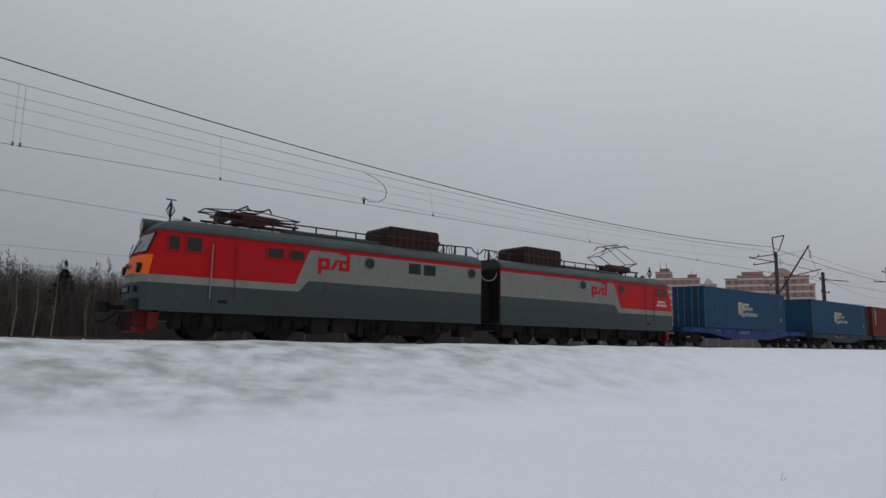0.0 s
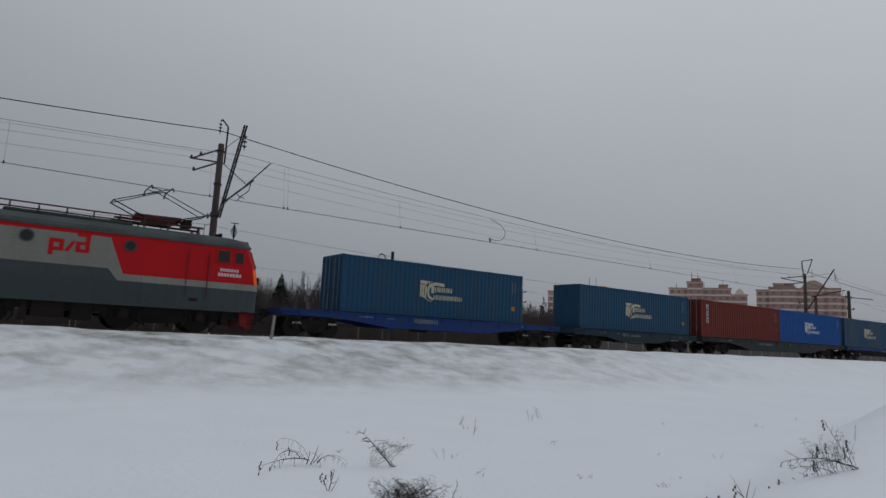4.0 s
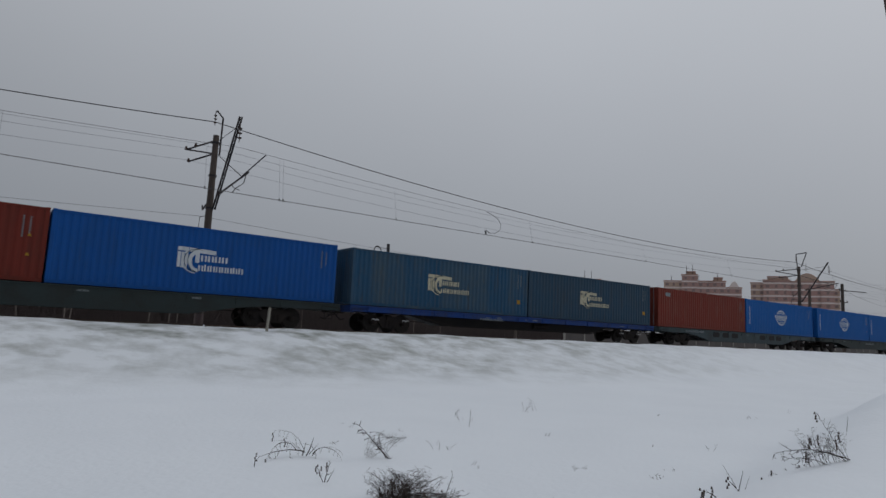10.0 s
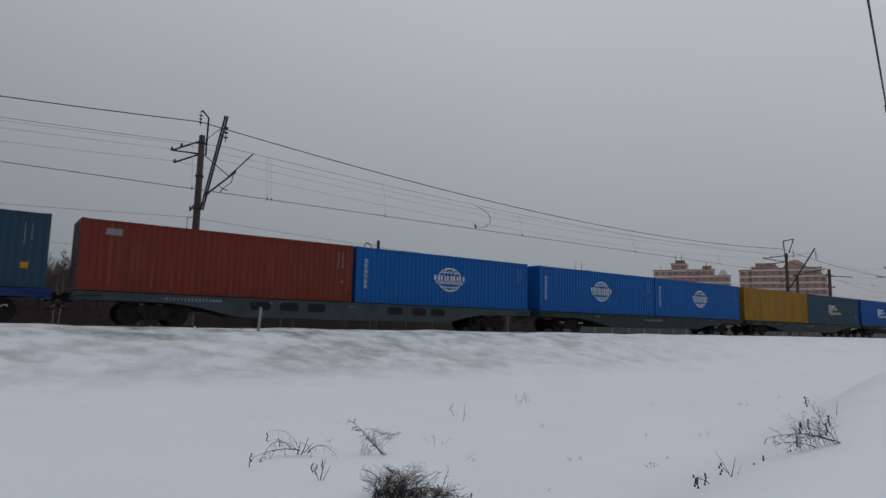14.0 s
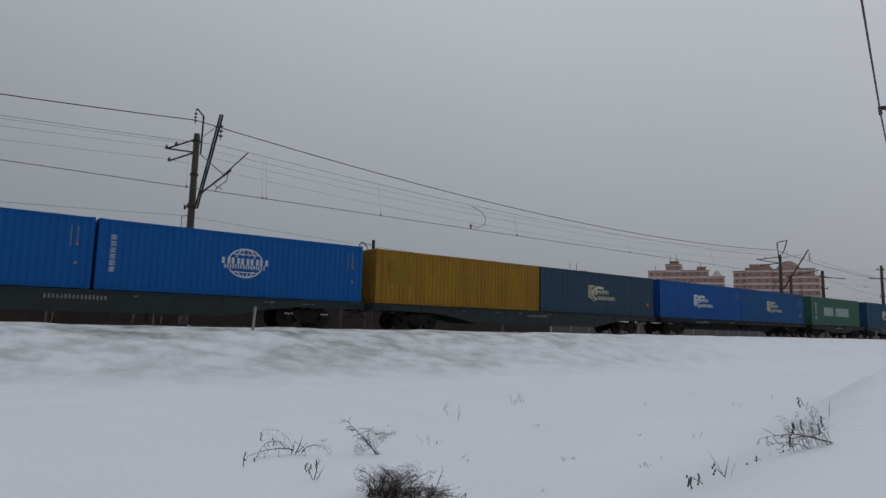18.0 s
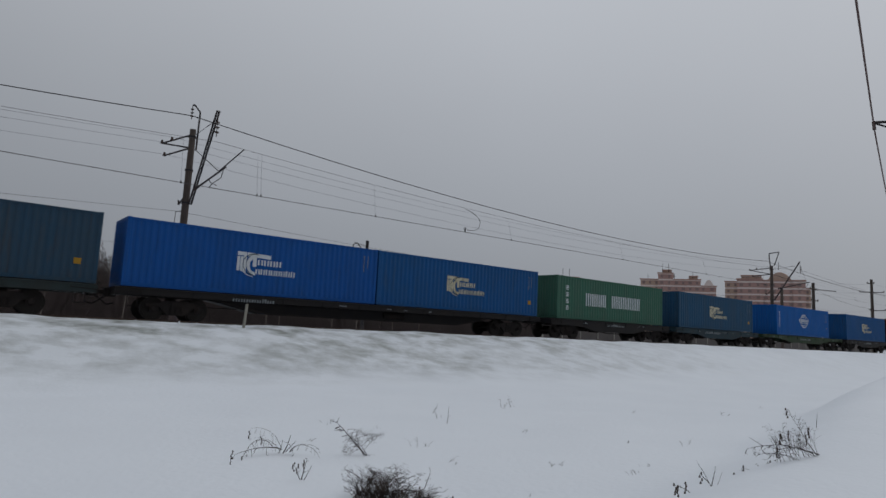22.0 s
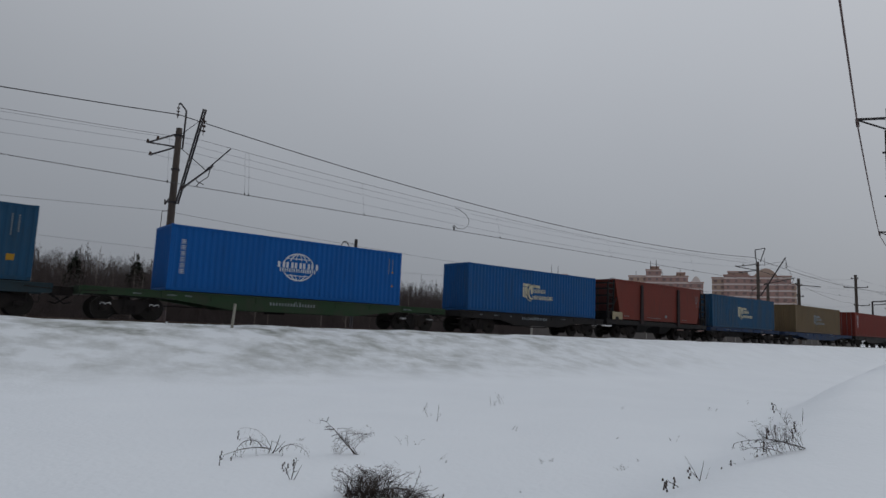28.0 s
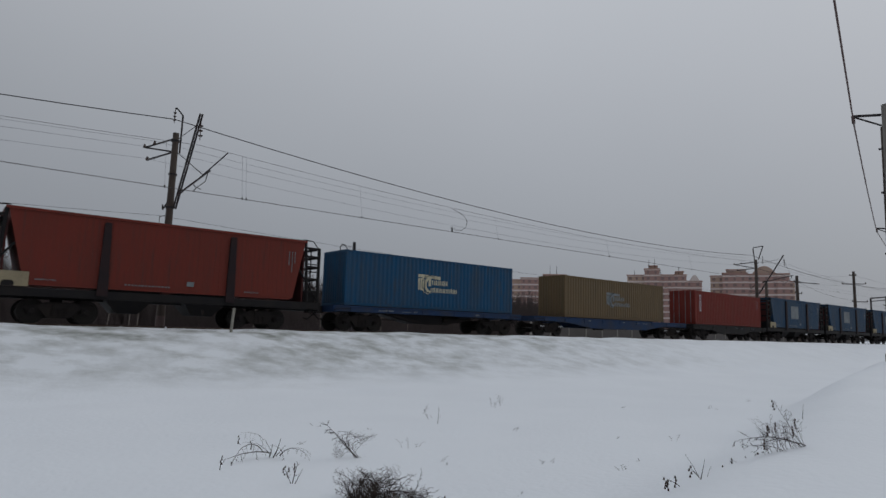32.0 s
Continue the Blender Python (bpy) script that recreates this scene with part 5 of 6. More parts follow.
MARKS = side_marks()
YELLOW = mesh_of(box(B(), 11.32, 11.58, -0.005, 0, 2.06, 2.30), "mark_yellow", "placard")
YELLOW_SMALL = mesh_of(prism(B(), [(11.55, 3.05), (11.69, 3.05), (11.62, 3.19)], "y", -0.005, 0), "mark_yellow", "sign")


def container(q, mat, label, logo=None, doors=True, marks=True, placard=False, sign=False, patches=()):
    """A forty-foot high-cube container; q: its leading end on the train."""
    c = thing("shipping_container", label, "shipping container", "containers on the train")
    z0, z1 = FLOOR, FLOOR + HEIGHT
    side = box_mesh("side_panel", mat, lambda: corrugated(LENGTH - 0.30, z0 + 0.16, z1 - 0.10))
    on("side_panel", side, c, pose(0.15, -HALF_W + 0.012, 0))
    on("side_panel", side, c, pose(LENGTH - 0.15, HALF_W - 0.012, 0, 0, 0, 180))
    end = box_mesh("end_panel", mat, lambda: corrugated(2 * HALF_W - 0.26, z0 + 0.16, z1 - 0.10, 0.045, 0.24))
    post = box_mesh("corner_post", mat, lambda: bevelled(box(B(), -0.075, 0.075, -0.065, 0.065, z0 + 0.118, z1 - 0.118), 0.012, 1))
    cast = box_mesh("corner_casting", mat, lambda: bevelled(box(B(), -0.089, 0.089, -0.081, 0.081, 0, 0.118), 0.014, 1))
    for x in (0.076, LENGTH - 0.076):
        for y in (-HALF_W + 0.066, HALF_W - 0.066):
            on("corner_post", post, c, pose(x, y, 0))
            for z in (z0, z1 - 0.118):
                on("corner_casting", cast, c, pose(x + (0.014 if x < 1 else -0.014), y + (0.016 if y < 0 else -0.016), z))
    rail_t = box_mesh("top_rail", mat, lambda: box(B(), 0.15, LENGTH - 0.15, -0.04, 0.04, z1 - 0.10, z1 - 0.02))
    rail_b = box_mesh("bottom_rail", mat, lambda: box(B(), 0.15, LENGTH - 0.15, -0.04, 0.04, z0 + 0.01, z0 + 0.16))
    for y in (-HALF_W + 0.041, HALF_W - 0.041):
        on("top_rail", rail_t, c, pose(0, y, 0))
        on("bottom_rail", rail_b, c, pose(0, y, 0))
    on("roof_panel", box_mesh("roof_panel", mat, lambda: box(B(), 0.12, LENGTH - 0.12, -HALF_W + 0.05, HALF_W - 0.05, z1 - 0.07, z1 - 0.012)), c)
    on("floor", box_mesh("floor", "frame_black", lambda: box(B(), 0.12, LENGTH - 0.12, -HALF_W + 0.06, HALF_W - 0.06, z0 + 0.03, z0 + 0.14)), c)
    header = box_mesh("end_rail", mat, lambda: box(B(), -0.06, 0.06, -HALF_W + 0.13, HALF_W - 0.13, 0, 0.12))
    for x in (0.064, LENGTH - 0.064):
        on("end_rail", header, c, pose(x, 0, z1 - 0.12))
        on("end_rail", header, c, pose(x, 0, z0 + 0.02))
    for x, isdoor, turn in ((0.0, doors, -90), (LENGTH, not doors, 90)):
        s = 1 if x == 0 else -1
        if not isdoor:
            on("end_panel", end, c, pose(x + s * 0.012, s * (HALF_W - 0.13), 0, 0, 0, turn))
            continue
        leaf = box_mesh("door", mat, lambda: corrugated(HALF_W - 0.14, z0 + 0.15, z1 - 0.13, 0.03, 0.36))
        rods = box_mesh("lock_rod", "mark_dim" if mat != "blue_slate" else mat, lambda: tube(B(), (0, 0, z0 + 0.06), (0, 0, z1 - 0.06), 0.02, n=6))
        for k in (0, 1):
            yb = s * (HALF_W - 0.13) - s * k * (HALF_W - 0.13)
            d = on("door", leaf, c, pose(x + s * 0.04, yb, 0, 0, 0, turn))
            for u in (0.3, 0.8):
                on("lock_rod", rods, d, pose(u, -0.035, 0))
                on("handle", box_mesh("handle", mat, lambda: box(B(), -0.02, 0.34, -0.02, 0.02, 2.35, 2.40)), d, pose(u, -0.05, 0))
    if logo:
        for nm, me in LOGO[logo]:
            o = on(nm, me, c, pose(0, -HALF_W + 0.010, 0), ("dark thin " if nm == "crest_arc" else "pale painted ") + nm.replace("_", " "))
            if nm in ("lettering", "mark_column", "ringed_globe", "crest_arc"):
                o["kind"] = "stuff"
    if marks:
        on("marks", MARKS, c, pose(0, -HALF_W + 0.010, 0), "small white columns of marks")["kind"] = "stuff"
    if placard:
        on("placard", YELLOW, c, pose(0, -HALF_W + 0.010, 0), "yellow square placard")
    if sign:
        on("sign", YELLOW_SMALL, c, pose(0, -HALF_W + 0.010, 0), "small yellow warning sign")
        on("sign", YELLOW_SMALL, c, pose(0, -HALF_W + 0.010, -0.75), "small yellow warning sign")
    for x0, x1, a, b, m in patches:
        part("patch", box(B(), x0, x1, -HALF_W + 0.006, -HALF_W + 0.0105, a, b), m, c, "painted-over patch")
    MOVES.append((c, q))
    return c


BOXED = "%s ribbed steel container on flat wagon"
TC = " with pale crest"
container(51.0, "blue_petrol", BOXED % "petrol blue" + TC, "swoosh_cream", True, placard=True)
container(68.3, "blue_petrol", BOXED % "petrol blue" + TC, "swoosh_cream", False, placard=True)
container(82.15, "oxide_red", BOXED % "oxide red", "column", True, sign=True)
container(94.42, "blue_bright", BOXED % "bright blue" + " with white crest", "swoosh_white", False)
container(107.5, "blue_dull", BOXED % "weathered blue-grey" + TC, "swoosh_cream", False, placard=True)
container(119.8, "blue_slate", BOXED % "slate blue" + TC, "swoosh_cream", False, placard=True)
container(133.0, "orange_red", BOXED % "rusty orange-red", None, True, sign=True, patches=((0.9, 1.5, 3.62, 3.9, "mark_dim"),))
container(145.38, "blue_ocean", BOXED % "bright ocean blue" + " with white globe", "globe", False)
container(158.65, "blue_ocean", BOXED % "bright ocean blue" + " with white globe", "globe", False, sign=True)
container(170.97, "blue_ocean", BOXED % "bright ocean blue" + " with white globe", "globe", False, sign=True)
container(184.0, "mustard", BOXED % "mustard yellow", None, False, marks=False, patches=((0.85, 2.2, 2.45, 3.7, "mustard_patch"), (5.5, 6.8, 2.25, 3.4, "mustard_patch")))
container(196.32, "blue_slate", BOXED % "slate blue" + TC, "swoosh_cream", False, placard=True, marks=False)
container(209.4, "blue_bright", BOXED % "bright blue" + " with white crest", "swoosh_white", False)
container(221.66, "blue_mid", BOXED % "mid blue" + TC, "swoosh_cream", False, placard=True)
container(235.75, "box_green", BOXED % "green" + " with large white marks", "words", False, marks=False)
container(250.3, "blue_petrol", BOXED % "petrol blue" + TC, "swoosh_cream", False, placard=True)
container(267.35, "blue_ocean", BOXED % "bright ocean blue" + " with white globe", "globe", False, sign=True)
container(284.5, "blue_mid", BOXED % "mid blue" + TC, "swoosh_cream", False, marks=False)
container(313.25, "blue_steel", BOXED % "weathered steel blue" + TC, "swoosh_cream", False, marks=False)
container(330.55, "olive", BOXED % "faded tan-brown" + " with faded crest", "swoosh_dim", False, marks=False)
container(347.65, "dark_maroon", BOXED % "dark maroon", "column", True)

FW = "flat container wagon with %s on dark bogies"
flat_wagon(57.1, 9.15, 7.36, "frame_blue", "fish", FW % "a bright blue fishbelly frame", [57.1], True, (-1.78, -0.22, 0.93, 1.22, 8))
flat_wagon(74.4, 6.75, 4.9, "frame_petrol", "plain", FW % "a dirty petrol frame", [74.4], False, (-1.9, 0.0, 0.92, 1.14, 8))
flat_wagon(94.4, 12.4, 9.25, "frame_grey", "deep", FW % "a deep grey-green frame", [88.25, 100.5], False, (-4.0, -1.6, 0.9, 1.12, 8))
flat_wagon(119.85, 12.3, 9.9, "frame_blue", "plain", FW % "a shallow blue frame", [113.6, 125.9], True, (-4.0, -2.2, 0.92, 1.1, 8))
flat_wagon(145.3, 12.3, 9.3, "frame_pale", "holes", FW % "a grey oval-pierced frame", [139.1, 151.5], False, (-9.0, -6.6, 1.02, 1.22, 8))
flat_wagon(170.9, 12.3, 9.3, "frame_grey", "deep", FW % "a deep grey-green frame", [164.75, 177.07], True, (-1.6, 0.6, 0.9, 1.12, 8))
flat_wagon(196.2, 12.3, 9.3, "frame_grey", "deep", FW % "a deep grey-green frame", [190.1, 202.42], False, (-1.2, 0.6, 0.92, 1.1, 8))
flat_wagon(221.6, 12.3, 9.9, "frame_black", "plain", FW % "a black frame", [215.5, 227.76], False, (-7.6, -5.6, 0.96, 1.16, 8))
flat_wagon(241.85, 6.75, 4.9, "frame_black", "plain", FW % "a black frame", [241.85], False, (-1.0, 1.0, 0.96, 1.12, 8))
flat_wagon(256.4, 6.75, 4.9, "frame_petrol", "plain", FW % "a faded blue frame", [256.4], False, (-2.4, 0.0, 0.92, 1.16, 8))
flat_wagon(273.4, 9.2, 7.36, "frame_green", "fish", FW % "a dark green fishbelly frame", [273.45], True, (-1.4, 1.0, 0.9, 1.1, 8))
flat_wagon(290.6, 6.75, 4.9, "frame_black", "plain", FW % "a black frame", [290.6], False, (-1.6, 0.8, 0.92, 1.14, 8))
flat_wagon(319.35, 6.7, 4.9, "frame_blue_dark", "plain", FW % "a dark blue frame", [319.35], False)
flat_wagon(336.6, 9.2, 7.36, "frame_blue_dark", "fish", FW % "a dull blue fishbelly frame", [336.65], True)
flat_wagon(353.75, 6.75, 4.9, "frame_black", "plain", FW % "a black frame", [353.75], False)


def hopper_wagon(q, mat, label, crest):
    w = thing("hopper_wagon", label, "freight wagon", "hopper wagons")
    # slanted ribbed body
    bm = B()
    prism(bm, [(-6.05, 4.30), (6.05, 4.30), (5.5, 1.50), (-5.35, 1.50)], "y", -1.44, 1.44)
    body = part("body", bm, mat, w)
    bm = B()
    n = 46
    for s in (-1, 1):
        for i in range(n):
            x = -5.2 + i * 10.4 / (n - 1)
            box(bm, x - 0.06, x + 0.06, min(s * 1.44, s * 1.446), max(s * 1.44, s * 1.446), 1.6, 4.2)
    part("ribs", bm, mat, w)["kind"] = "stuff"
    part("top_rim", prism(B(), [(-6.12, 4.26), (6.12, 4.26), (6.14, 4.36), (-6.14, 4.36)], "y", -1.5, 1.5), mat, w)
    part("lower_lip", box(B(), -5.35, 5.35, -1.48, 1.48, 1.44, 1.52), mat, w)
    # wide posts whose dark colour paints the shading bands on the side
    for x in (-2.7, 2.45):
        for s in (-1, 1):
            part("rib_post", prism(B(), [(x - 0.20, 1.15), (x + 0.20, 1.15), (x + 0.13, 4.05), (x + 0.08, 4.12), (x - 0.08, 4.12), (x - 0.13, 4.05)], "y", min(s * 1.44, s * 1.56), max(s * 1.44, s * 1.56)), "post_dark", w)
    for s in (-1, 1):
        part("side_sill", box(B(), -6.9, 6.9, min(s * 1.3, s * 1.46), max(s * 1.3, s * 1.46), 1.02, 1.34), "frame_black", w)
    part("centre_sill", box(B(), -6.9, 6.9, -0.22, 0.22, 0.95, 1.3), "frame_black", w)
    for x in (-1.55, 1.55):
        bm = B()
        lo = [(x - 0.45, -0.6), (x + 0.45, -0.6), (x + 0.45, 0.6), (x - 0.45, 0.6)]
        hi = [(x - 1.2, -1.2), (x + 1.2, -1.2), (x + 1.2, 1.2), (x - 1.2, 1.2)]
        a = [bm.verts.new((*p, 0.5)) for p in lo]
        b = [bm.verts.new((*p, 1.45)) for p in hi]
        bm.faces.new(a[::-1]), bm.faces.new(b)
        for i in range(4):
            bm.faces.new((a[i], a[(i + 1) % 4], b[(i + 1) % 4], b[i]))
        part("discharge_chute", bm, "frame_black", w)
    for s in (-1, 1):
        part("platform", box(B(), min(s * 5.3, s * 6.95), max(s * 5.3, s * 6.95), -1.45, 1.45, 1.30, 1.36), "frame_black", w)
        part("headstock", box(B(), min(s * 6.88, s * 7.0), max(s * 6.88, s * 7.0), -1.45, 1.45, 0.95, 1.36), "frame_black", w)
        coupler(w, s * 6.95, s)
        bogie(w, s * 4.05)
        for y in (-1.38, 1.38):
            part("corner_post", tube(B(), (s * 6.28, y, 1.34), (s * 6.1, y, 4.28), 0.075, n=6), "frame_black", w)
            part("end_post", tube(B(), (s * 6.86, y, 1.34), (s * 6.84, y, 4.05), 0.085, n=6), "frame_black", w)
            part("brace", tube(B(), (s * 6.82, y, 1.5), (s * 5.75, y, 3.0), 0.045, n=6), "frame_black", w)
            for k in range(7):
                part("rung", tube(B(), (s * 6.24, y, 1.75 + k * 0.37), (s * 6.85, y, 1.75 + k * 0.37), 0.028, n=5), "frame_black", w)
        part("end_sheet", box(B(), min(s * 6.02, s * 6.10), max(s * 6.02, s * 6.10), -1.3, 1.3, 1.36, 3.9), "rust_bar", w, "dark reddish-brown end sheet")
        part("brake_cabinet", bevelled(box(B(), min(s * 6.15, s * 6.80), max(s * 6.15, s * 6.80), -1.3, 0.4, 1.36, 1.95), 0.03, 1), "frame_black", w)
        for z in (1.9, 2.5, 3.1, 3.6, 4.02):
            part("end_rail", box(B(), min(s * 6.80, s * 6.88), max(s * 6.80, s * 6.88), -1.36, 1.36, z - 0.06, z + 0.06), "frame_black", w)
            part("side_rail", box(B(), min(s * 6.12, s * 6.88), max(s * 6.12, s * 6.88), -1.42, -1.36, z - 0.05, z + 0.05), "frame_black", w)
        for y in (-0.5, 0.4):
            part("end_upright", tube(B(), (s * 6.85, y, 1.34), (s * 6.85, y, 4.02), 0.035, n=5), "frame_black", w)
        part("grab_rail", bent(B(), [(s * 6.84, -1.36, 4.0), (s * 6.5, -1.36, 4.38), (s * 6.0, -1.36, 4.42)], 0.025, 5), "frame_black", w)
    bm = box(B(), -6.35, -5.2, -1.50, -1.42, 1.38, 1.93)
    part("cabinet_plate", bm, "plate_cream", w, "cream plate at the end of the body")
    # the notch is not cut: a black patch paints its dark inside
    part("plate_notch", prism(B(), [(-6.05, 1.38), (-5.65, 1.38), (-5.65, 1.5), (-5.72, 1.58), (-5.98, 1.58), (-6.05, 1.5)], "y", -1.504, -1.50), "frame_black", w)
    bm = B()
    for i in range(14):
        box(bm, -5.0 + i * 0.05, -4.975 + i * 0.05, -1.47, -1.466, 1.64, 1.70)
        box(bm, -1.9 + i * 0.13, -1.83 + i * 0.13, -1.47, -1.466, 1.63, 1.69)
        box(bm, 3.1 + i * 0.05, 3.125 + i * 0.05, -1.47, -1.466, 1.63, 1.69)
    box(bm, 0.55, 0.85, -1.47, -1.466, 1.75, 1.95)
    for x, k in ((5.2, 6), (5.36, 9), (5.5, 5)):
        box(bm, x, x + 0.035, -1.47, -1.466, 3.75 - k * 0.11, 3.75)
    part("marks", bm, "mark_dim", w, "small pale stencil marks")["kind"] = "stuff"
    if crest:
        part("crest", box(B(), -1.5, 0.3, -1.472, -1.466, 2.4, 3.7), "mark_dim", w, "pale faded crest")
    MOVES.append((w, q))


hopper_wagon(304.75, "hopper_red", "rust-red hopper wagon with slanted ends, posts and end ladders", False)
for q_ in (367.7, 382.3, 396.9):
    hopper_wagon(q_, "hopper_teal", "dark teal hopper wagon with slanted ends and cream plate", True)


def loft(bm, rings, close=True):
    """Joins outlines of equal length into one skin with end caps. Returns the faces ring by ring."""
    vs = [[bm.verts.new(p) for p in r] for r in rings]
    bands = []
    n = len(vs[0])
    for a, b in zip(vs, vs[1:]):
        bands.append([bm.faces.new((a[i], a[(i + 1) % n], b[(i + 1) % n], b[i])) for i in range(n)])
    bm.faces.new(vs[0][::-1])
    bm.faces.new(vs[-1])
    return bands


def locomotive(q, m, leading):
    """One half of a two-part electric locomotive; m = 1: cab towards -x, m = -1: cab towards +x. Stations are given for m = 1."""
    name = "locomotive_section"
    lab = "red and grey electric locomotive half, %s" % ("orange nose, folded pantograph" if leading else "raised pantograph")
    w = thing(name, lab, "locomotive", "locomotive halves")
    W = 1.55

    def X(s):
        return m * (s - 22.45)

    def lifted(name, bm, material, parent, label="", smooth=False):
        """A part whose heights are stretched to the true levels of sole bar, waist, gutter and roof."""
        for v in bm.verts:
            v.co.z = float(np.interp(v.co.z, (0.0, 0.6, 0.84, 1.8, 2.15, 2.3, 3.5, 3.7, 4.25, 5.2, 6.2), (0.0, 0.6, 0.98, 1.86, 2.20, 2.42, 3.62, 3.80, 4.31, 5.27, 6.2)))
        return part(name, bm, material, parent, label, smooth)

    def bx(bm, s0, s1, y0, y1, z0, z1):
        a, b = sorted((X(s0), X(s1)))
        return box(bm, a, b, y0, y1, z0, z1)

    def poly(pts):
        return [(X(s), z) for s, z in pts]

    # body: plan outlines stacked by height; the cab front slants back above the waist
    def plan(front, half, z, r=0.34):
        return [(X(front), -half * 0.30, z), (X(front + 0.16), -half * 0.93, z), (X(front + r), -half, z), (X(30.15), -half, z),
                (X(30.15), half, z), (X(front + r), half, z), (X(front + 0.16), half * 0.93, z), (X(front), half * 0.30, z)]
    levels = [(14.78, W, 0.84), (14.74, W, 1.87), (14.76, W, 2.15), (14.88, W, 2.76), (15.22, W, 3.68)]
    bm = B()
    bands = loft(bm, [plan(f, h, z) for f, h, z in levels])
    for k, faces in enumerate(bands):
        for i, f in enumerate(faces):
            cab = i in (0, 1, 5, 6, 7)
            f.material_index = (0, 1, 3 if cab else 2, 2)[k]
    lifted("body", bm, ["loco_dark", "loco_light", "loco_red", "loco_orange"], w)
    bm = B()
    loft(bm, [plan(15.20, W + 0.02, 3.68), plan(15.15, W + 0.02, 3.76), plan(15.3, W - 0.06, 3.92), plan(15.55, W - 0.28, 4.10), plan(16.0, W - 0.62, 4.22)])
    lifted("roof", bm, "loco_roof", w, "grey-green curved roof")
    # livery on the two long sides
    for s in (-1, 1):
        y = s * W
        lifted("stripe_panel", prism(B(), poly([(20.46, 2.15), (21.04, 3.49), (30.15, 3.49), (30.15, 2.15)]), "y", min(y, y + s * 0.005), max(y, y + s * 0.005)), "loco_light", w, "light grey side panel")
        lifted("lower_panel", prism(B(), poly([(20.64, 1.87), (21.02, 2.27), (30.15, 2.27), (30.15, 1.87)]), "y", min(y, y + s * 0.010), max(y, y + s * 0.010)), "loco_dark", w)
        for k in range(9):
            z = 2.36 + k * 0.125
            s0 = 20.46 + (z - 2.15) * 0.43 + 0.1
            lifted("body_rib", bx(B(), s0, 30.12, min(y + s * 0.005, y + s * 0.017), max(y + s * 0.005, y + s * 0.017), z, z + 0.035), "loco_light", w)
        for k in range(7):
            z = 0.98 + k * 0.125
            lifted("body_rib", bx(B(), 18.6, 30.12, min(y, y + s * 0.012), max(y, y + s * 0.012), z, z + 0.035), "loco_dark", w)
        lifted("gutter", bx(B(), 15.9, 30.15, min(y, y + s * 0.05), max(y, y + s * 0.05), 3.67, 3.72), "loco_roof", w)
        lifted("lower_edge", bx(B(), 15.5, 30.15, min(y, y + s * 0.03), max(y, y + s * 0.03), 0.82, 0.90), "loco_dark", w)
    # windows and portholes
    near = -1

    def porthole(s, z, side, dark="window_glass"):
        y = side * W
        p = lifted("porthole", tube(B(), (X(s), y, z), (X(s), y + side * 0.035, z), 0.24, n=20), "loco_dark", w, "round window in a dark ring")
        lifted("pane", tube(B(), (X(s), y + side * 0.035, z), (X(s), y + side * 0.042, z), 0.18, n=20), dark, p)

    def pane(s0, s1, z0, z1, side, frame="loco_red"):
        y = side * W
        p = lifted("window", bevelled(bx(B(), s0, s1, min(y, y + side * 0.03), max(y, y + side * 0.03), z0, z1), 0.012, 1), frame, w)
        lifted("pane", bx(B(), s0 + 0.06, s1 - 0.06, min(y + side * 0.03, y + side * 0.036), max(y + side * 0.03, y + side * 0.036), z0 + 0.06, z1 - 0.06), "window_glass", p)

    for side in (-1, 1):
        square = (side == near) == leading
        if square:
            for s0, s1 in ((19.22, 19.98), (20.12, 20.84)):
                pane(s0, s1, 2.98, 3.46, side)
            for s0, s1 in ((25.85, 26.5), (26.68, 27.35)):
                p = lifted("grille", bevelled(bx(B(), s0, s1, min(side * W, side * (W + 0.03)), max(side * W, side * (W + 0.03)), 2.92, 3.40), 0.012, 1), "loco_dark", w, "dark louvred grille")
                for k in range(6):
                    lifted("slat", bx(B(), s0 + 0.05, s1 - 0.05, min(side * (W + 0.03), side * (W + 0.05)), max(side * (W + 0.03), side * (W + 0.05)), 2.96 + k * 0.07, 2.99 + k * 0.07), "frame_black", p)
            porthole(23.82, 3.20, side)
            porthole(29.53, 3.22, side)
        else:
            porthole(23.84, 3.22, side)
            porthole(20.3, 3.24, side)
        # cab side windows, door with two handrails
        pane(15.62, 16.10, 2.92, 3.52, side, "loco_red")
        pane(16.22, 16.86, 2.92, 3.54, side, "loco_red")
        y = side * W
        d = lifted("door", bx(B(), 17.3, 17.95, min(y, y + side * 0.012), max(y, y + side * 0.012), 2.16, 3.58), "loco_red", w)
        lifted("door_lower", bx(B(), 17.3, 17.95, min(y, y + side * 0.012), max(y, y + side * 0.012), 0.95, 1.86), "loco_dark", w)
        for s in (17.18, 18.06):
            lifted("handrail", tube(B(), (X(s), y + side * 0.09, 1.35), (X(s), y + side * 0.09, 3.32), 0.021 if s < 17.5 else 0.016, n=6), "loco_light" if s < 17.5 and leading else "rust_bar", w, "thin vertical handrail")
        lifted("footstep", bx(B(), 17.5, 17.85, min(y, y + side * 0.03), max(y, y + side * 0.03), 1.20, 1.34), "frame_black", w)
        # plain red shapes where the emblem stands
        bm = B()
        y0, y1 = min(y + side * 0.017, y + side * 0.023), max(y + side * 0.017, y + side * 0.023)
        a, z0, k = 21.40, 2.76, 1.32
        if not (side == near and leading):
            a, k = 21.74, 1.25
        o0, g = (a, k) if m > 0 else (a + 1.1 * k, -k)
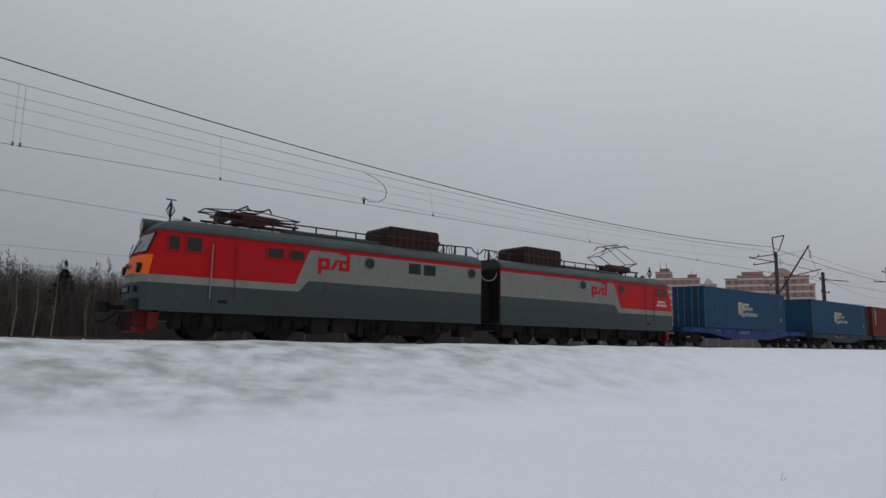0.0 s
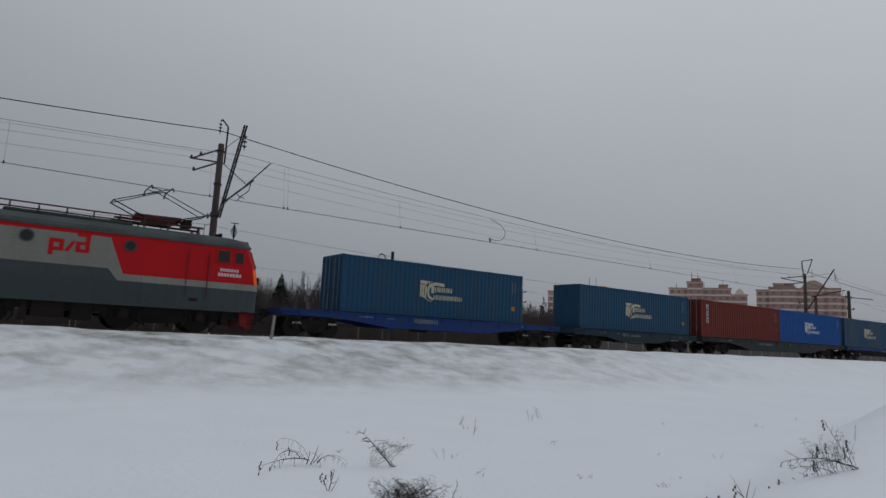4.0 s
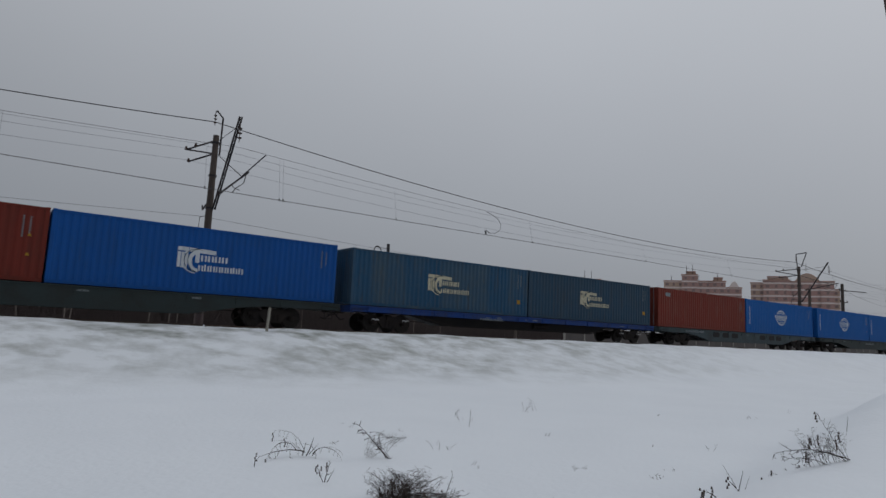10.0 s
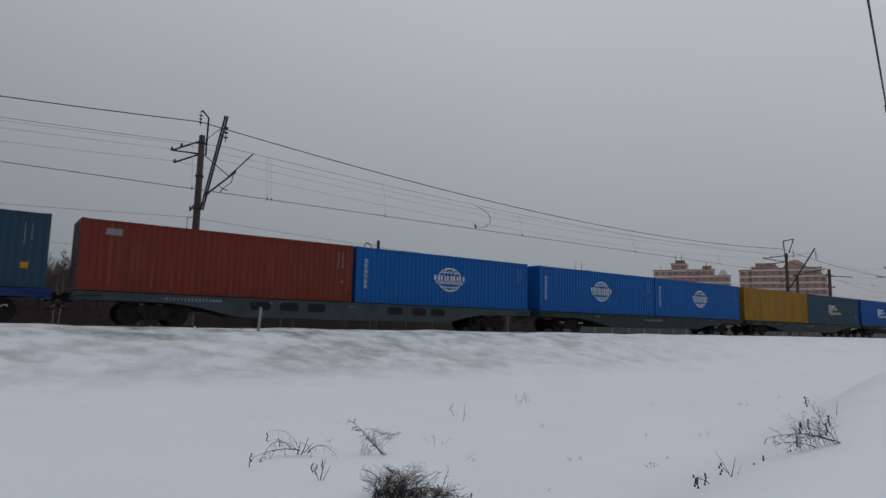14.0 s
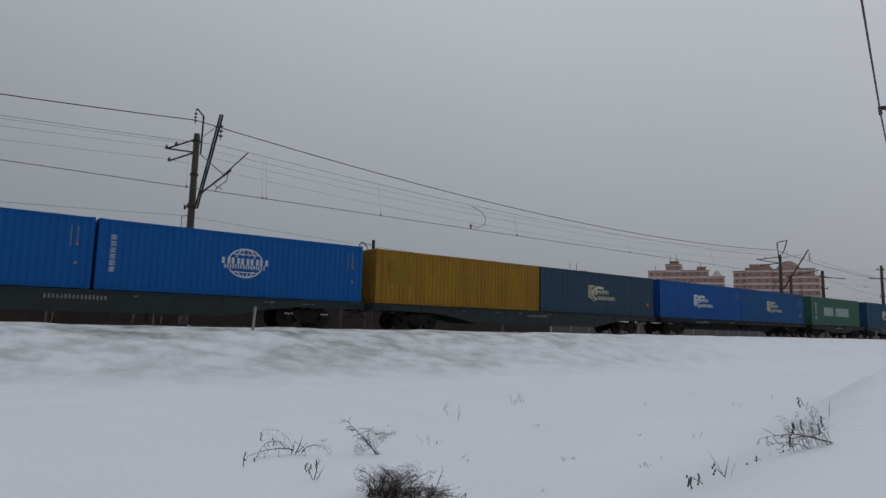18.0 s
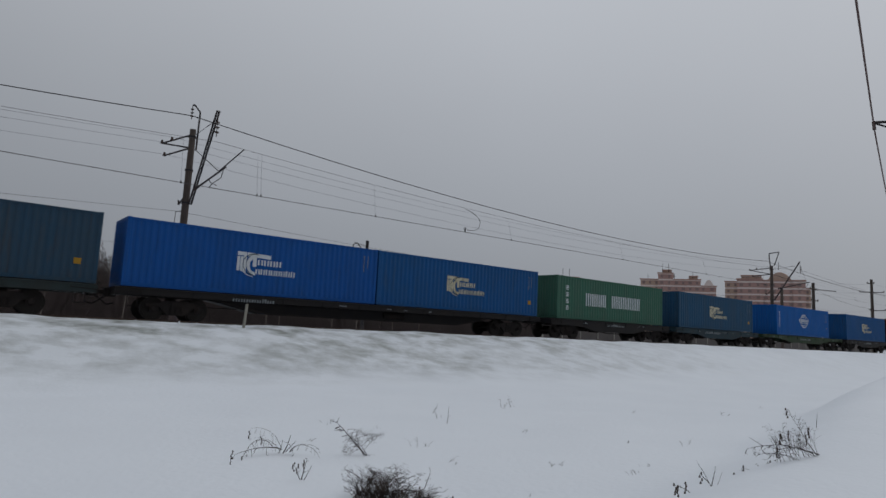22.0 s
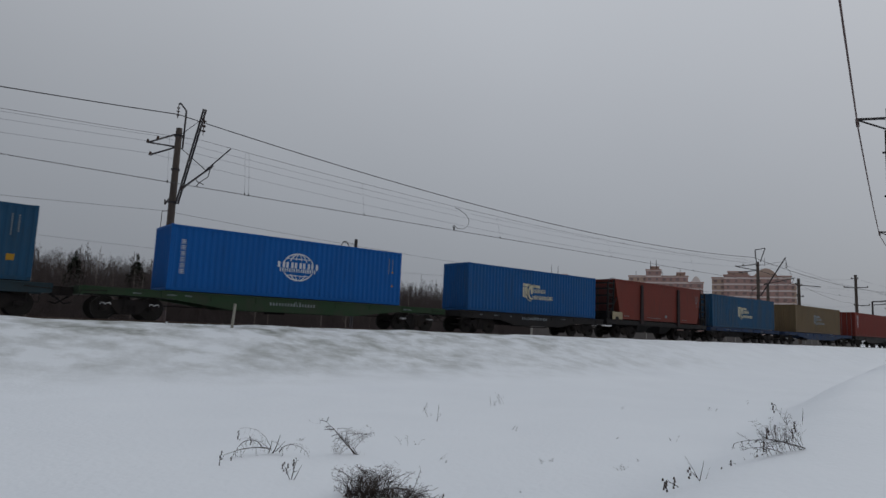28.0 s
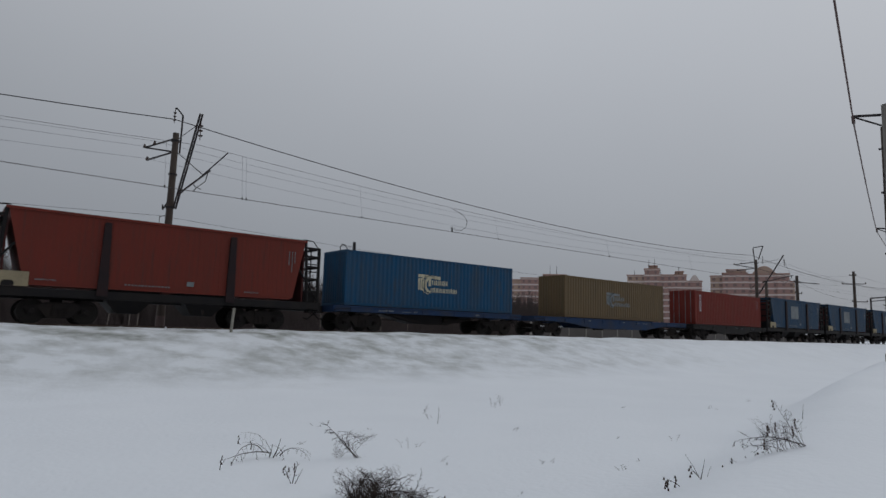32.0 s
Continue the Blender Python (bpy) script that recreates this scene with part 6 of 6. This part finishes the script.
        # the strokes read from -x to +x on both sides of either half
        for u, v0, u1, v1 in ((0, -0.14, 0.13, 0.36), (0.13, 0.25, 0.34, 0.36), (0.27, 0.06, 0.40, 0.36), (0.13, 0.0, 0.40, 0.11), (0.98, 0.0, 1.10, 0.60),
                              (0.74, 0.50, 1.10, 0.62), (0.72, 0.0, 0.84, 0.32), (0.72, 0.0, 1.0, 0.11), (0.72, 0.24, 1.0, 0.33)):
            bx(bm, o0 + g * u, o0 + g * u1, y0, y1, z0 + k * v0, z0 + k * v1)
        prism(bm, poly([(o0 + g * 0.42, z0), (o0 + g * 0.54, z0), (o0 + g * 0.72, z0 + k * 0.34), (o0 + g * 0.60, z0 + k * 0.34)]), "y", y0, y1)
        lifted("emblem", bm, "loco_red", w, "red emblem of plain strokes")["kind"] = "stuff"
        bm = B()
        for k in range(7):
            bx(bm, 15.85 + k * 0.12, 15.93 + k * 0.12, min(y, y + side * 0.004), max(y, y + side * 0.004), 2.58, 2.70)
        for k in range(8):
            bx(bm, 15.72 + k * 0.13, 15.81 + k * 0.13, min(y, y + side * 0.004), max(y, y + side * 0.004), 2.36, 2.50)
        if not leading:
            lifted("number_marks", bm, "logo_white", w, "white number marks")
        else:
            bm.free()
    # cab front: windscreens, lamps, number bar, buffer beam, snow plough
    for s in (-1, 1):
        # two large raked panes in dark frames
        for grow, proud, nm, mat in ((0.05, 0.045, "windscreen_frame", "frame_black"), (0.0, 0.07, "windscreen", "cab_glass")):
            y0, y1 = s * (0.08 - grow * 0.6), s * (1.34 + grow)
            pts = [(14.92, y0, 2.88 - grow), (15.06, y1, 2.88 - grow), (15.32, y1 * 0.97, 3.55 + grow), (15.17, y0, 3.55 + grow)]
            bm = B()
            fr = [bm.verts.new((X(p - proud), k, z)) for p, k, z in pts]
            bk = [bm.verts.new((X(p + 0.12), k, z)) for p, k, z in pts]
            bm.faces.new(fr), bm.faces.new(bk[::-1])
            for i in range(4):
                bm.faces.new((fr[i], fr[(i + 1) % 4], bk[(i + 1) % 4], bk[i]))
            lifted(nm, bm, mat, w, "raked windscreen pane, greyed for the reflected sky" if mat == "cab_glass" else "dark window surround")
        lamp = lifted("marker_lamp", tube(B(), (X(15.05), s * 1.12, 2.33), (X(14.79), s * 1.12, 2.33), 0.15, n=14), "frame_black", w, "round dark marker lamp")
        lifted("lens", tube(B(), (X(14.79), s * 1.12, 2.33), (X(14.78), s * 1.12, 2.33), 0.11, n=14), "window_glass", lamp)
        lifted("wiper", tube(B(), (X(14.82), s * 0.25, 2.86), (X(14.99), s * 0.7, 3.3), 0.015), "frame_black", w)
        lifted("step_rail", bent(B(), [(X(14.9), s * 1.3, 0.9), (X(14.8), s * 1.35, 0.45), (X(15.2), s * 1.35, 0.45)], 0.03), "running_gear", w)
        lifted("plough_side", prism(B(), poly([(15.25, 0.80), (15.62, 0.80), (15.5, 0.34), (15.22, 0.34)]), "y", min(s * 1.1, s * 1.36), max(s * 1.1, s * 1.36)), "pilot_red", w, "red snow plough cheek")
    bm = B()
    for k in range(6):
        bx(bm, 14.705, 14.715, -0.42 + k * 0.15, -0.31 + k * 0.15, 1.53, 1.70)
    lifted("number_plate", bx(B(), 14.715, 14.77, -0.5, 0.55, 1.47, 1.76), "frame_black", w, "dark number plate")
    lifted("number_marks", bm, "mark_dim", w, "dull white number marks")
    bm = bx(B(), 14.70, 14.78, -0.4, 0.4, 2.40, 2.46)
    for s in (-1, 1):
        lifted("corner_lamp", tube(B(), (X(15.0), s * 1.08, 1.62), (X(14.76), s * 1.08, 1.62), 0.13, n=12), "frame_black", w, "round dark lower lamp")
    lifted("nose_emblem", bm, "loco_light", w, "pale wing-shaped emblem")
    lifted("nose_disc", tube(B(), (X(14.78), 0, 2.43), (X(14.69), 0, 2.43), 0.1, n=4), "frame_black", w)
    lifted("waist_rail", bx(B(), 14.70, 14.80, -0.9, 0.9, 2.13, 2.17), "loco_light", w)
    lifted("buffer_beam", bx(B(), 14.72, 15.0, -1.35, 1.35, 0.86, 1.25), "frame_black", w)
    lifted("plough", prism(B(), poly([(14.85, 0.84), (15.3, 0.84), (15.25, 0.2), (14.95, 0.2)]), "y", -1.1, 1.1), "pilot_red", w, "dark red snow plough")
    for k in range(9):
        lifted("brush_bar", tube(B(), (X(14.84), -1.0 + k * 0.25, 0.8), (X(14.8), -1.0 + k * 0.25, 0.25), 0.02, n=5), "running_gear", w)
    coupler(w, X(14.75), -m)
    h = lifted("headlight", tube(B(), (X(15.75), 0, 3.97), (X(15.08), 0, 3.98), 0.30, 0.29, n=18), "loco_dark", w, "round roof headlight housing")
    lifted("headlight_fairing", tube(B(), (X(17.3), 0, 3.92), (X(15.7), 0, 3.97), 0.10, 0.30, n=14), "loco_roof", w)
    lifted("lens", tube(B(), (X(15.08), 0, 3.98), (X(15.06), 0, 3.98), 0.24, n=18), "headlight_glass", h, "creamy headlight glass")
    # roof gear
    lifted("aerial", bent(B(), [(X(15.9), -0.5, 4.0), (X(15.9), -0.5, 5.0)], 0.03), "frame_black", w)
    bm = B()
    for k in range(4):
        a = k * math.pi / 4
        for sg in (-1, 1):
            bent(bm, [(X(15.9), -0.5, 4.3), (X(15.9) + sg * 0.16 * math.cos(a), -0.5 + sg * 0.16 * math.sin(a), 4.6), (X(15.9), -0.5, 4.95)], 0.012, 4)
    tube(bm, (X(15.72), -0.5, 5.0), (X(16.08), -0.5, 5.0), 0.02)
    lifted("aerial_cage", bm, "frame_black", w)
    lifted("horn", tube(B(), (X(16.65), -0.35, 4.35), (X(16.4), -0.35, 4.37), 0.05, 0.11), "frame_black", w)
    lifted("horn_post", tube(B(), (X(16.65), -0.35, 4.1), (X(16.65), -0.35, 4.4), 0.04), "frame_black", w)
    for s in (-1, 1):
        lifted("roof_rail", tube(B(), (X(18.5), s * 0.74, 4.64), (X(28.4), s * 0.74, 4.64), 0.03, n=6), "rust_bar", w, "reddish roof busbar")
        for k in range(10):
            s0 = 18.8 + k * 0.95
            lifted("busbar_insulator", tube(B(), (X(s0), s * 0.74, 4.1), (X(s0), s * 0.74, 4.64), 0.045, 0.03, n=6), "insulator", w)
    lifted("roof_hatch", bevelled(bx(B(), 20.2, 24.7, -0.95, 0.95, 4.12, 4.36), 0.09, 3), "roof_hatch_green", w, "long dark green roof hatch")
    v = lifted("ventilation_box", prism(B(), poly([(25.05, 4.15), (27.92, 4.15), (27.92, 5.0), (27.82, 5.12), (25.15, 5.12), (25.05, 5.0)]), "y", -1.0, 1.0), "roof_box", w, "dark brown rooftop ventilation box")
    for s in (-1, 1):
        lifted("rail", bx(B(), 25.0, 27.97, min(s * 1.0, s * 1.04), max(s * 1.0, s * 1.04), 4.62, 4.70), "rust_bar", v)
        for k in range(8):
            lifted("rib", bx(B(), 25.2 + k * 0.355, 25.25 + k * 0.355, min(s * 1.0, s * 1.025), max(s * 1.0, s * 1.025), 4.2, 5.0), "roof_box", v)
    # busbar over the end, with its insulators, a coil and a slack jumper to the other half
    lifted("end_busbar", bent(B(), [(X(28.2), -0.5, 4.66), (X(30.1), -0.5, 4.72), (X(30.4), -0.5, 4.72), (X(30.62), -0.5, 4.5), (X(30.8), -0.5, 4.46)], 0.03), "rust_bar", w, "reddish roof busbar")
    for k in range(3):
        lifted("post_insulator", tube(B(), (X(28.6 + k * 0.72), -0.5, 4.15), (X(28.6 + k * 0.72), -0.5, 4.68), 0.075, 0.04, n=8), "insulator", w)
    lifted("coil", bent(B(), [(X(28.95 + 0.16 * math.cos(a * 0.524)), 0.1 + 0.02 * a, 4.6 + 0.17 * math.sin(a * 0.524)) for a in range(13)], 0.022, 5), "frame_black", w)
    lifted("switch_arm", bent(B(), [(X(29.3), 0.2, 4.15), (X(29.35), 0.2, 4.75), (X(29.62), 0.2, 4.86), (X(29.7), 0.2, 4.4)], 0.025, 5), "frame_black", w)
    lifted("spark_rod", tube(B(), (X(30.0), 0.4, 4.15), (X(30.0), 0.4, 4.9), 0.02, n=5), "frame_black", w)
    lifted("spark_rod", tube(B(), (X(29.85), 0.6, 4.15), (X(29.82), 0.6, 4.82), 0.02, n=5), "frame_black", w)
    # pantograph
    p = lifted("pantograph", bx(bx(B(), 17.3, 20.9, -0.62, -0.54, 4.5, 4.58), 17.3, 20.9, 0.54, 0.62, 4.5, 4.58), "rust_bar", w, "steel pantograph on insulators")
    for s0 in (17.5, 20.7):
        for y in (-0.58, 0.58):
            lifted("foot_insulator", tube(B(), (X(s0), y, 4.15), (X(s0), y, 4.5), 0.09, 0.06, n=8), "insulator", p)
    lifted("base_shaft", bx(B(), 18.5, 19.7, -0.6, 0.6, 4.55, 4.72), "roof_box", p)
    for y in (-0.27, 0.27):
        lifted("drive_cylinder", tube(B(), (X(18.2), y, 4.80), (X(20.1), y, 4.78), 0.13, 0.10, n=10), "rust_bar", p, "dark red pantograph drive")
    lifted("spring_box", bx(B(), 17.75, 18.1, -0.35, 0.35, 4.52, 4.86), "frame_black", p)
    bm = B()
    if leading:
        for y in (-0.5, 0.5):
            tube(bm, (X(19.5), y, 4.68), (X(17.15), y * 0.9, 4.86), 0.028)
            tube(bm, (X(18.7), y, 4.68), (X(21.0), y * 0.9, 4.84), 0.028)
            tube(bm, (X(17.15), y * 0.9, 4.86), (X(19.3), y * 0.6, 5.08), 0.02)
            tube(bm, (X(21.0), y * 0.9, 4.84), (X(18.9), y * 0.6, 5.08), 0.02)
        tube(bm, (X(17.15), -0.5, 4.86), (X(17.15), 0.5, 4.86), 0.025)
        tube(bm, (X(21.0), -0.5, 4.84), (X(21.0), 0.5, 4.84), 0.025)
        head = 5.12
        hs = ((18.55, 18.75), (19.45, 19.65))
    else:
        for y in (-0.5, 0.5):
            tube(bm, (X(19.6), y, 4.68), (X(20.98), y * 0.9, 5.28), 0.028)
            tube(bm, (X(18.7), y, 4.68), (X(17.2), y * 0.9, 5.15), 0.028)
            tube(bm, (X(20.98), y * 0.9, 5.28), (X(19.0), y * 0.6, 6.12), 0.02)
            tube(bm, (X(17.2), y * 0.9, 5.15), (X(19.3), y * 0.6, 6.12), 0.02)
        tube(bm, (X(20.98), -0.5, 5.28), (X(20.98), 0.5, 5.28), 0.025)
        tube(bm, (X(17.2), -0.5, 5.15), (X(17.2), 0.5, 5.15), 0.025)
        tube(bm, (X(20.98), -0.45, 5.28), (X(19.1), 0.3, 6.12), 0.012)
        head = 6.16
        hs = ((18.7, 18.85), (19.55, 19.7))
    lifted("arm_linkage", bm, "frame_black", p)["kind"] = "stuff"
    bm = B()
    for s0, s1 in hs:
        c = X((s0 + s1) / 2)
        bent(bm, [(c, -1.0, head - 0.22), (c, -0.75, head), (c, 0.75, head), (c, 1.0, head - 0.22)], 0.03)
        tube(bm, (c, -0.35, head), (X(19.15), -0.35, head - 0.1), 0.02)
        tube(bm, (c, 0.35, head), (X(19.15), 0.35, head - 0.1), 0.02)
    lifted("collector_head", bm, "frame_black", p)
    # end towards the other half
    lifted("gangway", bx(B(), 30.15, 30.72, -0.75, 0.75, 1.0, 3.3), "frame_black", w, "black gangway bellows")
    lifted("end_wall", bx(B(), 30.15, 30.2, -1.5, 1.5, 0.9, 3.66), "frame_black", w)
    lifted("end_cable", bent(B(), [(X(30.2), -1.3, 3.42), (X(30.3), -1.34, 3.2), (X(30.45), -1.34, 3.06), (X(30.62), -1.34, 3.0), (X(30.81), -1.34, 2.98)], 0.026), "post_grey", w, "pale hose hanging between the halves")
    # running gear
    lifted("underframe", bx(B(), 15.6, 30.1, -1.2, 1.2, 0.62, 0.86), "frame_black", w)
    for c in (18.75, 26.2):
        bm = B()
        for s in (-1, 1):
            y0, y1 = sorted((s * 1.0, s * 1.16))
            prism(bm, [(X(c + a), z) for a, z in ((-2.35, 0.72), (2.35, 0.72), (2.3, 0.5), (1.1, 0.46), (0.6, 0.34), (-0.6, 0.34), (-1.1, 0.46), (-2.3, 0.5))], "y", y0, y1)
            for a in (-1.5, 1.5):
                yy = sorted((s * 1.1, s * 1.32))
                bx(bm, c + a - 0.2, c + a + 0.2, yy[0], yy[1], 0.42, 0.86)
                tube(bm, (X(c + a), s * 1.3, 0.62), (X(c + a), s * 1.38, 0.62), 0.16, n=10)
                for dx in (-0.42, 0.42):
                    for k in range(4):
                        tube(bm, (X(c + a + dx), s * 1.2, 0.42 + k * 0.08), (X(c + a + dx), s * 1.2, 0.47 + k * 0.08), 0.11, n=8)
            for k in range(6):
                yy = sorted((s * 1.12, s * 1.24))
                bx(bm, c - 0.62 + k * 0.03, c + 0.62 - k * 0.03, yy[0], yy[1], 0.30 + k * 0.035, 0.325 + k * 0.035)
            bent(bm, [(X(c - 0.95), s * 1.3, 0.85), (X(c - 0.9), s * 1.34, 0.4), (X(c - 0.7), s * 1.34, 0.2)], 0.035)
            bent(bm, [(X(c + 0.95), s * 1.3, 0.85), (X(c + 0.9), s * 1.34, 0.4), (X(c + 0.7), s * 1.34, 0.2)], 0.035)
        bg = lifted("bogie", bm, "running_gear", w, "dark sprung bogie frame")
        for a in (-1.5, 1.5):
            wheelset(bg, X(c + a), 0.625, LOCO_WHEELS, 0.625)
            lifted("sand_pipe", bent(B(), [(X(c + a - 0.75), -1.25, 0.8), (X(c + a - 0.75), -1.1, 0.35), (X(c + a - 0.62), -0.85, 0.12)], 0.025), "running_gear", bg)
    for s0, s1, z0, z1 in ((21.35, 22.1, 0.28, 0.84), (22.3, 23.4, 0.35, 0.84), (23.5, 23.75, 0.2, 0.84), (29.0, 29.8, 0.3, 0.84), (16.05, 16.35, 0.35, 0.84)):
        lifted("equipment_box", bevelled(bx(B(), s0, s1, -1.32, -0.7, z0, z1), 0.02, 1), "running_gear", w)
    lifted("air_tank", tube(B(), (X(21.3), 0.7, 0.6), (X(23.6), 0.7, 0.6), 0.24, n=12), "running_gear", w)
    MOVES.append((w, q))


locomotive(22.45, 1, True)
locomotive(39.15, -1, False)


def motions():
    """The train rolls by at a steady pace; wheels turn with the way they cover."""
    for ob, q in MOVES:
        walk(ob, [(t, pose(q - SPEED * t, TRACK_Y, 0)) for t in (0, 8, 16, 24, 32)])
    step = 2 / FPS
    times = [i * step for i in range(int(32 / step) + 1)]
    for ob, (x, y, z), r in SPINS:
        turn = math.degrees(SPEED / r)
        walk(ob, [(t, pose(x, y, z, 0, -(turn * t) % 360, 0)) for t in times])


motions()
